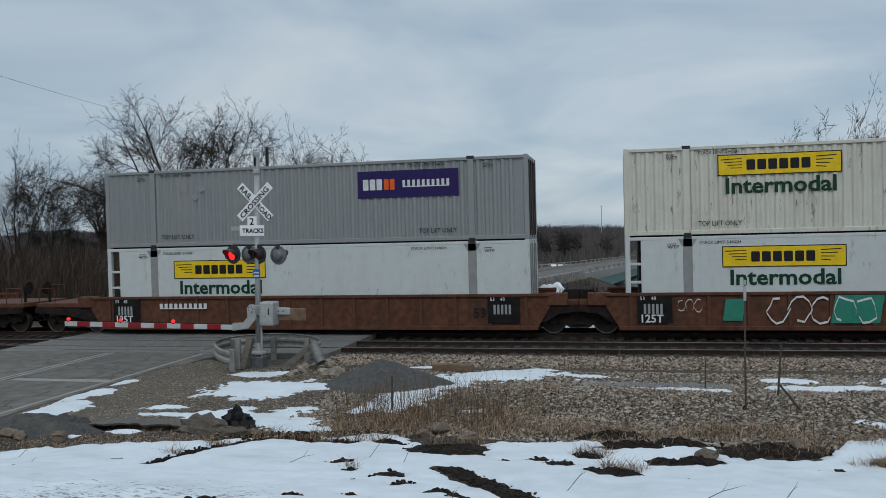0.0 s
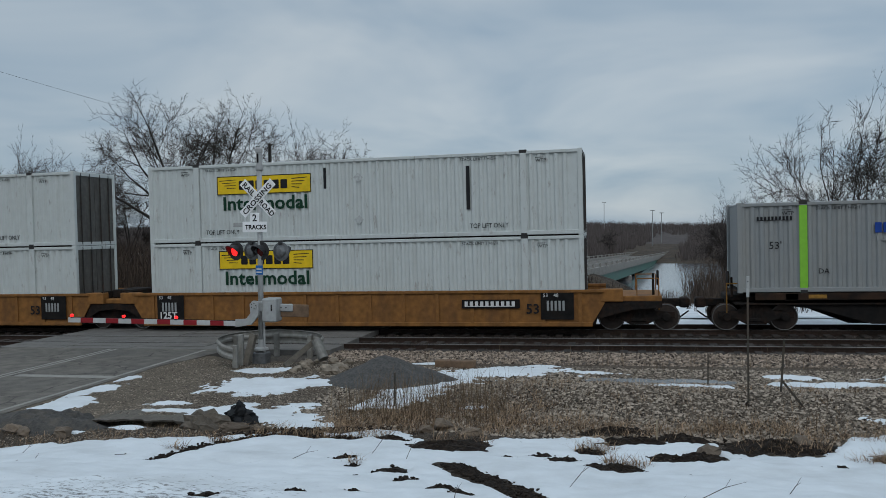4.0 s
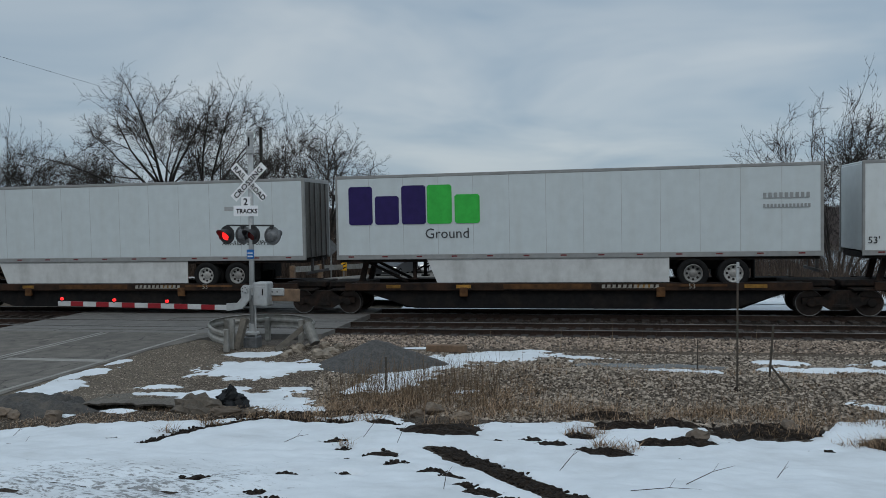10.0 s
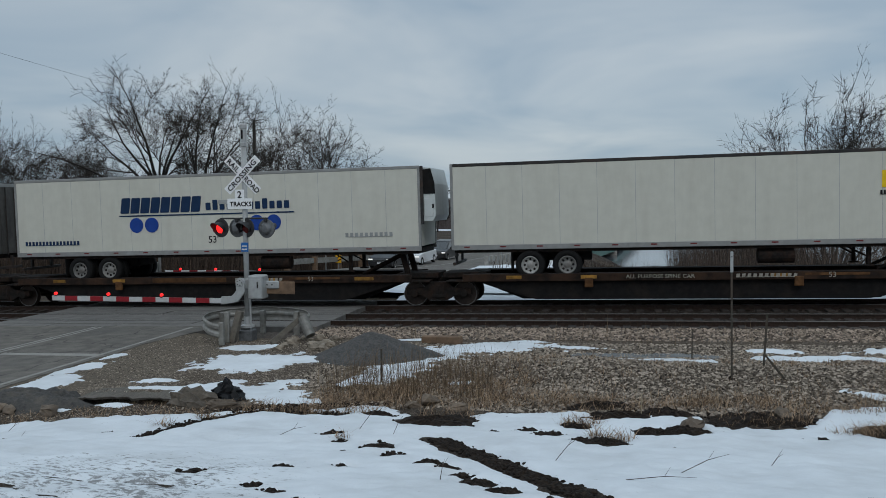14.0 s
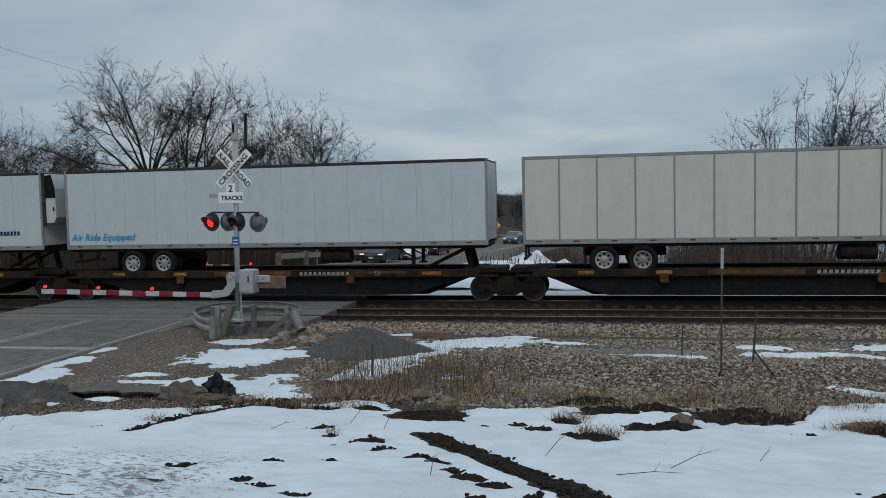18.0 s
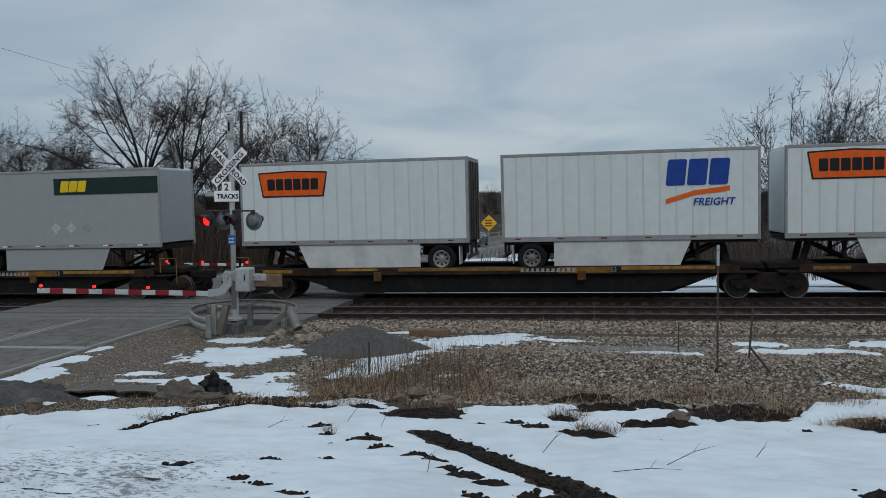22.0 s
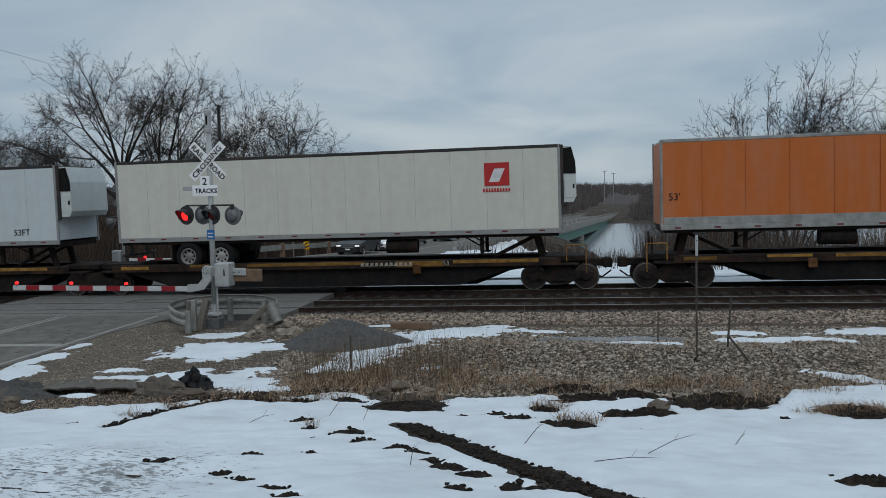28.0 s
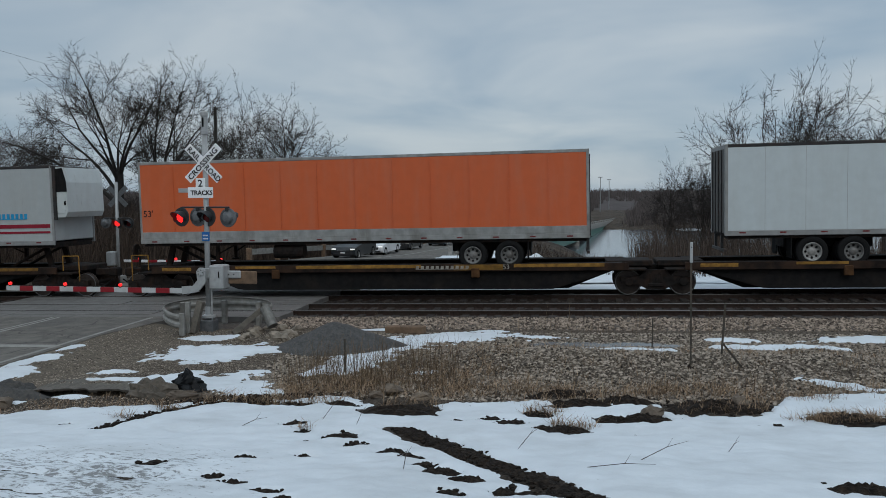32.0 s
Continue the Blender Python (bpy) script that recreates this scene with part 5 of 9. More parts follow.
        part("unit_latch", Geo().box((X(-0.4), -W + 0.09, 3.45), (X(-0.46), -W + 0.12, 3.6)), m_black, ob)
    return ob


def orange_sign(ob, x, z=3.75):
    """An orange swept plate with a black rim and black bars."""
    o = [(x, z + 0.78), (x + 0.15, z + 0.0), (x + 2.35, z + 0.0), (x + 2.5, z + 0.78), (x + 1.25, z + 0.84)]
    part("logo_rim", Geo().prism([(a + (0.05 if a > x + 1.25 else -0.05 if a < x + 1.2 else 0), b + (0.05 if b > z + 0.3 else -0.05)) for a, b in o], "y", SIDE - 0.006, SIDE + 0.004), m_ink_black, ob)
    part("logo_plate", Geo().prism(o, "y", SIDE - 0.01, SIDE), m_ink_orange, ob)
    bars(ob, x + 0.3, z + 0.2, x + 2.25, z + 0.6, 6, m_ink_black, y=SIDE - 0.008, fill=0.78)


def big_letters(ob, x, z, second):
    """A huge two-coloured word as plain blocks."""
    bars(ob, x, z, x + 2.9, z + 1.35, 3, m_ink_purple, fill=0.84, form="TxT")
    bars(ob, x + 2.85, z, x + 4.8, z + 1.35, 2, second, fill=0.84, form="Tx")
    write(ob, "Ground", 0.36, x + 2.75, SIDE - 0.006, z - 0.5, m_ink_charcoal)
    bars(ob, 14.35, 3.82, 15.8, 4.0, 9, m_ink_grey, fill=0.6); bars(ob, 14.35, 3.52, 15.8, 3.64, 13, m_ink_grey, fill=0.6)


def shipper(ob, x, z=3.68):
    """Dark blue slanted word, a thin one, a rule and two pairs of discs."""
    bars(ob, x, z, x + 3.3, z + 0.58, 8, m_ink_navy, 0.15, fill=0.8); bars(ob, x + 3.5, z + 0.05, x + 6.85, z + 0.42, 12, m_ink_navy, fill=0.62, form="xTxxxxxxTxxx")
    panel(ob, x - 0.05, z - 0.12, x + 6.95, z - 0.07, m_ink_navy, "logo_rule")
    for d in (0.65, 1.28, 5.5, 6.15):
        disc(ob, x + d, z - 0.45, 0.28, 0.28, m_ink_blue)


t = trailer(223.35, m_alu, "pale grey van trailer with a framed green logo", -1)
panel(t, 0.95, 3.84, 2.72, 4.62, m_ink_green, "logo_frame"); panel(t, 0.98, 3.87, 2.69, 4.59, m_alu, "logo_ground", y=SIDE - 0.004); bars(t, 1.12, 4.15, 2.5, 4.42, 7, m_ink_green, 0.2, y=SIDE - 0.008); bars(t, 1.5, 3.97, 2.45, 4.06, 12, m_ink_grey, y=SIDE - 0.008)
write(t, "AIR-RIDE EQUIPPED", 0.17, 12.9, SIDE - 0.006, 2.55, m_ink_black, shear=0.25)
t = trailer(240.68, m_alu, "pale van trailer with a huge purple and green word", -1); big_letters(t, 0.5, 3.2, m_ink_lime)
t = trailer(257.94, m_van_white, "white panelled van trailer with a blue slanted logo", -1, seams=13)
bars(t, 0.9, 3.5, 3.7, 4.05, 10, m_ink_navy, 0.2); bars(t, 2.0, 3.15, 3.6, 3.4, 12, m_ink_navy, 0.2); bars(t, 2.7, 2.88, 3.6, 3.1, 7, m_ink_navy, 0.2)
swoosh(t, [(2.5, 4.12), (3.2, 4.3), (3.9, 4.25), (4.4, 4.0)], 0.08, m_ink_sky); swoosh(t, [(1.7, 3.6), (1.85, 3.2), (2.15, 2.9)], 0.09, m_ink_sky)
write(t, "FLEXIBLE AND RESPONSIVE SUPPLY-CHAIN SOLUTIONS", 0.26, 9.9, SIDE - 0.018, 4.08, m_ink_black, width=0.74, bold=0.006); write(t, "53'", 0.22, 0.15, SIDE - 0.006, 2.35, m_ink_black)
m_yellow_door = mat("yellow_door_paint", (0.6, 0.36, 0.02), rough=0.5, vary=0.1, dirt=GRIME, dirt_amount=0.5)
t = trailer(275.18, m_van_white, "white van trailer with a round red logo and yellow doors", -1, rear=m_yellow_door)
disc(t, 12.9, 3.85, 0.82, 0.82, m_ink_black); disc(t, 12.9, 3.85, 0.76, 0.76, m_ink_red, y=SIDE - 0.004); panel(t, 12.4, 3.4, 12.75, 4.3, m_ink_yellow, "logo", lean=0.1, y=SIDE - 0.008)
for k in range(3):
    panel(t, 12.75, 3.4 + k * 0.36, 13.35, 3.58 + k * 0.36, m_ink_yellow, "logo", lean=0.04, y=SIDE - 0.008)
bars(t, 7.3, 1.45, 8.3, 1.72, 5, m_ink_black, 0.2, y=SIDE + 0.05); disc(t, 8.65, 1.6, 0.16, 0.16, m_ink_red, y=SIDE + 0.05); write(t, "Household Moving", 0.19, 8.95, SIDE + 0.04, 1.58, m_ink_maroon)
for x in (1.7, 2.05, 5.3, 5.75):
    disc(t, x, 4.62, 0.05, 0.05, m_ink_black)
write(t, "53'", 0.22, 0.3, SIDE - 0.006, 2.35, m_ink_black)
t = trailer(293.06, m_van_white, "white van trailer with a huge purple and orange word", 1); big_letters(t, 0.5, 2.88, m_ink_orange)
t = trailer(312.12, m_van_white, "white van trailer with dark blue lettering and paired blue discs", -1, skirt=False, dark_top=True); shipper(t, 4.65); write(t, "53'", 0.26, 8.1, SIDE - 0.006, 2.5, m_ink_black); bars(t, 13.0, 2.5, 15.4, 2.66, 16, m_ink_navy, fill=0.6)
t = trailer(330.04, m_cream, "dull white refrigerated trailer with blue lettering and paired discs", 1, skirt=False, reefer=True); shipper(t, 4.55, 3.55); write(t, "53'", 0.26, 8.1, SIDE - 0.006, 2.4, m_ink_black); bars(t, 0.4, 2.4, 2.8, 2.56, 16, m_ink_navy, fill=0.6); bars(t, 13.4, 2.5, 15.2, 2.65, 10, m_ink_grey, fill=0.6)
t = trailer(347.26, m_cream, "cream white refrigerated trailer with a small yellow emblem", 1, skirt=False, reefer=True, dark_top=True); panel(t, 13.65, 3.72, 14.55, 4.25, m_ink_yellow, "logo", lean=0.0); bars(t, 13.6, 3.5, 14.55, 3.64, 10, m_ink_black, fill=0.6)
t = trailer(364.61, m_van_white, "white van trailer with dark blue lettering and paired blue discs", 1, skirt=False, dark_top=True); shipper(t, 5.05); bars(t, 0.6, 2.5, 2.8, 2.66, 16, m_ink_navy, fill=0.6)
t = trailer(381.75, m_cream, "cream refrigerated trailer with a white cooling unit", 1, skirt=False, reefer=True); bars(t, 14.0, 2.5, 15.4, 2.65, 10, m_ink_grey, fill=0.6)
t = trailer(400.99, m_van_white, "white van trailer with a maroon word and black bar", -1, skirt=False, frame=m_frame, dark_top=False)
bars(t, 10.85, 3.45, 14.1, 4.1, 7, m_ink_maroon, 0.15); panel(t, 10.8, 3.12, 15.3, 3.32, m_ink_black, "logo_bar")
for k in range(5):
    panel(t, 14.4 + k * 0.14, 3.45 + 0.06 * k, 14.75 + k * 0.14, 3.5 + 0.12 * k, m_ink_maroon, "logo", lean=0.3)
t = trailer(418.82, m_alu, "pale refrigerated trailer with dark blue lettering and paired discs", 1, skirt=False, reefer=True, dark_top=True); shipper(t, 4.6); write(t, "53'", 0.26, 7.9, SIDE - 0.006, 2.45, m_ink_black); bars(t, 0.4, 2.5, 2.7, 2.66, 16, m_ink_navy, fill=0.6); bars(t, 13.7, 2.55, 15.2, 2.7, 10, m_ink_navy, fill=0.6)
t = trailer(435.99, m_alu, "plain pale grey van trailer with small blue lettering", 1, skirt=False, dark_top=True); write(t, "Air Ride Equipped", 0.26, 0.2, SIDE - 0.006, 2.3, m_ink_sky, shear=0.25, bold=0.006)
t = trailer(453.32, m_cream, "off-white van trailer with raised vertical panel posts", 1, seams=13, skirt=False)
t = trailer(470.7, m_blue_box, "plain blue van trailer with a pale top rail", 1, skirt=m_black, frame=m_alu); panel(t, 12.35, 3.82, 14.65, 4.52, ink("painted_over_blue", (0.03, 0.13, 0.27)), "painted_patch"); panel(t, 13.98, 2.75, 14.03, 3.1, m_ink_white, "scrape")
P_GREY = "grey short van trailer with a dark slanted logo"


def pup(s, material, label, nose, **k):
    return trailer(s, material, label, nose, L=PUP, group="short road trailers on the train", **k)


t = pup(489.78, m_dull_alu, P_GREY, -1, skirt=m_dull_alu); bars(t, 3.2, 3.42, 5.9, 4.42, 3, m_ink_slate, 0.3, fill=0.85); panel(t, 3.0, 3.08, 4.7, 3.32, m_ink_amber, "logo_bar", lean=0.1); panel(t, 7.05, 3.22, 8.2, 3.62, m_ink_slate, "logo_panel"); bars(t, 7.5, 3.33, 8.05, 3.5, 5, m_ink_white, y=SIDE - 0.006)


def green_band(t, x0, x1, xl):
    panel(t, x0, 4.0, x1, 4.62, ink("dark_green_band", (0.012, 0.03, 0.024)), "band")
    bars(t, xl, 4.1, xl + 1.1, 4.52, 3, m_ink_yellow, 0.2, y=SIDE - 0.006, fill=0.85)
    for k in range(3):
        diamond(t, 4.0 + k * 0.65 - (0 if xl > 1 else 0.5), 2.75, 0.24, m_sign_white if k < 2 else m_ink_grey)


t = pup(499.0, m_dull_alu, "grey short van trailer with a dark green band", 1, skirt=m_dull_alu); green_band(t, 4.1, 8.3, 4.35)
t = pup(508.43, m_dull_alu, P_GREY, -1, skirt=m_dull_alu); bars(t, 2.8, 3.25, 6.0, 4.5, 3, m_ink_slate, 0.3, fill=0.85); panel(t, 2.55, 2.87, 4.4, 3.12, m_ink_amber, "logo_bar", lean=0.1); write(t, "Freight", 0.36, 4.55, SIDE - 0.006, 2.82, m_ink_slate, shear=0.2); panel(t, 7.0, 3.15, 8.2, 3.55, m_ink_slate, "logo_panel")
P_WHITE = "white ribbed short van trailer with an orange logo plate"
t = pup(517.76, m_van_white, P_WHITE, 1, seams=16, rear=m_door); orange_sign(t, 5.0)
t = pup(527.04, m_dull_alu, "grey short van trailer with a dark green band", -1, skirt=m_dull_alu); green_band(t, 0.1, 4.1, 2.75)
t = pup(536.2, m_dull_alu, "grey short van trailer with a dark green band", 1, skirt=m_dull_alu); green_band(t, 4.0, 8.3, 4.25)
t = pup(547.73, m_van_white, P_WHITE, -1, seams=16); orange_sign(t, 0.77)
t = pup(557.2, m_van_white, "white ribbed short van trailer with a blue and orange logo", 1, seams=16)
bars(t, 5.4, 3.75, 7.4, 4.6, 3, m_ink_blue, 0.1, fill=0.85); swoosh(t, [(5.4, 3.15), (6.3, 3.42), (7.4, 3.55)], 0.16, m_ink_orange); write(t, "FREIGHT", 0.24, 6.25, SIDE - 0.018, 3.1, m_ink_blue, shear=0.2, bold=0.006)
t = pup(566.27, m_van_white, P_WHITE, -1, seams=16); orange_sign(t, 0.7, 3.88)
t = pup(575.59, m_van_white, P_WHITE, 1, seams=16, skirt=False); orange_sign(t, 5.25)
t = pup(584.93, m_van_white, P_WHITE, -1, seams=16, skirt=False); orange_sign(t, 0.67, 3.8)
t = pup(594.24, m_van_white, P_WHITE, 1, seams=16); orange_sign(t, 5.3)
t = trailer(605.64, m_van_white, "white ribbed refrigerated trailer with a green sweep and oval logo", -1, ribs=True, reefer=True)
disc(t, 1.87, 3.95, 1.0, 0.56, m_ink_green, y=SIDE - 0.008, hole=0.88); bars(t, 1.15, 3.72, 2.35, 4.2, 3, m_ink_green, 0.3, y=SIDE - 0.008)
for a, b, n in ((3.25, 5.75, 6), (6.05, 7.75, 4), (8.05, 11.3, 7)):
    bars(t, a, 3.6, b, 4.05, n, m_ink_green, 0.2, y=SIDE - 0.008, fill=0.8)
part("sweep", Geo().prism([(0.12, 2.2), (4.1, 2.2), (6.5, 2.55), (9.2, 2.85), (12.2, 3.02), (8.5, 2.98), (5.5, 2.93), (0.12, 2.93)], "y", SIDE - 0.012, SIDE), m_ink_green, t)
write(t, "Refrigerated Transportation Solutions for Over 65 Years", 0.22, 9.9, SIDE - 0.01, 2.62, m_ink_green, shear=0.2, width=0.98); write(t, "53'", 0.22, 0.3, SIDE - 0.014, 2.26, m_ink_white)
t = pup(624.5, m_van_white, "white short van trailer alone on its wagon, orange logo plate", -1); orange_sign(t, 0.85); diamond(t, 3.9, 2.85, 0.24, m_ink_grey); diamond(t, 4.5, 2.85, 0.24, m_ink_grey)
t = trailer(644.7, m_cream, "cream panelled refrigerated trailer with a globe logo", 1, seams=13, skirt=False, reefer=True, dark_top=True)
disc(t, 1.0, 4.05, 0.48, 0.52, m_ink_black, hole=0.93, y=SIDE - 0.016); disc(t, 1.0, 4.05, 0.24, 0.52, m_ink_black, hole=0.88, y=SIDE - 0.016); panel(t, 0.52, 4.03, 1.48, 4.07, m_ink_black, "logo", y=SIDE - 0.012)
bars(t, 1.6, 4.05, 4.75, 4.62, 6, m_ink_navy, y=SIDE - 0.012, fill=0.82); panel(t, 1.6, 3.93, 4.8, 3.96, m_ink_black, "logo_rule", y=SIDE - 0.012); bars(t, 1.6, 3.52, 4.75, 3.84, 7, m_ink_grey, y=SIDE - 0.012, fill=0.3); bars(t, 0.55, 2.5, 3.7, 2.7, 20, m_ink_black, y=SIDE - 0.012, fill=0.6); bars(t, 14.0, 2.45, 15.8, 2.6, 10, m_ink_black, y=SIDE - 0.012, fill=0.6)
diamond(t, 8.0, 3.0, 0.2, m_ink_grey); diamond(t, 9.8, 3.1, 0.2, m_ink_green)
t = trailer(664.6, m_van_white, "plain white van trailer on a spine wagon", 1, skirt=False)
t = trailer(684.43, m_alu, "pale grey refrigerated trailer with a white skirt", 1, reefer=True, dark_top=True); write(t, "53FT", 0.24, 14.3, SIDE - 0.006, 2.35, m_ink_black)
t = trailer(703.0, m_cream, "cream refrigerated trailer with a small red emblem", 1, skirt=False, reefer=True, dark_top=True); panel(t, 13.6, 3.62, 14.45, 4.4, m_ink_red, "logo"); panel(t, 13.75, 3.75, 14.1, 4.2, m_ink_white, "logo", lean=0.2, y=SIDE - 0.005); bars(t, 13.55, 3.42, 14.5, 3.54, 10, m_ink_red, fill=0.6)
t = trailer(722.38, m_orange_box, "orange van trailer with a pale lower panel", -1, seams=0, skirt=False, low_band=m_worn_alu, frame=m_worn_alu); write(t, "53'", 0.24, 0.25, SIDE - 0.006, 2.95, m_ink_black)
for i in range(1, 12):
    panel(t, i * BOX / 12 - 0.02, 2.4, i * BOX / 12 + 0.02, 4.8, m_orange_box, "panel_seam", t=0.01)


def wave_stripes(t, z=0.0):
    for d, w in ((0.0, 0.15), (0.24, 0.11)):
        swoosh(t, [(0.1, 3.15 + d + z), (2.5, 3.2 + d + z), (4.2, 3.12 + d * 0.9 + z), (6.3, 2.82 + d * 0.7 + z), (8.4, 2.72 + d * 0.3 + z)], w, m_ink_maroon)
        swoosh(t, [(7.4, 3.98 + d * 0.5 + z), (8.3, 4.0 + d + z), (10.5, 3.78 + d + z), (12.5, 3.55 + d + z), (16.05, 3.5 + d + z)], w, m_ink_maroon)
    bars(t, 7.1, 3.3 + z, 8.75, 3.88 + z, 3, m_ink_sky, 0.15, fill=0.85); bars(t, 7.05, 3.05 + z, 8.75, 3.2 + z, 11, m_ink_navy, fill=0.6)
    write(t, "Chicago - Los Angeles - San Francisco", 0.15, 0.25, SIDE - 0.006, 2.88 + z, m_ink_navy, shear=0.2); write(t, "AIR RIDE EQUIPPED", 0.12, 13.5, SIDE - 0.006, 2.3 + z, m_ink_black, shear=0.2)
    write(t, "TEMPERATURE CONTROL PROFESSIONALS", 0.17, 12.6, SIDE - 0.006, 3.3 + z, m_ink_navy, shear=0.2, bold=0.003, width=0.77)


t = trailer(739.85, m_van_white, "white refrigerated trailer with waving maroon stripes", -1, reefer=True, skirt=m_black); wave_stripes(t)
t = trailer(757.28, m_cream, "dull white refrigerated trailer with waving maroon stripes", -1, reefer=True, skirt=False, dark_top=True); wave_stripes(t)


def notch_stripes(t, x, xn):
    panel(t, 0.15, 2.42, 16.0, 2.5, m_ink_maroon, "stripe"); panel(t, 0.15, 2.62, xn, 2.76, m_ink_maroon, "stripe"); panel(t, xn + 2.75, 2.62, 16.0, 2.76, m_ink_maroon, "stripe")
    part("stripe", Geo().prism([(xn - 0.25, 2.76), (xn + 0.02, 2.62), (xn + 0.02, 3.4)], "y", SIDE - 0.008, SIDE), m_ink_maroon, t); part("stripe", Geo().prism([(xn + 2.75, 2.62), (xn + 3.0, 2.76), (xn + 2.73, 3.4)], "y", SIDE - 0.008, SIDE), m_ink_maroon, t)
    bars(t, x, 2.9, x + 1.65, 3.32, 3, m_ink_sky, fill=0.7); bars(t, x + 3.0, 2.95, x + 5.0, 3.16, 11, m_ink_sky, fill=0.6)


t = trailer(774.72, m_mid_alu, "dull grey refrigerated trailer with red stripes", -1, reefer=True, skirt=False); notch_stripes(t, 4.25, 3.85)
t = trailer(792.82, m_mid_alu, "dull grey refrigerated trailer with red stripes", 1, reefer=True, skirt=False, dark_top=True); notch_stripes(t, 10.15, 9.65)
t = trailer(812.43, m_orange_2, "orange van trailer with a pale lower panel", -1, skirt=False, low_band=m_worn_alu, frame=m_worn_alu); write(t, "53'", 0.24, 0.15, SIDE - 0.006, 2.95, m_ink_black)
for i in range(1, 12):
    panel(t, i * BOX / 12 - 0.02, 2.4, i * BOX / 12 + 0.02, 4.8, m_orange_2, "panel_seam", t=0.01)
t = trailer(832.9, m_alu, "plain pale grey van trailer", 1, skirt=False, dark_top=True)


# ---- wagons ----
def bogie_meshes():
    side = Geo()
    o = [(-1.15, 0.42), (-1.15, 0.62), (-0.55, 0.66), (-0.3, 0.86), (0.3, 0.86), (0.55, 0.66), (1.15, 0.62), (1.15, 0.42), (0.62, 0.4), (0.3, 0.22), (-0.3, 0.22), (-0.62, 0.4)]
    side.prism(o, "y", -0.09, 0.09)
    side.box((-0.26, -0.13, 0.3), (0.26, 0.13, 0.42), 0.02)
    for k in (-0.17, 0, 0.17):
        side.cyl((k, -0.04, 0.42), (k, -0.04, 0.74), 0.07, 10)
    for k in (-0.89, 0.89):
        side.ring((k, 0, 0.46), (0, 1, 0), [(-0.16, 0.13), (-0.17, 0.1), (-0.1, 0.15), (0.1, 0.15)], 14)
    bolster = Geo().box((-0.22, -0.95, 0.55), (0.22, 0.95, 0.8), 0.03).cyl((0, 0, 0.75), (0, 0, 0.98), 0.35, 16)
    wh = Geo().ring((0, 0, 0), (0, 1, 0), [(-0.07, 0.2), (-0.07, 0.36), (-0.065, 0.42), (0.05, 0.43), (0.055, 0.455), (0.085, 0.455), (0.085, 0.36), (0.03, 0.3), (0.03, 0.1)], 28)
    axle = Geo().cyl((0, -0.9, 0), (0, 0.9, 0), 0.08, 10)
    return side.mesh("side_frame", m_dark_steel), bolster.mesh("bolster", m_dark_steel), wh.mesh("wheel", [m_wheel]), axle.mesh("axle", m_dark_steel)


m_wheel = mat("worn_steel_wheel", (0.06, 0.045, 0.038), rough=0.5, metal=0.7, vary=0.3, scale=10, dirt=(0.02, 0.016, 0.013), dirt_amount=0.6)
# paler than the wheel: the glint on the worn rim is in the colour
m_wheel_rim = mat("glinting_steel_tread", (0.17, 0.165, 0.16), rough=0.45, metal=0.6, vary=0.2)


m_beam = mat("rust_black_beam", (0.016, 0.011, 0.009), rough=0.8, vary=0.5, scale=3, dirt=(0.07, 0.036, 0.02), dirt_amount=0.8, dirt_scale=1.1, spec=0.15)
m_deck_brown = mat("rusty_deck_paint", (0.1, 0.048, 0.02), rough=0.8, vary=0.4, scale=5, dirt=(0.025, 0.015, 0.01), dirt_amount=0.9, dirt_scale=2, spec=0.15, rand=0.3)
m_stencil = mat("worn_stencil_paint", (0.3, 0.28, 0.24), vary=0.3, scale=9, dirt=(0.06, 0.04, 0.03), dirt_amount=0.8, dirt_scale=5)


def annulus(r0, r1, n):
    """A thin open ring round the y axis."""
    v = [(r * math.cos(6.28319 * i / n), y, r * math.sin(6.28319 * i / n)) for y, r in ((-0.076, r0), (-0.08, r1), (-0.06, r1), (-0.06, r0)) for i in range(n)]
    f = [(j * n + i, j * n + (i + 1) % n, ((j + 1) % 4) * n + (i + 1) % n, ((j + 1) % 4) * n + i) for j in range(4) for i in range(n)]
    return Geo().add(v, f)


def bogie(unit, x):
    side, bolster, wh, axle = shared("bogie", bogie_meshes)
    b = piece("bogie", bolster, unit, x, 0, 0, "dark grimy two-axle bogie")
    for y in (-1.0, 1.0):
        piece("side_frame", side, b, 0, y, 0)
    for a in (-0.89, 0.89):
        piece("axle", axle, b, a, 0, 0.455)
        for y in (-0.76, 0.76):
            w = piece("wheel", wh, b, a, y, 0.43)
            if y < 0:
                w.matrix_basis = pose(a, y, 0.43)
            else:
                w.matrix_basis = pose(a, y, 0.43, 0, 0, 180)
    # thin pale ring stands in for the light arcs on the worn rims
    ring = shared("tread", lambda: annulus(0.404, 0.424, 28).mesh("wheel_rim", m_wheel_rim))
    for a in (-0.89, 0.89):
        piece("wheel_rim", ring, b, a, -0.77, 0.43, "worn wheel rim, painted paler for its glint")
    return b


def coupler(unit, x, d):
    g = Geo().box((x, -0.12, 0.72), (x + d * 0.75, 0.12, 0.98), 0.03).box((x + d * 0.6, -0.22, 0.68), (x + d * 0.95, 0.22, 1.02), 0.05)
    part("coupler", g, m_dark_steel, unit)
    hose = [(x + d * 0.1, -0.45, 0.75), (x + d * 0.3, -0.45, 0.45), (x + d * 0.6, -0.42, 0.38), (x + d * 0.9, -0.4, 0.6)]
    part("air_hose", Geo().path(hose, 0.03, 6), m_tyre, unit)


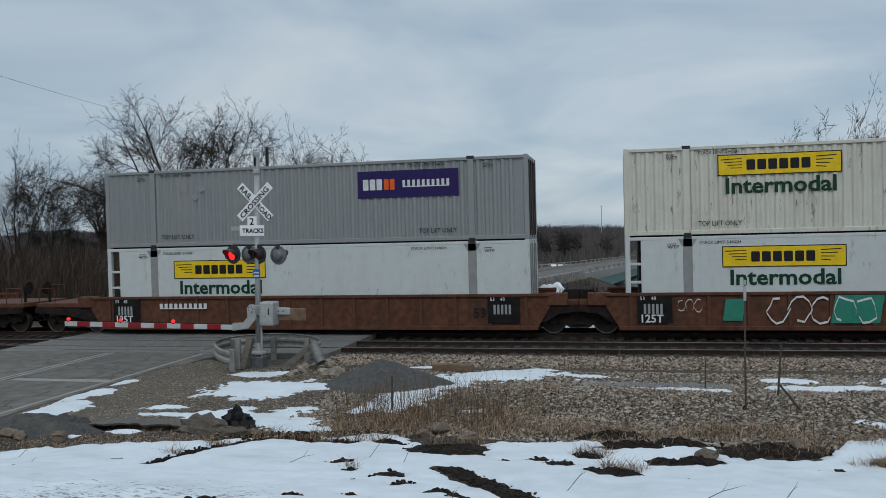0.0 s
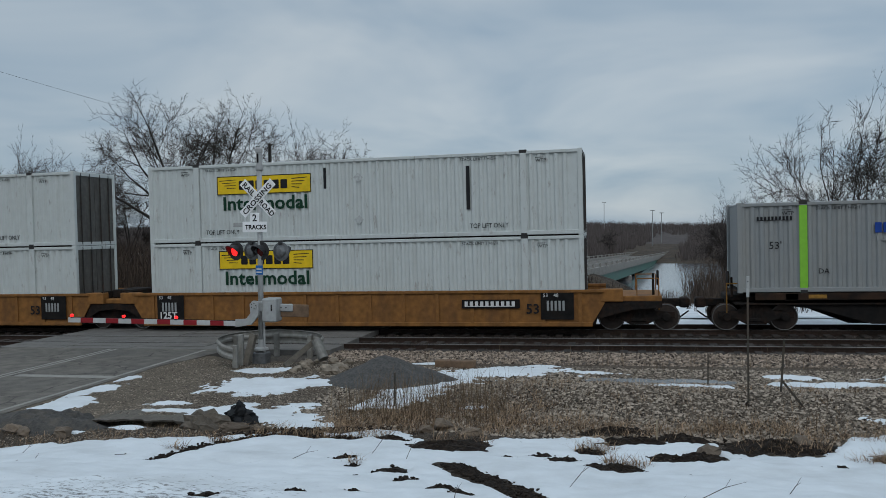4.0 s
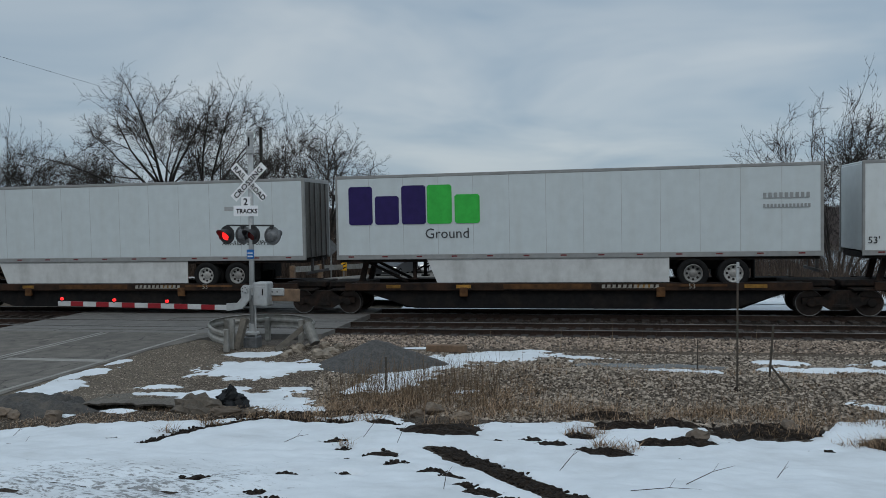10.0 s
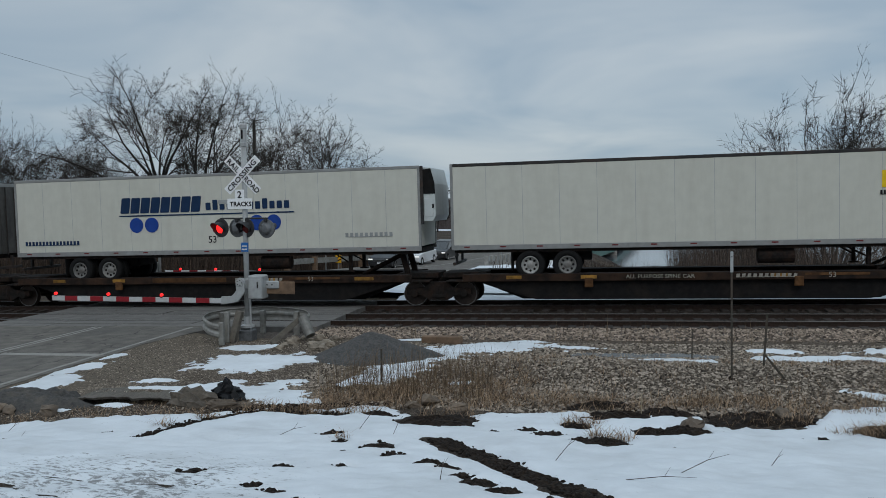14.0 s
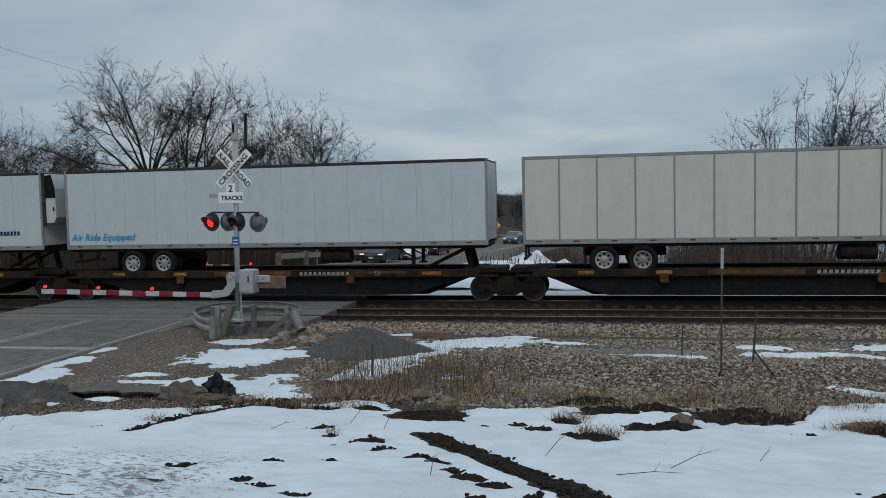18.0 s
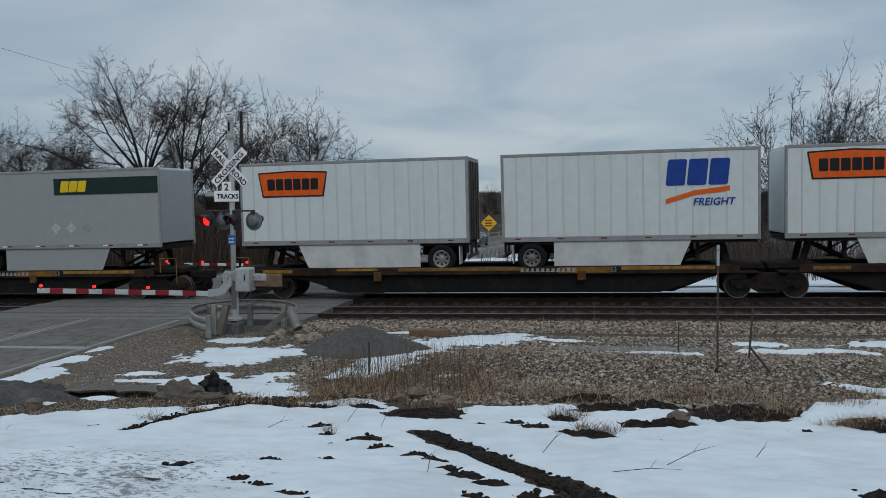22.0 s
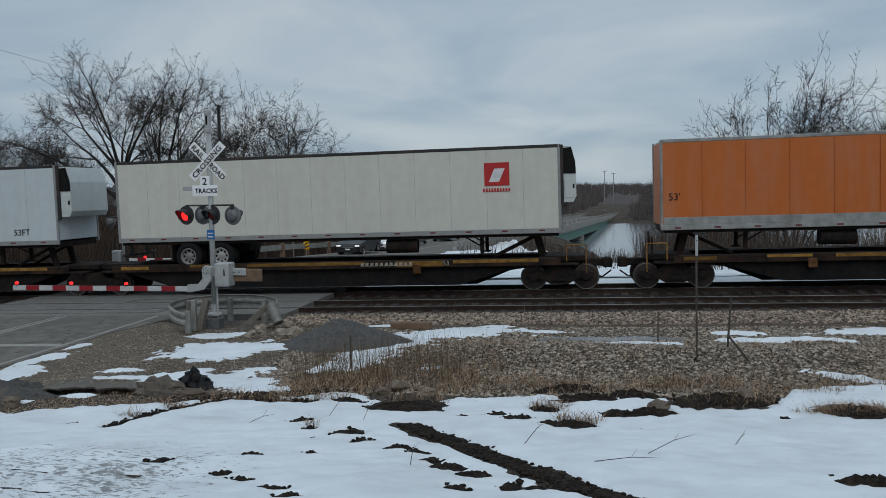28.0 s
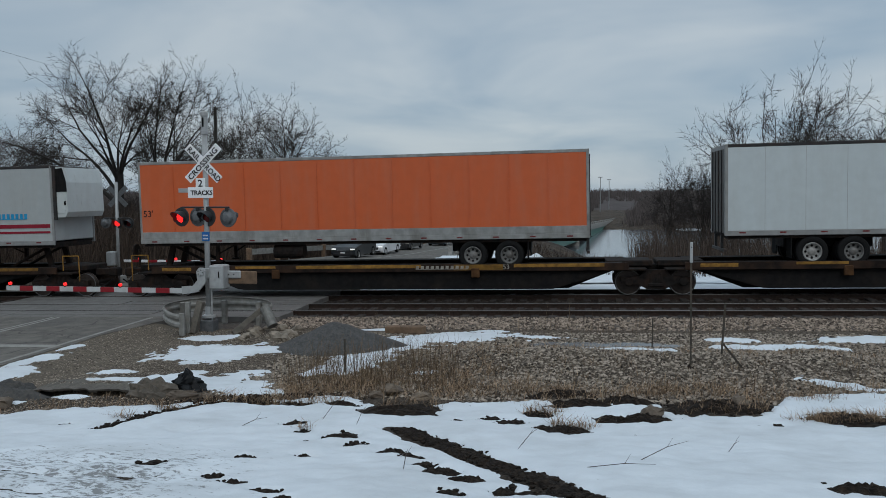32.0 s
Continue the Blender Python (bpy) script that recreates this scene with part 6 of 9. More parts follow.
def well_wagon(s, xl, xr, left_end, right_end, material, ribbed, top, words=(), group="well wagons"):
    """One unit of a stack wagon. s: where its container starts; it reaches from -xl to BOX + xr; ends: True where it couples to another wagon."""
    ob = ride(thing("well_wagon", pose(0, 0, 0), words[0], "railway wagon", group), s)
    x0, x1 = -0.35, BOX + 0.35
    for side in (-1, 1):
        y = side * 1.5
        g = Geo().prism([(x0 - 0.3, top), (x0 - 0.3, 0.95), (x0 + 0.15, 0.2), (x1 - 0.15, 0.2), (x1 + 0.3, 0.95), (x1 + 0.3, top)], "y", y - side * 0.05, y - side * 0.09)
        part("side_sheet", g, material, ob)
        part("top_chord", Geo().box((x0 - 0.3, y + side * 0.02, top - 0.1), (x1 + 0.3, y - side * 0.12, top), 0.015), material, ob)
        part("bottom_sill", Geo().box((x0 + 0.1, y + side * 0.01, 0.18), (x1 - 0.1, y - side * 0.12, 0.32), 0.015), material, ob)
        if ribbed:
            rib = shared(("rib", material.name, top, side), lambda: Geo().prism([(-0.06, 0.3), (0.06, 0.3), (0.06, top - 0.1), (-0.06, top - 0.1)], "y", side * 0.0, -side * 0.09).mesh("rib", material))
            for k in range(14):
                piece("rib", rib, ob, 0.15 + k * (BOX - 0.3) / 13, y, 0)
    part("floor", Geo().box((x0, -1.4, 0.22), (x1, 1.4, 0.33), 0.01), m_dark_steel, ob)
    end_paint = material if ribbed else m_dark_steel
    for d, ext, end in ((-1, xl, left_end), (1, xr, right_end)):
        a = 0 if d < 0 else BOX
        e = a + d * ext
        part("end_wall", Geo().box((a + d * 0.15, -1.42, 0.4), (a + d * 0.22, 1.42, 1.2), 0.01), material, ob)
        part("end_platform", Geo().box((a + d * 0.3, -1.3, 1.0), (e, 1.3, 1.18), 0.02), end_paint, ob)
        part("end_sill", Geo().prism([(a + d * 0.35, 1.0), (e, 1.0), (e, 0.8), (a + d * (ext * 0.6), 0.72), (a + d * 0.5, 0.45), (a + d * 0.35, 0.45)], "y", -1.38, -1.3), m_dark_steel, ob)
        part("end_sill", Geo().prism([(a + d * 0.35, 1.0), (e, 1.0), (e, 0.8), (a + d * (ext * 0.6), 0.72), (a + d * 0.5, 0.45), (a + d * 0.35, 0.45)], "y", 1.3, 1.38), m_dark_steel, ob)
        part("side_block", Geo().box((a + d * 0.5, -1.46, 1.0), (a + d * 1.25, -1.1, 1.42), 0.02), end_paint, ob)
        if end:
            bogie(ob, a + d * 1.75)
            coupler(ob, e, d)
            part("brake_stand", Geo().box((e - d * 0.3, -0.9, 1.18), (e - d * 0.22, -0.82, 1.9), 0.01).cyl((e - d * 0.15, -0.85, 1.75), (e - d * 0.08, -0.85, 1.75), 0.25, 14), m_dark_steel, ob)
            for yy in (-1.25, 1.25):
                part("handrail", Geo().path([(e - d * 0.1, yy, 0.7), (e - d * 0.1, yy, 1.75), (e - d * 0.8, yy, 1.75), (e - d * 0.8, yy, 1.1)], 0.02, 6), material, ob)
        else:
            part("centre_bracket", Geo().box((e - d * 0.45, -0.8, 1.18), (e, 0.8, 1.5), 0.03), m_dark_steel, ob)
            part("stub_wall", Geo().box((e - d * 0.55, -1.35, 1.18), (e - d * 0.5, 1.35, 1.46), 0.01), m_dark_steel, ob)
            if d > 0:
                bogie(ob, e)
        # capacity plate next to the end
        if ribbed:
            px = a + (0.35 if d < 0 else -1.45)
            panel(ob, px, 0.42, px + 1.1, 1.36, m_black, "data_plate", y=-1.512)
            write(ob, "53    48", 0.12, px + 0.08, -1.52, 1.18, m_ink_white)
            bars(ob, px + 0.2, 0.72, px + 0.85, 1.05, 5, m_ink_grey, y=-1.514, name="stencil", fill=0.5)
            if d < 0:
                write(ob, "125T", 0.26, px + 0.06, -1.52, 0.45, m_ink_white, bold=0.008)
        if not ribbed:
            px = a + (0.45 if d < 0 else -0.95)
            panel(ob, px, 1.32, px + 0.5, 1.52, m_ink_yellow, "reflector", y=-1.512)
    if not ribbed:
        write(ob, "53", 0.42, 0.75, -1.515, 0.78, m_ink_black, bold=0.01)
        for x in (2.4, 5.6, 9.4, 13.4):
            panel(ob, x, 1.12, x + 0.5, 1.24, m_ink_yellow, "reflector", y=-1.512, t=-0.002 + 0.006)
    else:
        write(ob, "53", 0.34, 14.2, -1.515, 0.62, m_ink_black, bold=0.008)
    return ob


WELL = "rust-brown ribbed well wagon carrying stacked containers"
TAN = "ochre yellow ribbed well wagon carrying stacked containers"
RED = "red-brown smooth-sided well wagon carrying stacked containers"
w = well_wagon(-42.2, 1.65, 3.2, False, True, m_well_brown, True, 1.41, ("empty rust-brown ribbed well wagon",))
u = well_wagon(-19.05, 3.2, 1.6, True, False, m_well_brown, True, 1.41, (WELL,))
bars(u, 2.3, 0.95, 4.3, 1.15, 10, m_ink_white, y=-1.512, name="stencil", fill=0.6)
u = well_wagon(0.26, 1.55, 1.75, False, False, m_well_brown, True, 1.41, (WELL + ", with painted scrawls",))


def scrawl(u, x, z, w, h, seed, m1, n=5, thick=0.07):
    """Loose looping strokes of spray paint, no letters."""
    rnd = random.Random(seed)
    for k in range(n):
        cx = x + w * (k + 0.5) / n
        pts = []
        a0 = rnd.uniform(0, 6)
        for i in range(9):
            a = a0 + i * 0.62
            pts.append((cx + w / n * 0.55 * math.cos(a) * rnd.uniform(0.7, 1.1), z + h * 0.5 + h * 0.48 * math.sin(a) * rnd.uniform(0.75, 1.05)))
        swoosh(u, pts, thick, m1, y=-1.512, name="paint_stroke")


m_spray_green = ink("green_spray", (0.03, 0.2, 0.14))
panel(u, 6.2, 0.42, 7.6, 1.3, m_spray_green, "paint_patch", lean=0.15, y=-1.508)
panel(u, 3.0, 0.5, 3.6, 1.2, m_spray_green, "paint_patch", lean=0.1, y=-1.508)
scrawl(u, 4.35, 0.35, 3.2, 0.9, 3, m_ink_white)
scrawl(u, 1.6, 0.75, 0.8, 0.45, 8, m_ink_white, 3, 0.03)
u = well_wagon(19.89, 1.75, 3.3, False, True, m_well_brown, True, 1.41, (WELL + ", with small painted scrawls",))
for k in range(7):
    scrawl(u, 2.3 + k * 1.5, 0.34, 0.95, 0.3, 20 + k, m_ink_white, 5, 0.035)
scrawl(u, 1.0, 0.5, 0.9, 0.6, 40, m_ink_white, 4, 0.03)
u = well_wagon(42.98, 3.3, 1.65, True, False, m_well_tan, True, 1.41, (TAN,)); panel(u, 2.3, 0.95, 3.7, 1.2, m_black, "number_plate", y=-1.512); bars(u, 2.4, 0.99, 3.6, 1.15, 9, m_ink_white, y=-1.518, name="stencil", fill=0.6)
u = well_wagon(62.39, 1.6, 1.65, False, False, m_well_tan, True, 1.41, (TAN,)); bars(u, 8.2, 0.4, 10.3, 1.05, 3, m_ink_maroon, y=-1.512, name="stencil", fill=0.7)
u = well_wagon(81.78, 1.6, 2.5, False, True, m_well_tan, True, 1.41, (TAN,)); panel(u, 12.0, 0.8, 14.0, 1.1, m_black, "number_plate", y=-1.512); bars(u, 12.1, 0.86, 13.9, 1.04, 10, m_ink_white, y=-1.518, name="stencil", fill=0.6)
u = well_wagon(163.15, 2.9, 1.65, True, False, m_well_red, False, 1.7, (RED,)); panel(u, 2.9, 0.75, 6.1, 1.05, m_black, "number_plate", y=-1.512); bars(u, 3.0, 0.8, 6.0, 1.01, 10, m_ink_white, 0.15, y=-1.518, name="stencil", fill=0.6); panel(u, 10.1, 0.32, 12.6, 1.25, mat("overpainted_green", (0.055, 0.06, 0.03), vary=0.3, dirt=RUST, dirt_amount=0.5), "paint_patch", y=-1.508, lean=0.2)
u = well_wagon(182.62, 1.6, 1.6, False, False, m_well_red, False, 1.7, (RED,)); panel(u, 6.4, 0.72, 9.1, 1.35, m_black, "logo_plate", y=-1.512); bars(u, 6.6, 0.8, 8.9, 1.28, 3, m_ink_grey, 0.1, y=-1.518, fill=0.8); panel(u, 10.2, 0.6, 13.4, 1.5, mat("overpainted_olive", (0.1, 0.075, 0.03), vary=0.3), "paint_patch", y=-1.508)
u = well_wagon(201.93, 1.6, 2.6, False, True, m_well_red, False, 1.7, (RED + ", with black spray paint",)); scrawl(u, 6.6, 0.6, 3.2, 0.95, 11, m_ink_black, 5, 0.16); bars(u, 12.0, 0.68, 12.8, 0.95, 3, m_ink_grey, y=-1.512, name="stencil")


def spine_wagon(b0, b1, left_end, right_end, stands, label, text="", flat=False, group="spine wagons"):
    """One unit of a spine wagon from b0 to b1 along the train. stands: places of the kingpin hitches with the side to which they brace."""
    ob = ride(thing("spine_wagon", pose(0, 0, 0), label, "railway wagon", group), b0)
    L = b1 - b0
    dz = 0.0 if flat else 0.11
    t0, t1 = (0.95 if left_end else 0.0), (L - 0.95 if right_end else L)       # bogie centres
    o = [(0.15, 0.98), (0.15, 0.8), (t0 + 1.35, 0.8), (t0 + 2.9, 0.19), (t1 - 2.9, 0.19), (t1 - 1.35, 0.8), (L - 0.15, 0.8), (L - 0.15, 0.98)]
    part("centre_sill", Geo().prism(o, "y", -0.45, 0.45), m_black, ob)
    o2 = [(1.2, 0.92), (t0 + 1.9, 0.7), (t0 + 3.4, 0.25), (t1 - 3.4, 0.25), (t1 - 1.9, 0.7), (L - 1.2, 0.92)]
    for y in (-1.18, 1.13):
        part("side_girder", Geo().prism(o2, "y", y, y + 0.05), m_black, ob)
    part("deck", Geo().box((0.3, -1.28, 0.86), (L - 0.3, 1.28, 0.92), 0.01), m_dark_steel, ob)
    for side in (-1, 1):
        y = side * 1.36
        part("edge_beam", Geo().box((0.9, y, 0.88 if not flat else 1.02), (L - 0.9, y - side * 0.1, 1.13 if not flat else 1.24), 0.012), m_beam, ob)
        part("deck_lip", Geo().box((1.1, y - side * 0.1, 1.09 if not flat else 1.2), (L - 1.1, y - side * 0.55, 1.125 if not flat else 1.235), 0.01), m_dark_steel, ob)
        old = b0 < 487
        strips = ((0.14, 0.17, 1.07, 1.19, 0), (0.285, 0.315, 1.07, 1.19, 0), (0.38, 0.55, 1.05, 1.22, 1), (0.63, 0.66, 1.07, 1.19, 0), (0.69, 0.8, 1.12, 1.2, 1), (0.83, 0.87, 1.07, 1.19, 0)) if old else (
            (0.07, 0.13, 1.08, 1.2, 0), (0.22, 0.3, 1.14, 1.23, 0), (0.34, 0.58, 1.12, 1.236, 0), (0.64, 0.73, 1.03, 1.225, 0), (0.75, 0.91, 1.12, 1.236, 0))
        for k, (a, b, za, zb_, brown) in enumerate(strips):
            if side < 0 and not (text and k == 2):
                part("yellow_panel", Geo().box((a * L, y - 0.006, za - dz), (b * L, y + 0.02, zb_ - dz), 0.006), m_deck_brown if brown else m_deck_yellow, ob, "rusty brown edge panel" if brown else "worn yellow edge panel")
    part("end_casting", Geo().box((0.08, -0.7, 0.95), (1.6, 0.7, 1.15), 0.03), m_dark_steel, ob)
    part("end_casting", Geo().box((L - 1.6, -0.7, 0.95), (L - 0.08, 0.7, 1.15), 0.03), m_dark_steel, ob)
    for a in (0.3, 0.68):
        part("cross_bearer", Geo().box((a * L - 0.1, -1.35, 0.7), (a * L + 0.1, 1.35, 1.0), 0.02), m_dark_steel, ob)
        part("pull_bracket", Geo().box((a * L - 0.14, -1.4, 0.78 - dz), (a * L + 0.14, -1.3, 1.1 - dz), 0.02), m_deck_brown, ob)
    for x, d in stands:
        x -= b0
        g = Geo()
        for y in (-0.55, 0.55):
            g.prism([(x - 0.1, 1.93), (x + 0.1, 1.93), (x + d * 0.22 + 0.1, 1.1), (x + d * 0.22 - 0.1, 1.1)], "y", y - 0.06, y + 0.06)
        g.box((x - 0.35, -0.6, 1.86), (x + 0.35, 0.6, 1.96), 0.02)
        part("hitch_stand", g, m_dark_steel, ob, "dark steel trailer hitch stand")
        for y in (-0.5, 0.5):
            part("hitch_strut", Geo().cyl((x, y, 1.85), (x - d * 1.5, y, 1.12), 0.055, 8), m_dark_steel, ob)
    if flat:
        for x in (2.0, L - 2.0):
            part("container_pedestal", Geo().box((x - 0.2, -1.36, 1.0), (x + 0.2, 1.36, 1.24), 0.02), m_dark_steel, ob)
    if text:
        write(ob, text, 0.13, 0.37 * L, -1.368, 1.07 - dz, m_deck_yellow if "TWIN" in text else m_stencil, width=1.1)
    bars(ob, 0.57 * L, 1.07 - dz, 0.57 * L + 1.9, 1.19 - dz, 11, m_stencil, 0.15, y=-1.366, name="stencil", fill=0.6)
    write(ob, "53", 0.17, 0.73 * L, -1.372, 1.06 - dz, m_stencil)
    if left_end:
        bogie(ob, t0); coupler(ob, 0.1, -1)
        part("brake_wheel", Geo().box((0.2, -1.0, 1.1), (0.27, -0.93, 1.75), 0.01).cyl((0.1, -0.96, 1.7), (0.15, -0.96, 1.7), 0.25, 14), m_dark_steel, ob)
        part("handrail", Geo().path([(0.05, -1.2, 0.6), (0.05, -1.2, 1.55), (0.7, -1.2, 1.55), (0.7, -1.2, 1.0)], 0.02, 6), m_deck_yellow, ob)
    bogie(ob, t1)
    if right_end:
        coupler(ob, L - 0.1, 1)
        part("handrail", Geo().path([(L - 0.05, -1.2, 0.6), (L - 0.05, -1.2, 1.55), (L - 0.7, -1.2, 1.55), (L - 0.7, -1.2, 1.0)], 0.02, 6), m_deck_yellow, ob)
    return ob


SPINE = "dark low spine wagon with worn yellow edge panels under a trailer"
spine_wagon(102.4, 120.15, True, False, (), "dark flat wagon with yellow edges under a grey container", flat=True)
spine_wagon(120.15, 139.75, False, False, (), "dark flat wagon with yellow edges under a grey container", flat=True)
spine_wagon(139.75, 159.0, False, True, (), "dark flat wagon with yellow edges under a grey container", flat=True)


def rake(loads, last, texts=()):
    """Units for a row of trailers (left end, nose), coupled only at the row's two ends."""
    ends = [loads[0][0] - 0.5]
    for (a, _, la), (b, _, _) in zip(loads[:-1], loads[1:]):
        ends.append((a + la + b) / 2)
    ends.append(last)
    for k, (s, nose, ln) in enumerate(loads):
        st = s + 0.9 if nose < 0 else s + ln - 0.9
        stands = [(st, nose)] if ln == BOX else [(s + 0.9, -1), (s + ln - 0.9, 1)]
        spine_wagon(ends[k], ends[k + 1], k == 0, k == len(loads) - 1, stands, SPINE, texts[k] if k < len(texts) else "")


A_P, T_P = "ALL PURPOSE SPINE CAR", "TWIN 28 - ALL PURPOSE SPINE CAR"
rake([(223.35, -1, BOX), (240.68, -1, BOX), (257.94, -1, BOX), (275.18, -1, BOX), (293.06, 1, BOX)], 309.75)
rake([(312.12, -1, BOX), (330.04, 1, BOX), (347.26, 1, BOX), (364.61, 1, BOX), (381.75, 1, BOX)], 398.8, ("", "", A_P))
rake([(400.99, -1, BOX), (418.82, 1, BOX), (435.99, 1, BOX), (453.32, 1, BOX), (470.7, 1, BOX)], 487.4)
TWIN = 2 * PUP + 0.9
rake([(489.78, -1, TWIN), (508.43, -1, TWIN), (527.04, -1, TWIN)], 545.1, ("", T_P, ""))
rake([(547.73, -1, TWIN), (566.27, -1, TWIN), (584.93, -1, TWIN)], 603.1, ("", T_P, ""))
spine_wagon(605.1, 623.6, True, False, [(606.55, -1)], SPINE)
spine_wagon(623.6, 642.85, False, False, [(625.4, -1), (641.5, 1)], "dark spine wagon with yellow edges and an empty raised hitch", T_P)
spine_wagon(642.85, 662.3, False, True, [(644.7 + BOX - 0.9, 1)], SPINE)
rake([(664.6, 1, BOX), (684.43, 1, BOX), (703.0, 1, BOX)], 720.0)
rake([(722.38, -1, BOX), (739.85, -1, BOX), (757.28, -1, BOX), (774.72, -1, BOX), (792.82, 1, BOX)], 809.9, ("", "", A_P))
rake([(812.43, -1, BOX), (832.9, 1, BOX)], 850.5, ("", A_P))


# ---- the level crossing ----
m_wood = mat("weathered_brown_timber", (0.16, 0.1, 0.06), rough=0.85, vary=0.35, scale=6, dirt=(0.06, 0.045, 0.035), dirt_amount=0.5, bump=0.4)
m_grey_metal = mat("pale_grey_painted_metal", (0.36, 0.37, 0.37), rough=0.5, metal=0.2, vary=0.12, scale=8, dirt=(0.18, 0.16, 0.13), dirt_amount=0.4, dirt_scale=3)
m_concrete = mat("old_concrete", (0.26, 0.25, 0.23), rough=0.9, vary=0.25, scale=8, dirt=(0.1, 0.09, 0.08), dirt_amount=0.5, bump=0.4)
m_rail_zinc = mat("weathered_guardrail_zinc", (0.27, 0.265, 0.245), rough=0.55, metal=0.35, vary=0.25, scale=7, dirt=(0.12, 0.1, 0.075), dirt_amount=0.6, dirt_scale=2)
m_arm_red = ink("red_gate_stripe", (0.24, 0.016, 0.022))
m_arm_white = mat("worn_white_gate_sheeting", (0.46, 0.47, 0.47), rough=0.5, vary=0.1, dirt=(0.2, 0.18, 0.15), dirt_amount=0.4)
m_sign_blue = ink("blue_notice", (0.02, 0.12, 0.35))
m_lamp_black = mat("black_lamp_hood", (0.02, 0.02, 0.021), rough=0.6, vary=0.2)
m_lamp_back = mat("grey_lamp_back", (0.13, 0.135, 0.14), rough=0.5, metal=0.3, vary=0.3, scale=12)

SX, SY = -10.02, 21.0
SG = rz(SX) - 0.08                                   # ground at the signal
signal = thing("crossing_signal", pose(SX, SY, SG), "grey railway crossing signal with crossbuck, flashing lamps and gate motor", "crossing signal")
TOP = 2.25 - SG
part("mast", Geo().cyl((0, 0, 0.3), (0, 0, TOP - 0.55), 0.075, 16), m_grey_metal, signal, smooth=True)
part("bell_housing", Geo().ring((0, 0, TOP - 0.6), (0, 0, 1), [(0, 0.08), (0.03, 0.105), (0.12, 0.105), (0.14, 0.09), (0.5, 0.09), (0.53, 0.11), (0.62, 0.11), (0.66, 0.08)], 18), m_grey_metal, signal, "grey bell on top of the mast")
part("bell_slot", Geo().box((-0.025, -0.115, TOP - 0.38), (0.025, -0.08, TOP - 0.12), 0.01), m_black, signal)
part("foundation", Geo().box((-0.2, -0.2, -0.1), (0.2, 0.2, 0.24), 0.03), m_lamp_back, signal, "square base casting of the mast")
part("base_flange", Geo().ring((0, 0, 0.3), (0, 0, 1), [(0, 0.2), (0.05, 0.2), (0.09, 0.1), (0.3, 0.09)], 16), m_grey_metal, signal)
part("conduit", Geo().path([(0.12, -0.05, 0.2), (0.12, -0.05, 1.2)], 0.03, 8), m_grey_metal, signal)


def blade(word_, turn, y, split):
    b = part("crossbuck_blade", Geo().box((-0.66, y - 0.006, -0.12), (0.66, y + 0.006, 0.12), 0.004), m_sign_white, signal, "white crossbuck blade with black letters")
    b.matrix_basis = pose(0, -0.1, BZ, 0, turn, 0)
    for text, x, w in split:
        write(b, text, 0.155, x, y - 0.014, -0.078, m_ink_black, bold=0.004, width=w)
    return b


BZ = 0.87 - SG
blade("RAILROAD", 45, -0.012, (("RAIL", -0.6, 1.05), ("ROAD", 0.1, 0.95)))
blade("CROSSING", -45, -0.03, (("CROSSING", -0.6, 1.13),))
plate = part("track_count_plate", Geo().box((-0.14, -0.012, 0.0), (0.14, 0.0, 0.28), 0.004), m_sign_white, signal, "white plate with a black figure")
plate.matrix_basis = pose(-0.1, -0.11, 0.18 - SG)
write(plate, "2", 0.2, -0.07, -0.016, 0.045, m_ink_black, bold=0.005)
plate2 = part("tracks_plate", Geo().box((-0.37, -0.012, -0.15), (0.37, 0.0, 0.15), 0.004), m_sign_white, signal, "white plate with black letters")
plate2.matrix_basis = pose(-0.1, -0.12, 0.06 - SG)
write(plate2, "TRACKS", 0.13, -0.29, -0.016, -0.065, m_ink_black, bold=0.005, width=0.98)
part("side_plate", Geo().box((-0.85, 0.06, -0.06), (-0.4, 0.1, 0.06), 0.005), m_grey_metal, signal).matrix_basis = pose(0, 0, 0.12 - SG)
part("blue_notice", Geo().box((-0.02, -0.1, -1.29), (0.2, -0.085, -1.03), 0.004), m_sign_blue, signal, "small blue notice plate").matrix_basis = pose(-0.08, 0, -SG)
bars(signal, -0.07, -1.24 - SG, 0.09, -1.2 - SG, 6, m_ink_white, y=-0.102, name="notice_line"); bars(signal, -0.07, -1.15 - SG, 0.09, -1.11 - SG, 6, m_ink_white, y=-0.102, name="notice_line")
part("lamp_arm", Geo().cyl((-0.7, -0.04, -0.35 - SG), (0.7, -0.04, -0.35 - SG), 0.025, 8), m_lamp_black, signal)
for x in (-0.7, -0.25, 0.05, 0.62):
    part("arm_bracket", Geo().box((x - 0.04, -0.07, -0.45 - SG), (x + 0.04, -0.01, -0.33 - SG), 0.01), m_lamp_black, signal)


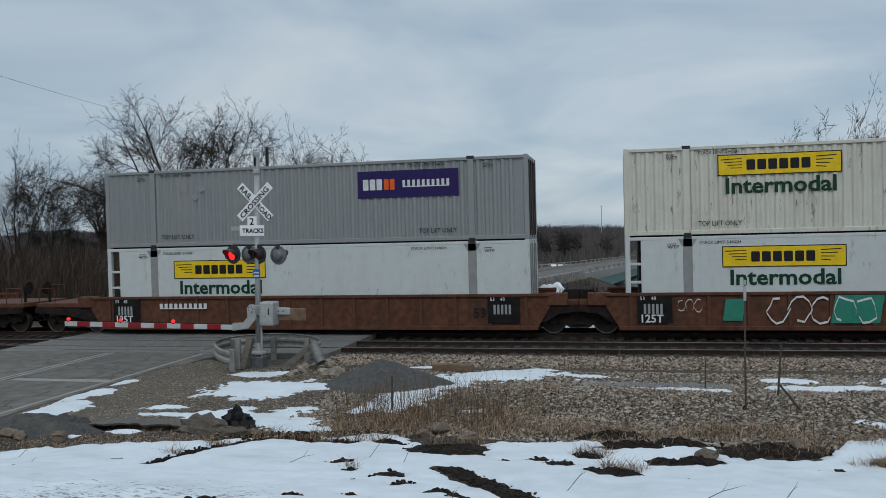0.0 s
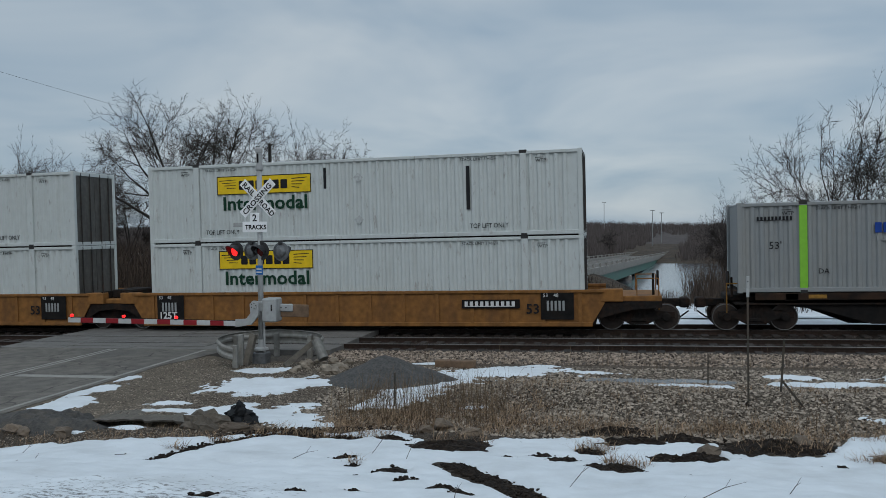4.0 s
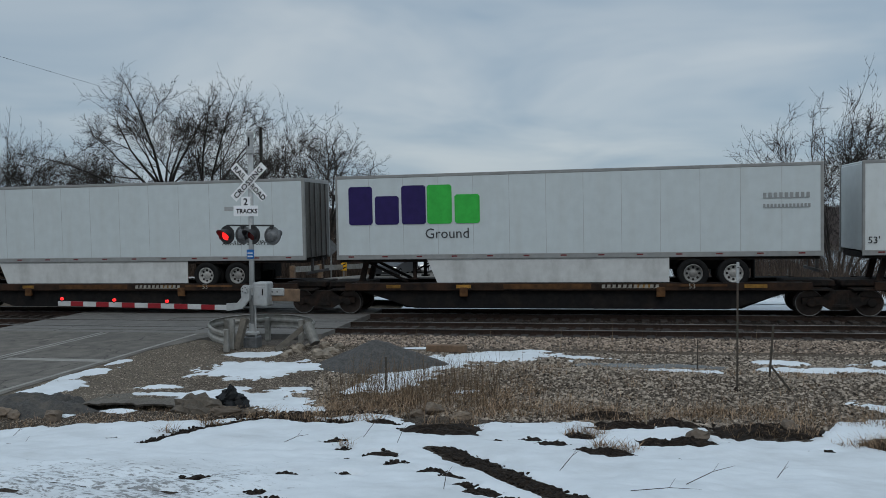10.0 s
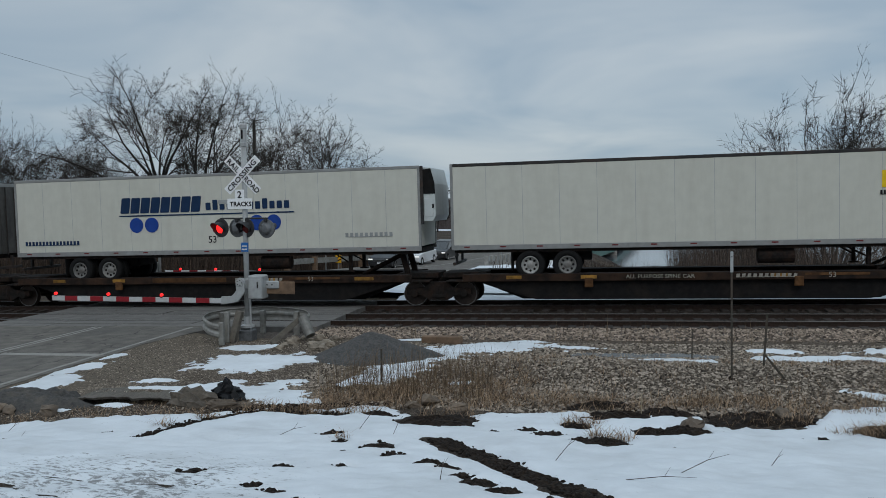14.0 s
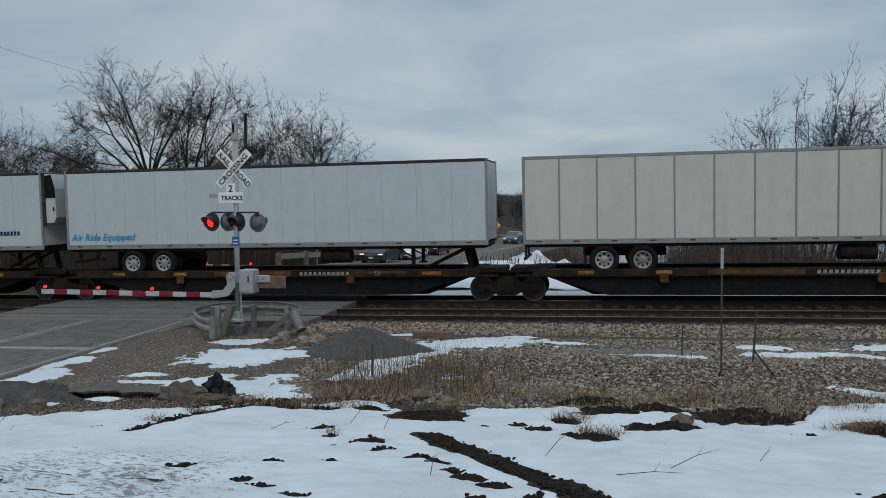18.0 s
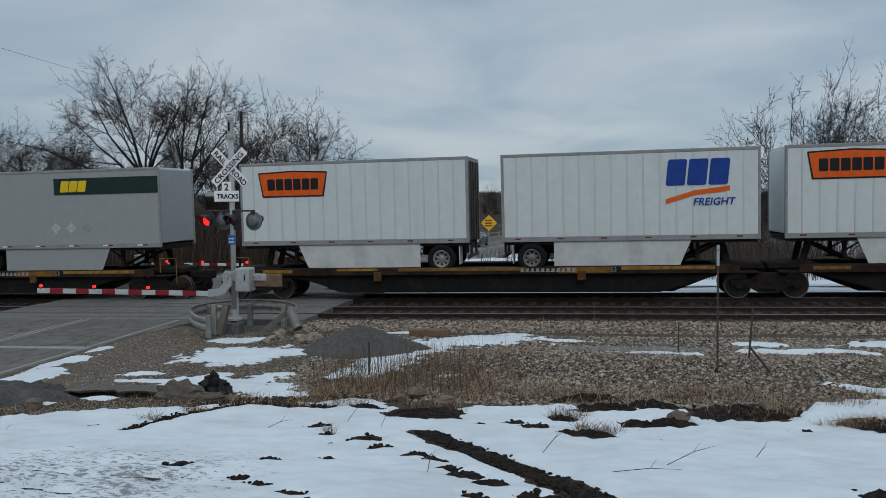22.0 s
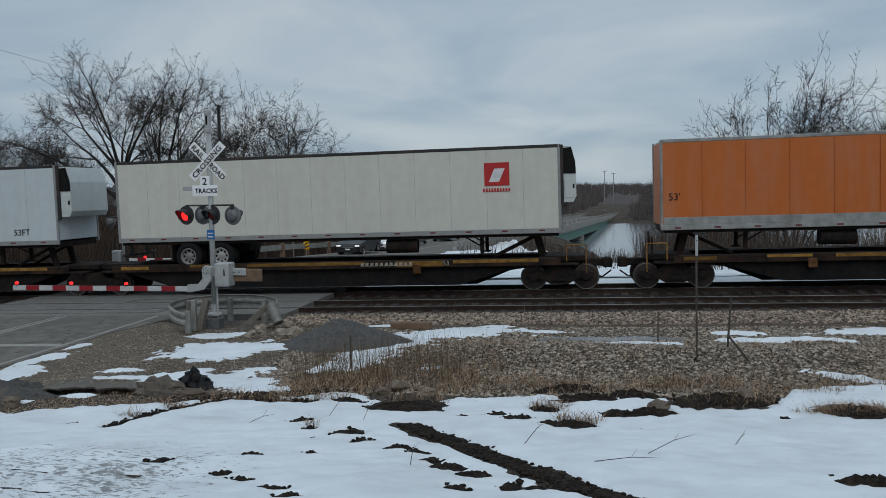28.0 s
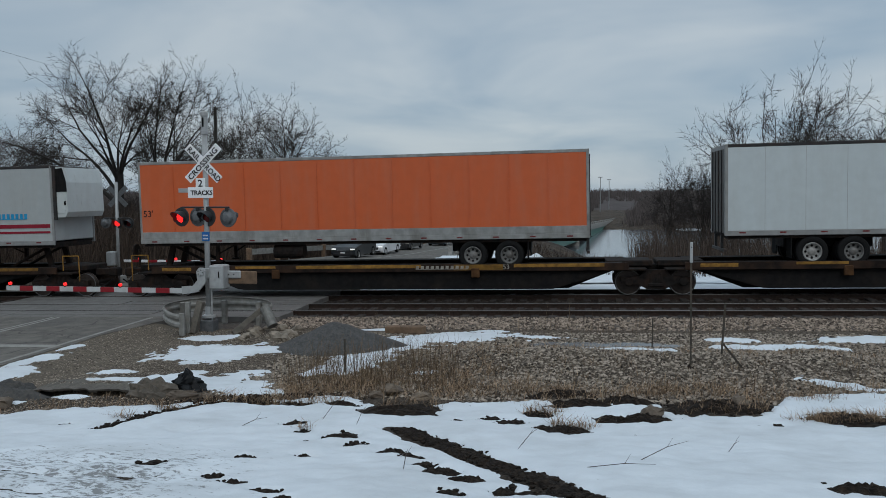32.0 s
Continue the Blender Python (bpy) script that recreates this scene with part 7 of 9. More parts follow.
def lamp(parent, x, z, toward, lit, turn=0.0, r=0.26):
    """A round lamp on a disc; toward -1 faces the road on the camera's side."""
    m = pose(x, 0, z, 0, 0, turn + (0 if toward < 0 else 180))
    d = part("lamp_disc", Geo().ring((0, -0.03, 0), (0, 1, 0), [(-0.02, r), (0.0, r + 0.008), (0.015, r), (0.03, r * 0.7), (0.1, r * 0.55), (0.13, r * 0.35)], 26), [m_lamp_back if toward > 0 else m_lamp_black], parent, "round dark lamp disc")
    d.matrix_basis = m
    part("lens", Geo().ring((0, -0.055, 0), (0, -1, 0), [(0, 0.15), (0.015, 0.145), (0.04, 0.1), (0.05, 0.02)], 20), m_red_glow if lit else m_red_dim, d, "red signal lens", True)
    hood = Geo()
    n = 14
    ring_in, ring_out = [], []
    for i in range(n + 1):
        a = radians(-35) + radians(250) * i / n
        long = 0.12 + 0.22 * max(0.0, math.sin(a)) ** 0.8
        ring_in.append((0.165 * math.cos(a), -0.05, 0.165 * math.sin(a)))
        ring_out.append((0.175 * math.cos(a), -0.05 - long, 0.175 * math.sin(a) - 0.03))
    v = ring_in + ring_out + [(p[0] * 1.05, p[1], p[2] * 1.05) for p in ring_in] + [(p[0] * 1.05, p[1], p[2] * 1.05) for p in ring_out]
    k = n + 1
    f = [(i, i + 1, k + i + 1, k + i) for i in range(n)] + [(2 * k + i, 3 * k + i, 3 * k + i + 1, 2 * k + i + 1) for i in range(n)] + [(k + i, k + i + 1, 3 * k + i + 1, 3 * k + i) for i in range(n)]
    part("hood", hood.add(v, f), m_lamp_black, d, "black lamp hood")
    return d


lamp(signal, -0.72, -0.62 - SG, -1, True, -14)
lamp(signal, 0.06, -0.62 - SG, -1, False, -14)
lamp(signal, -0.27, -0.62 - SG, 1, True, -10)
lamp(signal, 0.62, -0.64 - SG, 1, False, -10)
# gate motor and arm
part("gate_motor", Geo().box((0.14, -0.26, -2.62 - SG), (0.56, 0.22, -1.95 - SG), 0.035), m_grey_metal, signal, "pale grey gate motor box")
part("motor_door", Geo().box((0.2, -0.27, -2.55 - SG), (0.5, -0.255, -2.05 - SG), 0.006), m_grey_metal, signal)
part("motor_latch", Geo().box((0.43, -0.285, -2.3 - SG), (0.46, -0.26, -2.12 - SG), 0.004), m_dark_steel, signal)
part("motor_clamp", Geo().box((-0.12, -0.12, -2.35 - SG), (0.16, 0.14, -2.05 - SG), 0.02), m_grey_metal, signal)

AZ = -2.66
gate = thing("crossing_gate", pose(SX, SY - 0.32, AZ), "lowered red and white striped crossing gate with red lamps", "crossing gate")
part("arm_bracket", Geo().prism([(0.02, 0.65), (0.1, 0.55), (0.1, 0.25), (-0.12, -0.02), (-0.6, -0.1), (-0.6, 0.12), (-0.28, 0.14), (-0.14, 0.3), (-0.16, 0.55), (-0.08, 0.65)], "y", -0.06, 0.02), m_grey_metal, gate, "cranked grey gate bracket")
part("bracket_hub", Geo().cyl((-0.03, -0.09, 0.52), (-0.03, -0.05, 0.52), 0.1, 14), m_grey_metal, gate)
for k in range(5):
    a = k * 1.257
    part("bolt", Geo().cyl((-0.03 + 0.07 * math.cos(a), -0.1, 0.52 + 0.07 * math.sin(a)), (-0.03 + 0.07 * math.cos(a), -0.088, 0.52 + 0.07 * math.sin(a)), 0.014, 6), m_dark_steel, gate)
x0 = -0.55
for k in range(13):
    w = 0.42
    part("stripe_board", Geo().box((x0 - (k + 1) * w, -0.045, -0.07), (x0 - k * w, 0.005, 0.07), 0.004), m_arm_red if k % 2 else m_arm_white, gate, "red stripe of the gate arm" if k % 2 else "white stripe of the gate arm")
END = x0 - 13 * 0.42
for k, (x, lit) in enumerate(((END + 0.12, True), (END + 1.85, True), (END + 3.55, True))):
    b = part("gate_lamp", Geo().box((x - 0.03, -0.05, 0.06), (x + 0.03, 0.01, 0.1), 0.006), m_lamp_black, gate)
    part("lamp_lens", Geo().ring((x, -0.025, 0.14), (0, 1, 0), [(-0.04, 0.02), (-0.035, 0.042), (0.03, 0.042), (0.04, 0.02)], 14), m_red_glow if lit else m_red_dim, b, "small red gate lamp")
part("cable", Geo().path([(END + 0.1, -0.02, 0.085), (-0.5, -0.02, 0.085)], 0.01, 5), m_tyre, gate)
part("counterweight_arm", Geo().box((0.06, 0.36, 0.32), (0.95, 0.42, 0.54), 0.08), m_grey_metal, gate, "grey counterweight arm")
part("counterweight_plate", Geo().box((0.55, 0.42, 0.16), (1.4, 0.46, 0.52), 0.02), m_wood, gate, "rust-brown counterweight plate")
for k in range(4):
    part("slot_bolt", Geo().cyl((0.3 + k * 0.15, 0.35, 0.43), (0.3 + k * 0.15, 0.365, 0.43), 0.02, 6), m_dark_steel, gate)

# horseshoe guardrail round the mast
guard = thing("guardrail", pose(-9.72, 20.95, SG - 0.05), "weathered horseshoe guardrail round the signal mast", "guardrail")
path_ = []
for i in range(33):
    a = radians(247 - 250 * i / 32)
    path_.append((1.5 * math.cos(a), 1.15 * math.sin(a), 0.66 - 0.1 * smooth(200, 247, math.degrees(a)) + 0.06 * math.sin(a)))
prof_w = [(0.0, 0.19), (0.04, 0.14), (0.04, 0.07), (0.0, 0.02), (0.0, -0.02), (0.04, -0.07), (0.04, -0.14), (0.0, -0.19)]
gv, gf = [], []
for i, (x, y, z) in enumerate(path_):
    r = math.hypot(x, y)
    for d, h in prof_w:
        gv.append((x * (1 + d / r), y * (1 + d / r), z - 0.12 + h))
npf = len(prof_w)
for i in range(len(path_) - 1):
    gf += [(i * npf + k, (i + 1) * npf + k, (i + 1) * npf + k + 1, i * npf + k + 1) for k in range(npf - 1)]
beam = part("beam", Geo().add(gv, gf), m_rail_zinc, guard, "curved corrugated guardrail beam")
sol = beam.modifiers.new("thickness", "SOLIDIFY")
sol.thickness = 0.014
m_old_post_dark = mat("grimy_rolled_zinc", (0.17, 0.165, 0.15), rough=0.6, metal=0.3, vary=0.3, scale=8, dirt=(0.06, 0.05, 0.04), dirt_amount=0.6)
part("end_barrel", Geo().cyl((1.42, -0.1, 0.68), (1.72, -0.3, 0.2), 0.145, 16), m_old_post_dark, guard, "rolled guardrail end")
part("barrel_mouth", Geo().cyl((1.405, -0.09, 0.68), (1.42, -0.1, 0.655), 0.13, 16), m_dark_steel, guard)
m_old_post = mat("grey_weathered_post", (0.13, 0.115, 0.095), rough=0.9, vary=0.35, scale=7, dirt=(0.06, 0.05, 0.04), dirt_amount=0.5, bump=0.4)
part("post", Geo().box((-0.64, -1.06, 0.0), (-0.5, -0.94, 0.62), 0.015), m_rail_zinc, guard, "steel guardrail post")
part("post", Geo().box((-0.68, -0.62, 0.0), (-0.55, -0.5, 0.86), 0.015), m_rail_zinc, guard, "steel guardrail post")
part("post", Geo().cyl((-0.5, -0.5, 0.0), (-0.3, -0.42, 0.86), 0.12, 4), m_old_post, guard, "leaning timber post")
part("brace", Geo().cyl((0.68, -0.55, 0.02), (1.3, 0.0, 0.62), 0.1, 4), m_old_post, guard, "slanting timber brace")
for px, py in ((-0.3, 1.08), (0.85, 0.85), (-1.3, 0.5)):
    part("post", Geo().box((px - 0.07, py - 0.07, 0.0), (px + 0.07, py + 0.07, 0.7), 0.015), m_rail_zinc, guard, "steel guardrail post")

# panels between and beside the rails
crossing = thing("crossing_surface", pose(0, 0, 0), "worn concrete and asphalt panels between the rails of the crossing", "crossing surface")
crossing["kind"] = "structure"
bands = []
for mid in (NEAR, FAR):
    bands += [(mid - 0.66, mid + 0.66), (mid + 0.84, mid + 1.55), (mid - 1.55, mid - 0.84)]
bands += [(22.55, NEAR - 1.57), (NEAR + 1.57, FAR - 1.57), (FAR + 1.57, 30.45)]
rnd = random.Random(5)
for y0, y1 in bands:
    for k in range(4):
        xa = -20.2 + k * 2.42
        xb = min(xa + 2.4, -8.9 + 0.0)
        if k == 3:
            xb = xa + 2.4 + (2.0 if abs(y0 - NEAR) < 4 else 1.0)
        dz = rnd.uniform(-0.012, 0.004)
        v = [(x, y, rz(x) - 0.01 + dz - h) for h in (0, 0.16) for x, y in ((xa, y0), (xb, y0), (xb, y1), (xa, y1))]
        part("panel", Geo().add(v, [(0, 1, 2, 3), (7, 6, 5, 4), (0, 4, 5, 1), (1, 5, 6, 2), (2, 6, 7, 3), (3, 7, 4, 0)]), m_panel, crossing)

# sleepers
for mid in (NEAR, FAR):
    tr = thing("railway_track", pose(0, mid, 0), "row of dark timber sleepers under the rails", "railway track")
    tr["kind"] = "structure"
    tie = Geo().box((-0.115, -1.3, -0.3), (0.115, 1.3, -0.135), 0.012).mesh("sleeper", m_tie)
    rnd = random.Random(int(mid))
    for k in range(46):
        x = -7.9 + k * 0.53
        ob = part("sleeper", tie, None, tr)
        ob.matrix_basis = pose(x + rnd.uniform(-0.03, 0.03), rnd.uniform(-0.06, 0.06), rz(x) + rnd.uniform(-0.01, 0.01), 0, TILT, rnd.uniform(-1.5, 1.5))
    rest = Geo()
    for k in list(range(-400, -1)) + list(range(47, 500)):
        x = -7.9 + k * 0.53
        if -20.5 < x < -7.9:
            continue
        rest.box((x - 0.115, -1.3, rz(x) - 0.3), (x + 0.115, 1.3, rz(x) - 0.14))
    ro = part("sleepers", rest, m_tie, tr)
    ro["kind"] = "stuff"

# ---- loose things on the near ground ----
def gh(x, y):
    return ground_height(x, y)


m_heap = mat("dark_grey_millings", (0.06, 0.058, 0.056), rough=0.95, vary=0.5, scale=30, dirt=(0.12, 0.11, 0.1), dirt_amount=0.6, dirt_scale=9, bump=1.0, bump_scale=45)
hx, hy = -5.65, 18.65
hg = Geo()
nr, na = 16, 40
hv = [(hx, hy, gh(hx, hy) + 0.62)]
hf = []
for i in range(1, nr + 1):
    q = i / nr
    for k in range(na):
        a = 2 * math.pi * k / na
        rr = q * (1 + 0.10 * math.sin(3 * a + 1) + 0.06 * math.sin(7 * a))
        x, y = hx + 1.62 * rr * math.cos(a), hy + 1.12 * rr * math.sin(a)
        h = 0.62 * (1 - math.sqrt(q * q + 0.03) + 0.173) * (1 - 0.15 * q) + 0.035 * noise.noise(Vector((x * 5, y * 5, 0))) - 0.09 * q
        hv.append((x, y, gh(x, y) + max(-0.05, h)))
hf += [(0, 1 + k, 1 + (k + 1) % na) for k in range(na)]
for i in range(nr - 1):
    hf += [(1 + i * na + k, 1 + (i + 1) * na + k, 1 + (i + 1) * na + (k + 1) % na, 1 + i * na + (k + 1) % na) for k in range(na)]
solid("millings_mound", hg.add(hv, hf), m_heap, "low cone of dark grey road millings", "mound", smooth=True)
solid("timber_beam", Geo().box((-0.55, -0.13, 0.0), (0.55, 0.13, 0.2), 0.02), m_wood, "short weathered timber lying behind the heap", "timber", m=pose(-4.35, 20.9, gh(-4.35, 20.9), 0, -2, -8))

m_clod = mat("wet_dark_soil", (0.013, 0.0095, 0.0075), rough=0.95, vary=0.5, scale=12, dirt=(0.06, 0.043, 0.03), dirt_amount=0.6, dirt_scale=16, bump=1.0, bump_scale=30, spec=0.2)
m_stone = mat("pale_broken_stone", (0.24, 0.2, 0.155), rough=0.9, vary=0.35, scale=7, dirt=(0.1, 0.08, 0.06), dirt_amount=0.6, bump=0.5, rand=0.3)
m_stone_brown = mat("brown_wet_stone", (0.14, 0.105, 0.075), rough=0.85, vary=0.4, scale=9, dirt=(0.045, 0.033, 0.024), dirt_amount=0.8, dirt_scale=4, bump=0.8, bump_scale=18, rand=0.3)
m_stone_block = mat("weathered_stone_block", (0.095, 0.078, 0.06), rough=0.9, vary=0.4, scale=14, dirt=(0.05, 0.04, 0.03), dirt_amount=0.8, dirt_scale=4, bump=1.0, bump_scale=18)
m_old_asphalt = mat("crumbled_asphalt", (0.05, 0.047, 0.044), rough=0.95, vary=0.4, scale=16, dirt=(0.13, 0.11, 0.085), dirt_amount=0.6, dirt_scale=3, bump=0.9, bump_scale=30)


def crumble(x, y, a, b, h, seed):
    """A clod: one ragged low heap of earth."""
    rings, spokes = (9, 30) if a > 0.2 else (6, 18)
    v, f = [], []

    def z_at(px, py, q):
        lump = noise.noise(Vector((px * 9, py * 9, seed))) * 0.6 + noise.noise(Vector((px * 24, py * 24, seed))) * 0.6
        return gh(px, py) - 0.03 + (h * (1 - q ** 2.4) * (1 + lump) + 0.04 * (1 - q)) + 0.012 * noise.noise(Vector((px * 50, py * 50, seed)))

    v.append((x, y, z_at(x, y, 0)))
    for i in range(1, rings + 1):
        q = i / rings
        for k in range(spokes):
            t = 2 * math.pi * k / spokes
            rr = q * (1 + 0.6 * noise.noise(Vector((math.cos(t) * 1.6, math.sin(t) * 1.6, seed * 1.7))) + 0.45 * noise.noise(Vector((math.cos(t) * 5, math.sin(t) * 5, seed * 2.7))))
            px, py = x + a * 1.15 * rr * math.cos(t), y + b * 1.15 * rr * math.sin(t)
            v.append((px, py, z_at(px, py, q)))
    f += [(0, 1 + k, 1 + (k + 1) % spokes) for k in range(spokes)]
    for i in range(rings - 1):
        f += [(1 + i * spokes + k, 1 + (i + 1) * spokes + k, 1 + (i + 1) * spokes + (k + 1) % spokes, 1 + i * spokes + (k + 1) % spokes) for k in range(spokes)]
    return Geo().add(v, f)


for k, (x, y, a, b) in enumerate(CLODS):
    solid("soil_clod", crumble(x, y, a * 1.05, b * 1.05, min(0.085, 0.02 + a * 0.15), 100 + k), m_clod, "clod of wet dark soil pushed up through the snow", "soil clod", "soil clods in the snow")
crumbs = Geo()
rnd = random.Random(77)
spots = []
for way, wide_, count in ((RUT, 0.15, 90), (LITTER, 0.18, 60), (LITTER_2, 0.2, 80)):
    for (x0_, y0_), (x1_, y1_) in zip(way[:-1], way[1:]):
        for k in range(count):
            q = rnd.random()
            spots.append((x0_ + q * (x1_ - x0_) + rnd.gauss(0, wide_ * 0.55), y0_ + q * (y1_ - y0_) + rnd.gauss(0, wide_ * 0.55), rnd.uniform(0.008, 0.03)))
for x, y, a, b in CLODS:
    for k in range(int(6 + 26 * a)):
        t, q = rnd.uniform(0, 6.28), rnd.uniform(0.5, 1.5)
        spots.append((x + a * q * math.cos(t), y + b * q * math.sin(t), rnd.uniform(0.008, 0.03)))
for k in range(260):                                 # scattered over the trodden snow
    spots.append((rnd.gauss(0.55, 0.9), rnd.gauss(12.1, 0.55), rnd.uniform(0.006, 0.028)))
for k in range(140):
    spots.append((rnd.gauss(-2.6, 1.3), rnd.gauss(8.6, 1.3), rnd.uniform(0.004, 0.016)))
for k, (x, y, s) in enumerate(spots):
    crumbs.lump((x, y, gh(x, y) + s * 0.3 + 0.01), (s * 1.3, s * 1.2, s * 0.8), k, 6, 4, 0.35)
solid("soil_crumbs", crumbs, m_clod, "crumbs of churned dark soil in the snow", "soil", kind="stuff")

rv, rf = [], []
stations = []
for (x0_, y0_), (x1_, y1_) in zip(RUT[:-1], RUT[1:]):
    m_ = max(3, int(math.hypot(x1_ - x0_, y1_ - y0_) / 0.05))
    stations += [(x0_ + (x1_ - x0_) * i / m_, y0_ + (y1_ - y0_) * i / m_, y1_ - y0_, x0_ - x1_) for i in range(m_)]
cross = 11
for i, (x, y, nx_, ny_) in enumerate(stations):
    ln = math.hypot(nx_, ny_)
    end = min(1.0, i / 6, (len(stations) - 1 - i) / 6)
    for k in range(cross):
        o = (k / (cross - 1) - 0.5) * 2
        w_ = 0.2 * (0.35 + 0.65 * end) * (1 + 0.7 * noise.noise(Vector((x * 2.5, y * 2.5, 1 if o < 0 else 7))) + 0.5 * noise.noise(Vector((x * 9, y * 9, 1 if o < 0 else 7))))
        px, py = x - nx_ / ln * o * w_, y - ny_ / ln * o * w_
        h = 0.05 * (1 - o * o) * (1 + 1.3 * noise.noise(Vector((px * 9, py * 9, 1)))) + 0.03 * noise.noise(Vector((px * 28, py * 28, 4)))
        rv.append((px, py, gh(px, py) - 0.02 + max(-0.01, h)))
for i in range(len(stations) - 1):
    rf += [(i * cross + k, i * cross + k + 1, (i + 1) * cross + k + 1, (i + 1) * cross + k) for k in range(cross - 1)]
solid("wheel_rut", Geo().add(rv, rf), m_clod, "long churned ridge of dark soil through the snow", "wheel rut")

mv, mf = [], []
for i in range(0, 11):
    q = i / 10
    for k in range(36):
        t = 2 * math.pi * k / 36
        rr = max(0.01, q) * (1 + 0.2 * noise.noise(Vector((math.cos(t) * 2, math.sin(t) * 2, 5))))
        x, y = -10.75 + 1.6 * rr * math.cos(t), 13.5 + 0.85 * rr * math.sin(t)
        mv.append((x, y, gh(x, y) - 0.04 + 0.3 * (1 - q ** 2) * (1 + 0.5 * noise.noise(Vector((x * 4, y * 4, 2)))) + 0.05 * noise.noise(Vector((x * 13, y * 13, 3)))))
for i in range(10):
    mf += [(i * 36 + k, (i + 1) * 36 + k, (i + 1) * 36 + (k + 1) % 36, i * 36 + (k + 1) % 36) for k in range(36)]
mf.append(tuple(range(36)))
solid("asphalt_mound", Geo().add(mv, mf), m_old_asphalt, "flat mound of dark crumbled asphalt by the road", "asphalt mound", smooth=True)

# washed-out edge: a lip of old paving over a hollow
m_lip = mat("gravelly_old_paving", (0.12, 0.106, 0.088), rough=0.95, vary=0.4, scale=22, dirt=(0.06, 0.05, 0.04), dirt_amount=0.6, dirt_scale=3, bump=0.9, bump_scale=40)
def lip(x0, x1, y0, y1, thick, seed):
    n = 26
    front = [(x0 + (x1 - x0) * i / n, y0 + 0.16 * noise.noise(Vector((i * 0.35, seed, 0))) + 0.06 * noise.noise(Vector((i * 1.3, seed, 4)))) for i in range(n + 1)]
    v = []
    for x, y in front:
        top = gh(x, y1) + 0.015
        tip = 0.05 * noise.noise(Vector((x * 3, seed, 8)))
        v += [(x, y, top - 0.02 + tip * 0.4), (x, y + 0.02, top - thick + tip), (x, y1, gh(x, y1) + 0.012), (x, y1, gh(x, y1) - thick)]
    f = []
    for i in range(n):
        a, b = 4 * i, 4 * i + 4
        f += [(a, b, b + 2, a + 2), (a, a + 1, b + 1, b), (a + 1, a + 3, b + 3, b + 1)]
    f += [(0, 2, 3, 1), (4 * n, 4 * n + 1, 4 * n + 3, 4 * n + 2)]
    return Geo().add(v, f)


solid("paving_lip", lip(-10.4, -8.25, 14.0, 14.8, 0.06, 3), m_lip, "broken lip of old paving over a washed-out hollow", "broken paving")
for k, (x, y, lx, ly, lz, rx, ry, turn) in enumerate(((-7.5, 13.35, 0.5, 0.3, 0.2, 24, 4, -8), (-8.45, 13.75, 0.16, 0.12, 0.14, 0, 20, 30), (-6.75, 13.05, 0.3, 0.14, 0.09, 8, 0, 10), (-9.3, 13.85, 0.3, 0.14, 0.08, 10, 6, 20))):
    solid("stone_slab", Geo().lump((0, 0, 0), (lx, ly, lz), 40 + k, 13, 8, 0.24), m_stone_brown if k else m_stone_block, "brown broken stone block at the washed-out edge", "stone", "stones at the snow's edge", m=pose(x, y, gh(x, y) + lz * 0.5, rx, ry, turn))
for k, (x, y, s) in enumerate(((-8.05, 13.6, 0.1), (-6.3, 13.1, 0.08), (-8.7, 13.5, 0.1), (-9.0, 13.55, 0.08), (-7.05, 13.9, 0.08), (-2.5, 13.3, 0.12), (1.25, 12.3, 0.15), (2.7, 13.2, 0.15), (-10.9, 12.75, 0.12), (-11.2, 12.85, 0.14), (-3.35, 13.5, 0.1), (-3.1, 13.75, 0.17), (-9.95, 12.6, 0.17))):
    solid("stone", Geo().lump((0, 0, 0), (s * 1.5, s, s * 0.7), 60 + k, 9, 6, 0.25), m_stone_brown, "brown broken stone lying in the soil", "stone", "stones at the snow's edge", m=pose(x, y, gh(x, y) + s * 0.4, 0, 8, k * 40))
for k in range(30):
    x, y, s = rnd.uniform(-8.8, -6.3), rnd.uniform(19.6, 21.4), rnd.uniform(0.05, 0.15)
    solid("stone", Geo().lump((0, 0, 0), (s * 1.3, s, s * 0.85), 460 + k, 8, 5, 0.25), m_stone, "pale boulder in the heap of stones by the track", "stone", "stones by the track", m=pose(x, y, gh(x, y) + s * 0.4, 0, 0, k * 33))

# crumpled black sack
sack = Geo()
nb, nrg = 18, 14
sv, sf = [], []
for i in range(nrg + 1):
    q = i / nrg
    for k in range(nb):
        a = 2 * math.pi * k / nb
        rr = (0.3 * (1 - q) ** 0.9 + 0.04) * (1 + 0.75 * noise.noise(Vector((math.cos(a) * 3.2, math.sin(a) * 3.2, q * 5))))
        sv.append((rr * math.cos(a) * 1.1, rr * math.sin(a) * 0.8, 0.46 * q + 0.1 * noise.noise(Vector((a, q * 5, 2)))))
for i in range(nrg):
    sf += [(i * nb + k, i * nb + (k + 1) % nb, (i + 1) * nb + (k + 1) % nb, (i + 1) * nb + k) for k in range(nb)]
sf.append(tuple(range(nrg * nb, (nrg + 1) * nb)))
m_plastic = mat("black_plastic_film", (0.006, 0.0065, 0.0075), rough=0.55, spec=0.25, vary=0.3, bump=0.5, bump_scale=14)
solid("plastic_sack", sack.add(sv, sf), m_plastic, "crumpled black plastic sack lying in the snow", "plastic sack", m=pose(-6.95, 13.6, gh(-6.95, 13.6) - 0.03, 0, 0, 20))

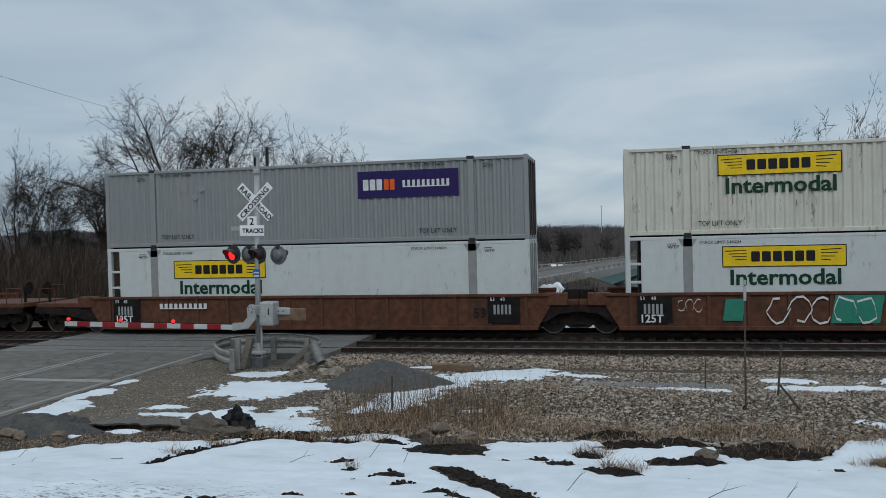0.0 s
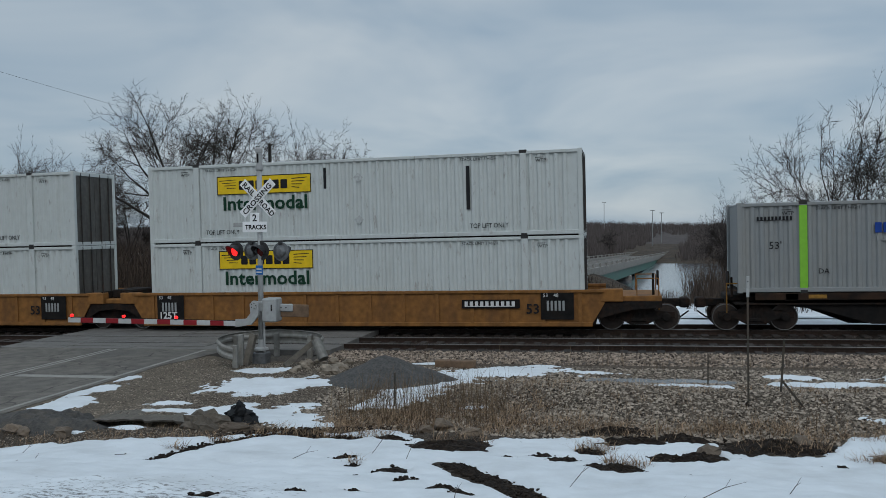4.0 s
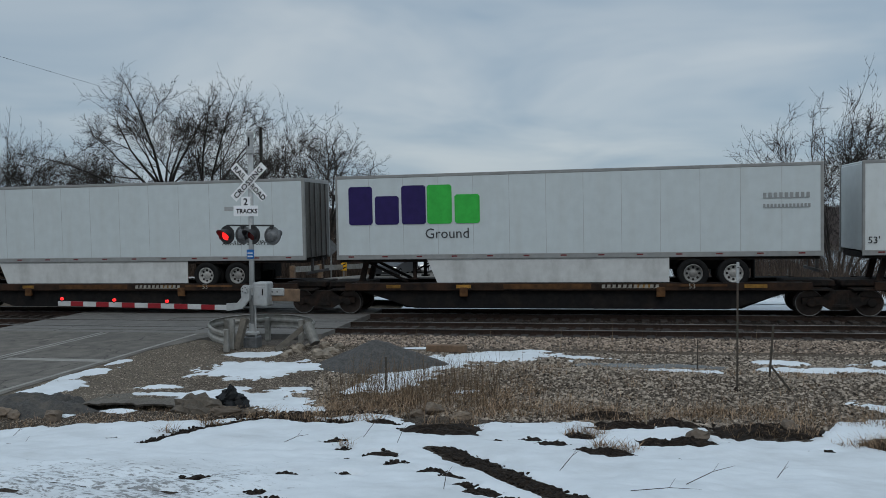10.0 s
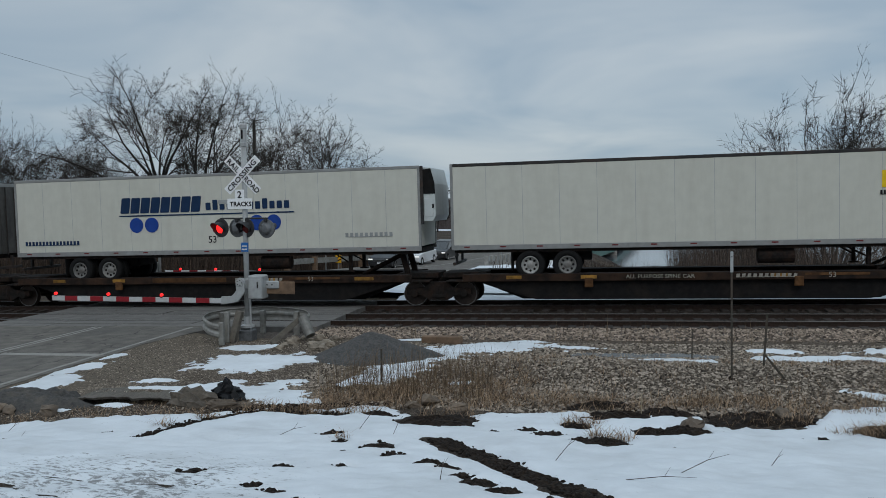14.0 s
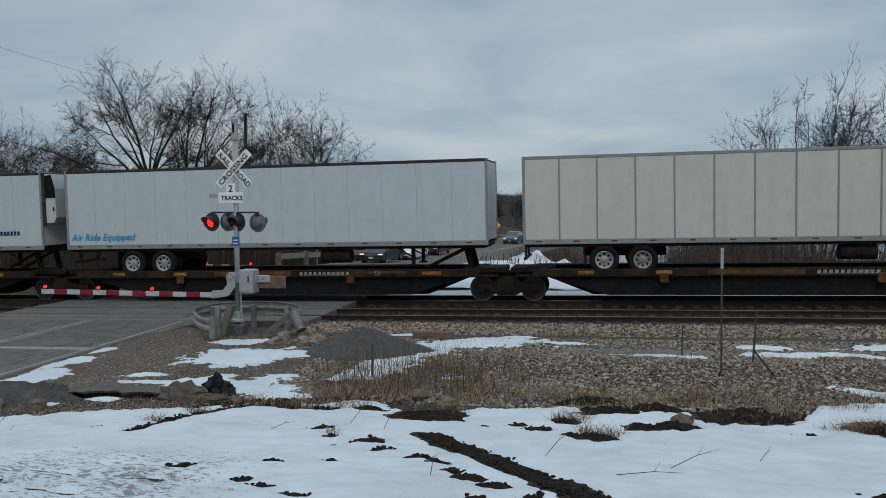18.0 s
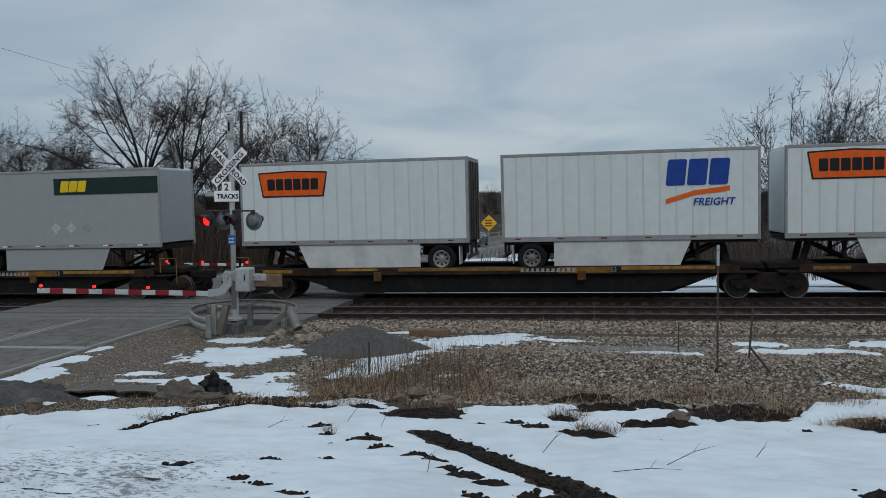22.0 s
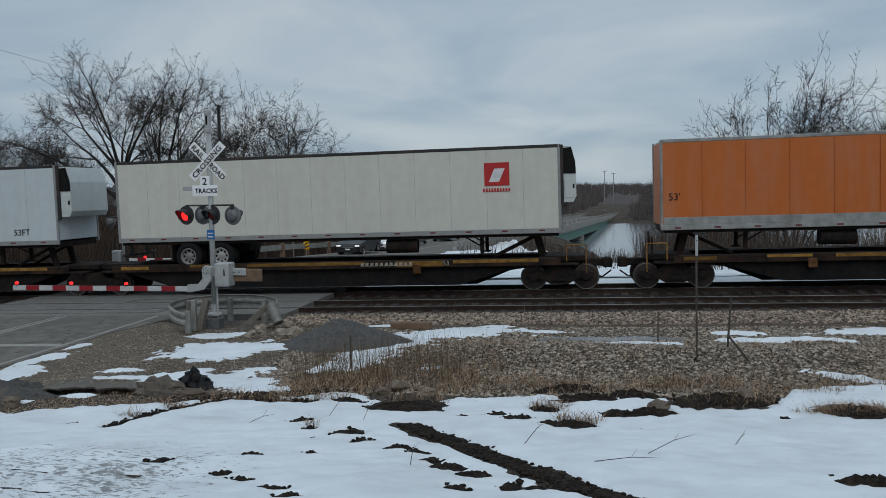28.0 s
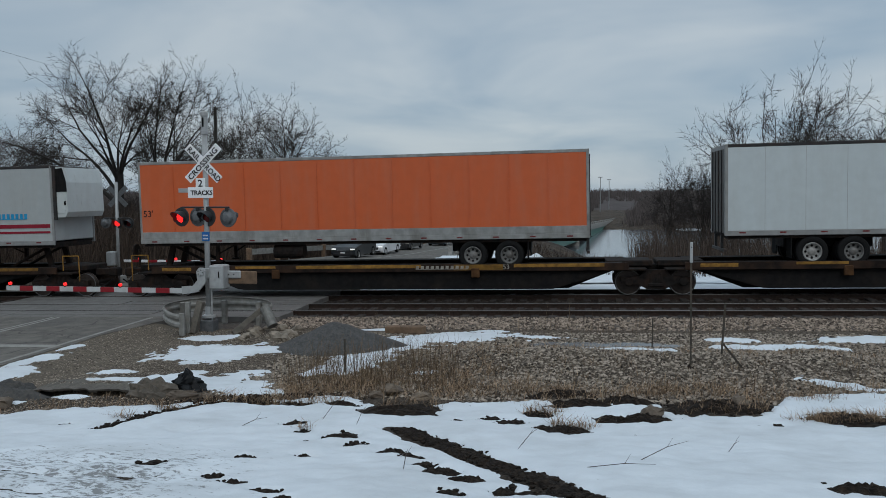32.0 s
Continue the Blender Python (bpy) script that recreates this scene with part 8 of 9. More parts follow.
# posts in the field
def field_post(x, y, h, r, m1, label, tip=False, lean=0.0):
    ob = thing("marker_post", pose(x, y, gh(x, y) - 0.05, 0, lean, 0), label, "post")
    part("post", Geo().prism([(-r, -r * 0.4), (r, -r * 0.4), (r * 0.4, 0), (r * 0.4, r), (-r * 0.4, r), (-r * 0.4, 0)], "z", 0, h), m1, ob)
    if tip:
        part("reflector_blade", Geo().box((-0.028, -0.03, h - 0.4), (0.028, -0.015, h), 0.008), m_grey_metal, ob, "pale reflector blade")
        part("bolt", Geo().cyl((0, -0.045, h - 0.1), (0, -0.03, h - 0.1), 0.012, 6), m_dark_steel, ob)
        part("base_clod", crumble(0, 0, 0.12, 0.1, 0.09, 9), m_clod, ob).matrix_basis = pose(0, 0, -gh(0, 0))
    return ob


m_green_post = mat("rusty_green_post", (0.06, 0.055, 0.045), rough=0.7, metal=0.4, vary=0.3, scale=12, dirt=RUST, dirt_amount=0.5)
field_post(2.36, 16.05, 2.52, 0.019, m_green_post, "thin steel marker post with a pale reflector blade", True, -0.6)
field_post(3.1, 16.95, 1.1, 0.022, m_green_post, "thin dark fence stake in the gravel", lean=3)
field_post(1.95, 19.3, 0.75, 0.015, m_green_post, "thin dark fence stake in the gravel")
field_post(-4.5, 15.55, 0.75, 0.02, m_green_post, "thin dark fence stake in the gravel")
field_post(0.55, 13.15, 0.4, 0.011, mat("pale_stake", (0.3, 0.24, 0.16)), "short pale wooden stake")
field_post(3.35, 16.0, 0.65, 0.02, m_green_post, "leaning dark stake in the gravel", lean=-38)


# ---- gravel, dry grass and weeds ----
def tone_by_island(name, a, b, rough=0.9):
    """Each loose piece takes its own tone between a and b."""
    m = bpy.data.materials.new(name)
    m.use_nodes = True
    n, l = m.node_tree.nodes, m.node_tree.links
    bs = n["Principled BSDF"]
    bs.inputs["Roughness"].default_value = rough
    bs.inputs["Specular IOR Level"].default_value = 0.25
    ge = n.new("ShaderNodeNewGeometry")
    mx = n.new("ShaderNodeMix"); mx.data_type = "RGBA"
    mx.inputs["A"].default_value, mx.inputs["B"].default_value = (*a, 1), (*b, 1)
    l.new(ge.outputs["Random Per Island"], mx.inputs["Factor"])
    l.new(mx.outputs["Result"], bs.inputs["Base Color"])
    return m


OCT_F = [(0, 2, 4), (2, 1, 4), (1, 3, 4), (3, 0, 4), (2, 0, 5), (1, 2, 5), (3, 1, 5), (0, 3, 5)]


def pebbles(n, x0, x1, y0, y1, s0, s1, seed, where=None, height=None):
    rnd = random.Random(seed)
    v, f = [], []
    k = 0
    while k < n:
        x, y = rnd.uniform(x0, x1), rnd.uniform(y0, y1)
        if where and not where(x, y, rnd):
            k += 1
            continue
        s = s0 + (s1 - s0) * rnd.random() ** 2
        z = (height or gh)(x, y) + s * 0.2
        c, q = math.cos(rnd.uniform(0, 3)), math.sin(rnd.uniform(0, 3))
        b = len(v)
        a1, a2, a3 = s * rnd.uniform(0.8, 1.5), s * rnd.uniform(0.7, 1.3), s * rnd.uniform(0.5, 0.9)
        v += [(x - a1 * c, y - a1 * q, z), (x + a1 * c, y + a1 * q, z + s * 0.1), (x + a2 * q, y - a2 * c, z), (x - a2 * q, y + a2 * c, z - s * 0.1), (x, y, z + a3), (x, y, z - a3)]
        f += [tuple(i + b for i in t) for t in OCT_F]
        k += 1
    g = Geo()
    g.v, g.f, g.m = v, f, [0] * len(f)
    return g


m_gravel = tone_by_island("mixed_gravel_stones", (0.02, 0.015, 0.011), (0.4, 0.335, 0.27))
m_dark_rock = tone_by_island("dark_track_stones", (0.015, 0.012, 0.01), (0.075, 0.062, 0.054))
m_rock = tone_by_island("ballast_stones", (0.028, 0.02, 0.015), (0.38, 0.3, 0.235))


def bare(x, y, rnd):
    return snow_depth(x, y) < 0.0 and not (abs(x + 5.6) < 1.5 and abs(y - 18.4) < 0.9) and not (abs(x + 9.1) < 1.7 and abs(y - 13.75) < 0.5)


def shoulder(x, y):
    return rz(x) + float(np.interp(y, [p[0] for p in prof], [p[1] for p in prof]))


solid("gravel", pebbles(64000, -6.5, 9.5, 13.4, 21.0, 0.013, 0.042, 1, bare), m_gravel, "loose gravel strewn over the field", "gravel", kind="stuff")
solid("gravel", pebbles(30000, -12.2, -6.5, 11.8, 21.2, 0.006, 0.019, 2, bare), m_gravel, "fine gravel on the verge beside the road", "gravel", kind="stuff")
solid("ballast_stones", pebbles(22000, -8.8, 11.5, 20.6, 23.4, 0.022, 0.058, 3, None, shoulder), m_rock, "loose ballast stones along the track", "ballast", kind="stuff")
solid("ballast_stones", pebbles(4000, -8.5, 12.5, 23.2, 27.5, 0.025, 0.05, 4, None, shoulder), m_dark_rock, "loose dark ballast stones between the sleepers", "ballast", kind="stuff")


def blades(n, x0, x1, y0, y1, h0, h1, w, seed, lean=0.5, where=None, height=None, clump=1):
    """Thin upright stalks, bent once."""
    rnd = random.Random(seed)
    g = Geo()
    v, f = [], []
    k = 0
    while k < n:
        cx, cy = rnd.uniform(x0, x1), rnd.uniform(y0, y1)
        k += clump
        if where and not where(cx, cy, rnd):
            continue
        for _ in range(clump):
            x, y = cx + rnd.gauss(0, 0.09) * (clump > 1), cy + rnd.gauss(0, 0.09) * (clump > 1)
            z = (height or gh)(x, y) - 0.02
            h = rnd.uniform(h0, h1)
            a = rnd.uniform(0, 6.28)
            l1, l2 = h * lean * rnd.uniform(0.0, 0.5), h * lean * rnd.uniform(0.3, 1.2)
            dx, dy = math.cos(a), math.sin(a)
            px, py = -dy * w, dx * w * 0.6
            if abs(px) < w * 0.5:
                px = w * 0.6
            b = len(v)
            v += [(x - px, y - py, z), (x + px, y + py, z), (x + dx * l1 - px * 0.8, y + dy * l1 - py, z + h * 0.6), (x + dx * l1 + px * 0.8, y + dy * l1 + py, z + h * 0.6), (x + dx * l2, y + dy * l2, z + h)]
            f += [(b, b + 1, b + 3, b + 2), (b + 2, b + 3, b + 4)]
    g.v, g.f, g.m = v, f, [0] * len(f)
    return g


m_straw = tone_by_island("dry_winter_grass", (0.03, 0.017, 0.01), (0.42, 0.29, 0.185))
m_stalk = tone_by_island("dead_weed_stalks", (0.06, 0.038, 0.025), (0.2, 0.145, 0.09))


def brushy(x, y, rnd):
    """Denser towards the snow's edge and on the low ridge."""
    if snow_depth(x, y) > 0.01:
        return rnd.random() < 0.03
    west = 1 - smooth(-2.6, -0.4, x)
    d = math.exp(-((y - 14.2) / 0.55) ** 2) + west * 0.9 * math.exp(-((y - 15.2) / 1.1) ** 2) + 0.09
    return rnd.random() < d * (0.6 + 0.9 * noise.noise(Vector((x * 0.9, y * 0.9, 3))))


solid("dry_grass", blades(90000, -5.4, 9.5, 13.2, 19.0, 0.04, 0.2, 0.0042, 11, 1.7, brushy, None, 7), m_straw, "matted dry brown grass in the gravel field", "dry grass", kind="stuff")
solid("weed_stalks", blades(420, -5.5, 8.5, 13.4, 18.0, 0.2, 0.8, 0.0035, 12, 0.6, brushy, None, 1), m_stalk, "tall dead weed stalks standing in the field", "weeds", kind="stuff")
solid("weed_stalks", blades(900, -5.6, -2.2, 14.0, 16.6, 0.2, 0.85, 0.004, 14, 0.6, None, None, 3), m_stalk, "thicket of dead brown weeds at the snow's edge", "weeds", kind="stuff")
solid("weed_stalks", blades(260, -6, 10, 20.6, 22.2, 0.3, 1.0, 0.006, 13, 0.25, lambda x, y, r: (abs(x - 0.3) < 0.9) or r.random() < 0.25, shoulder, 2), m_stalk, "dead weed stalks along the ballast", "weeds", kind="stuff")
solid("dry_grass", blades(2600, -11.8, -6.0, 11.9, 14.1, 0.03, 0.12, 0.0045, 17, 1.8, lambda x, y, r: snow_depth(x, y) < 0, None, 5), m_straw, "thin dead grass along the washed-out edge", "dry grass", kind="stuff")
for k, (x, y, a, n) in enumerate(((0.07, 11.35, 0.3, 320), (4.06, 12.35, 0.5, 1100), (5.4, 12.5, 0.7, 900), (-0.38, 12.48, 0.28, 160), (-3.7, 10.65, 0.12, 60), (3.34, 12.17, 0.16, 80), (2.41, 13.0, 0.7, 260), (-2.62, 12.9, 0.5, 160), (-4.4, 12.95, 0.6, 420), (3.9, 13.9, 0.6, 260), (-0.4, 12.3, 0.3, 120), (2.6, 13.0, 0.5, 160), (-5.6, 12.9, 0.7, 420), (-6.6, 12.2, 0.16, 150), (-6.8, 11.2, 0.12, 90))):
    solid("grass_tuft", blades(n, x - a, x + a, y - a * 0.45, y + a * 0.45, 0.06, 0.2, 0.0045, 50 + k, 2.0), m_straw, "flattened tuft of dry grass in the snow", "grass tuft", "grass tufts in the snow")
m_bark_twig = mat("dark_twig_bark", (0.045, 0.03, 0.022), vary=0.3)
twig = Geo()
rnd = random.Random(9)
for x, y, l, a, h in ((-8.6, 9.9, 0.55, 5, 0.02), (-4.6, 10.6, 0.4, 25, 0.12), (-3.6, 11.2, 0.4, 50, 0.3), (-0.6, 9.5, 0.4, 50, 0.25), (0.8, 8.9, 0.6, 30, 0.2), (0.2, 8.3, 0.7, -10, 0.08), (1.9, 9.8, 0.2, 50, 0.12), (-1.7, 8.0, 0.2, 80, 0.2), (-9.6, 11.2, 0.3, 70, 0.1), (-3.0, 10.9, 0.35, 70, 0.25), (4.1, 9.0, 0.25, 80, 0.2), (3.5, 12.6, 0.5, -30, 0.05)):
    z = gh(x, y) + 0.045
    dx, dy = math.cos(radians(a)) * l, math.sin(radians(a)) * l * 0.4
    p0, p1, p2 = (x, y, z), (x + dx * 0.55, y + dy * 0.55, z + h * 0.6 + 0.02), (x + dx, y + dy, z + h)
    ob = solid("twig", Geo().cyl(p0, p1, 0.0045, 5, 0.004).cyl(p1, p2, 0.004, 5, 0.0015).cyl(p1, (p1[0] + 0.06, p1[1] + 0.03, p1[2] + 0.09), 0.003, 4, 0.0015), m_bark_twig, "thin bare twig lying on the snow", "twig", "twigs on the snow")

m_ice = mat("grey_wet_ice", (0.17, 0.18, 0.185), rough=0.25, vary=0.2, scale=3, dirt=(0.08, 0.075, 0.07), dirt_amount=0.6, dirt_scale=1.5, bump=0.15, bump_scale=8, spec=0.5)


def ice_z(x, y):
    return gh(0.7, 19.5) + 0.055 + GRADE * (x - 0.7)


def ice_here(x, y):
    return ((x - 0.4) / 2.3) ** 2 + ((y - 19.55) / 0.55) ** 2 + 0.5 * noise.noise(Vector((x * 2, y * 3, 1))) < 1


ice = sheet("ice_puddle", np.arange(-2.4, 3.2, 0.08), np.arange(18.7, 20.5, 0.06), ice_z, m_ice, ice_here)
tagged(ice, "frozen grey puddle in the gravel", "puddle", kind="structure")


# ---- bare trees ----
m_bark = mat("dark_wet_bark", (0.016, 0.013, 0.011), rough=0.9, vary=0.3, scale=3, bump=0.4, bump_scale=8)
m_twigs = mat("fine_bare_twigs", (0.02, 0.015, 0.012), rough=0.9, vary=0.2, scale=1, bump=0)


def tube(v, f, p, q, r0, r1, n):
    d = (q - p).normalized()
    u = d.orthogonal().normalized()
    w = d.cross(u)
    b = len(v)
    for c_, r in ((p, r0), (q, r1)):
        for i in range(n):
            a = 6.2832 * i / n
            v.append(tuple(c_ + u * (r * math.cos(a)) + w * (r * math.sin(a))))
    f += [(b + i, b + (i + 1) % n, b + n + (i + 1) % n, b + n + i) for i in range(n)]


def bare_tree(seed, limbs, thick, dense=1.0):
    """Trunk and crown of a leafless tree. limbs: height of the fork on the trunk, lean to the right, lean away (degrees), length.
    Each limb tapers, wanders and carries side branches, they carry shoots, and those end in straight fine twigs."""
    rnd = random.Random(seed)
    tv, tf, cv, cf = [], [], [], []
    STEPS, WANDER, LIFT = (11, 6, 3), (0.075, 0.14, 0.15), (0.004, 0.02, 0.03)
    REACH, EVERY = ((0.9, 3.2), (0.5, 1.35)), (1.25 * dense, 0.85)

    def spike(p, d, l, r):
        q = p + d * l
        b = len(cv)
        u = d.orthogonal().normalized() * r
        w = d.cross(u)
        cv.extend([tuple(p + u), tuple(p - u * 0.5 + w * 0.87), tuple(p - u * 0.5 - w * 0.87), tuple(q)])
        cf.extend([(b, b + 1, b + 3), (b + 1, b + 2, b + 3), (b + 2, b, b + 3)])

    def aside(d, lo, hi):
        """A direction that leaves d by lo to hi degrees, to any side."""
        u = d.orthogonal().normalized()
        w = d.cross(u)
        a, k = rnd.uniform(0, 6.2832), radians(rnd.uniform(lo, hi))
        return (d * math.cos(k) + (u * math.cos(a) + w * math.sin(a)) * math.sin(k)).normalized()

    def shoot(p, d, length, r, level, forks=2, spread=None):
        n = STEPS[level]
        split = rnd.randint(3, 6)
        for i in range(n):
            q = p + d * (length / n)
            r0, r1 = r * (1 - 0.88 * (i / n) ** 0.75), r * (1 - 0.88 * ((i + 1) / n) ** 0.75)
            big = r1 > 0.045
            tube(tv if big else cv, tf if big else cf, p, q, r0, r1, 7 if r1 > 0.1 else 5 if big else 3)
            if level == 0 and forks and i == split:
                shoot(p, aside(d, 24, 42), length * (1 - i / n) * rnd.uniform(0.7, 1.0), r1 * 0.85, 0, forks - 1)
            if level < 2:
                if i >= (3 if forks == 2 else 1, 1)[level]:
                    for _ in range(int(EVERY[level]) + (rnd.random() < EVERY[level] % 1) + (level == 0 and i > 7)):
                        l = rnd.uniform(*REACH[level]) * min(1.0, length * 0.3)
                        shoot(p.lerp(q, rnd.random()), aside(d, 28, 62), l, max((0.026, 0.017)[level], r1 * 0.45), level + 1)
            else:
                spike(p.lerp(q, rnd.random()), aside(d, 35, 65), rnd.uniform(0.2, 0.55), 0.0115)
            p = q
            d = d + Vector((rnd.gauss(0, WANDER[level]), rnd.gauss(0, WANDER[level]), rnd.gauss(0, WANDER[level] * 0.7) + LIFT[level]))
            if spread is not None and i < 7:
                d = d + spread * 0.055
            d.normalize()
        for _ in range(2):
            spike(p, aside(d, 3, 35), rnd.uniform(0.25, 0.6), max(0.0115, r * 0.12))

    fork = max(l[0] for l in limbs)
    longest = max(l[3] for l in limbs)
    if min(l[0] for l in limbs) > 1.5:
        for i in range(6):
            tube(tv, tf, Vector((0.03 * i, 0, -0.3 + (fork + 0.3) * i / 6)), Vector((0.03 * (i + 1), 0, -0.3 + (fork + 0.3) * (i + 1) / 6)), thick * (1.15 - 0.08 * i), thick * (1.07 - 0.08 * i), 10)
    for k, (z, lx, ly, l) in enumerate(limbs):
        d = Vector((math.tan(radians(lx * 0.78)), math.tan(radians(ly * 0.78)), 1)).normalized()
        foot = Vector((0.0, 0.0, z)) if min(m[0] for m in limbs) > 1.5 else Vector((lx * 0.012, ly * 0.012, -0.3))
        shoot(foot, d, l, thick * 0.55 * (l / longest) ** 0.8, 0, 2, Vector((math.sin(radians(lx)), math.sin(radians(ly)), 0)))
    out = []
    for v, f in ((tv, tf), (cv, cf)):
        g = Geo()
        g.v, g.f, g.m = v, f, [0] * len(f)
        out.append(g)
    return out[0].mesh("trunk", m_bark, True), out[1].mesh("crown", m_twigs), sorted(p[2] for p in cv)[-len(cv) // 120]


SPECIES = [
    bare_tree(3, [(5.4, -8, 0, 11.4), (5.6, 9, 5, 11.0), (4.4, -62, 4, 12.6), (6.4, -30, -10, 9.6), (5.2, -46, 12, 11.0), (6.6, 26, -14, 7.6), (7.0, 44, 14, 5.2), (6.2, -16, 30, 8.0), (6.2, -4, -32, 7.8)], 0.36),
    bare_tree(8, [(4.6, 14, 0, 10.8), (5.2, 34, 6, 9.4), (4.4, 56, -6, 6.6), (5.6, 2, -9, 9.2), (4.8, -24, 6, 6.8), (5.6, 22, 24, 8.4), (5.4, 12, -28, 8.0), (4.5, -46, 0, 4.8)], 0.32),
    bare_tree(14, [(3.0, -54, 5, 6.6), (3.6, -38, -14, 8.2), (4.2, -22, 10, 8.4), (4.8, -7, -6, 8.4), (4.6, 7, 8, 8.4), (4.0, 21, -10, 8.4), (3.4, 37, 14, 8.0), (2.9, 54, -6, 6.4), (4.4, 0, 34, 7.0), (4.4, 4, -36, 7.0)], 0.24, 0.9),
    bare_tree(21, [(2.6, -24, 6, 5.6), (3.2, -9, -10, 6.6), (3.6, 4, 4, 7.2), (3.0, 16, -8, 6.6), (2.6, 30, 8, 5.2), (2.1, -42, 0, 3.6), (2.2, 44, -10, 3.6)], 0.16, 0.85),
    bare_tree(33, [(1.0, -54, 6, 8.0), (1.0, -40, -12, 9.2), (1.0, -27, 10, 10.0), (1.0, -16, -14, 10.8), (1.0, -7, 4, 11.6), (1.0, 2, -8, 11.8), (1.0, 10, 8, 11.8), (1.0, 20, -10, 11.0), (1.0, 31, 12, 10.0), (1.0, 44, -5, 9.0), (1.0, -5, 28, 9.5), (1.0, 8, -30, 9.5), (1.0, 58, 8, 7.0)], 0.24, 1.05),
]


def tree(x, y, h, kind, turn, wide=1.0, label="bare winter tree with dark spreading limbs"):
    """wide stretches the crown sideways against its height."""
    trunk, crown, tall = SPECIES[kind]
    s = h / tall
    ob = thing("tree", pose(x, y, land(x, y) - 0.1, 0, 0, turn) @ Matrix.Diagonal((s * wide, s * wide, s, 1)), label, "tree", "bare trees behind the tracks")
    part("trunk", trunk, None, ob)
    part("crown", crown, None, ob)
    return ob


def at(px_az, depth):
    """A place at a bearing (degrees to the right of straight ahead) and a distance along y."""
    return math.tan(radians(px_az)) * depth, depth


for az, d, h, k, turn, wide in ((-31.06, 60, 15.9, 0, 0, 1.06), (-28.6, 60, 15.0, 1, 0, 1.0), (-23.6, 68, 13.8, 3, 40, 0.8), (-24.6, 72, 12.6, 3, 140, 0.9), (-20.1, 63, 12.9, 2, 0, 1.0), (-35.5, 72, 12.0, 1, 150, 1.0),
                                (-38.5, 68, 11.0, 3, 0, 1.1), (-40.5, 66, 12.4, 4, 30, 0.8), (-44.0, 66, 12.0, 2, 140, 1.0), (-34.0, 70, 10.5, 3, 200, 1.2), (-26.6, 74, 11.0, 3, 80, 1.0), (-17.4, 74, 9.5, 3, 40, 1.1)):
    tree(*at(az, d), h, k, turn, wide)
for az, d, h, k, turn, wide in ((14.3, 55, 11.9, 4, 0, 0.85), (6.8, 60, 7.4, 3, 60, 0.8), (9.0, 57, 7.6, 2, 10, 0.7), (19.9, 60, 10.5, 3, 250, 1.2), (11.0, 62, 8.0, 3, 10, 1.1), (22.5, 60, 12.0, 2, 90, 1.0)):
    tree(*at(az, d), h, k, turn, wide)
for az, d, h, k in ((-15.6, 105, 8.5, 3), (-13.9, 130, 9.0, 3), (-12.0, 160, 10, 3), (-9.5, 190, 11, 3), (-7.4, 150, 8, 3)):
    tree(*at(az, d), h, k, d * 7 % 360)


def thicket(n, x0, x1, y0, y1, h0, h1, w, seed, where=None):
    return blades(n, x0, x1, y0, y1, h0, h1, w, seed, 0.6, where, land, 3)


m_brush = tone_by_island("leafless_brush", (0.028, 0.021, 0.017), (0.085, 0.06, 0.045))


def off_road(x, y, rnd):
    return abs(x - road_mid(y)) > 6.2


solid("brush", thicket(36000, -80, -19, 42, 80, 1.5, 5.0, 0.018, 31, off_road), m_brush, "dense leafless brush left of the road", "brush", kind="stuff")
solid("brush", thicket(11000, 2.5, 48, 40, 76, 0.8, 3.4, 0.014, 32, lambda x, y, r: r.random() < smooth(3.6, 8, x * 60 / y)), m_brush, "leafless brush on the river bank", "brush", kind="stuff")
solid("brush", thicket(2600, 4.7, 14.0, 52, 66, 1.4, 4.2, 0.012, 35), m_brush, "tall tangled leafless brush on the river bank", "brush", kind="stuff")
solid("brush", thicket(2500, -8, 6, 46, 80, 0.4, 1.4, 0.018, 33, lambda x, y, r: off_road(x, y, r) and r.random() < 0.5), m_brush, "low dead weeds beside the embankment", "weeds", kind="stuff")

# ---- wooded hills on the far shore ----
# the hill's brown is paled and cooled to paint in distance haze
m_hill = mat("hazy_wooded_hillside", (0.088, 0.076, 0.073), rough=1.0, vary=0.25, scale=0.3, dirt=(0.068, 0.058, 0.056), dirt_amount=0.7, dirt_scale=0.05, bump=0.2, bump_scale=0.4, spec=0.1)


def hill_z(x, y):
    crest = 6.2 + 2.2 * noise.noise(Vector((x * 0.004, 1.0, 0))) + 1.2 * noise.noise(Vector((x * 0.015, 4.0, 0))) + 0.004 * min(0, x + 100) - 2.0 * math.exp(-((x - 60) / 60) ** 2)
    return -8.5 + (crest + 2.5) * smooth(300, 520, y)


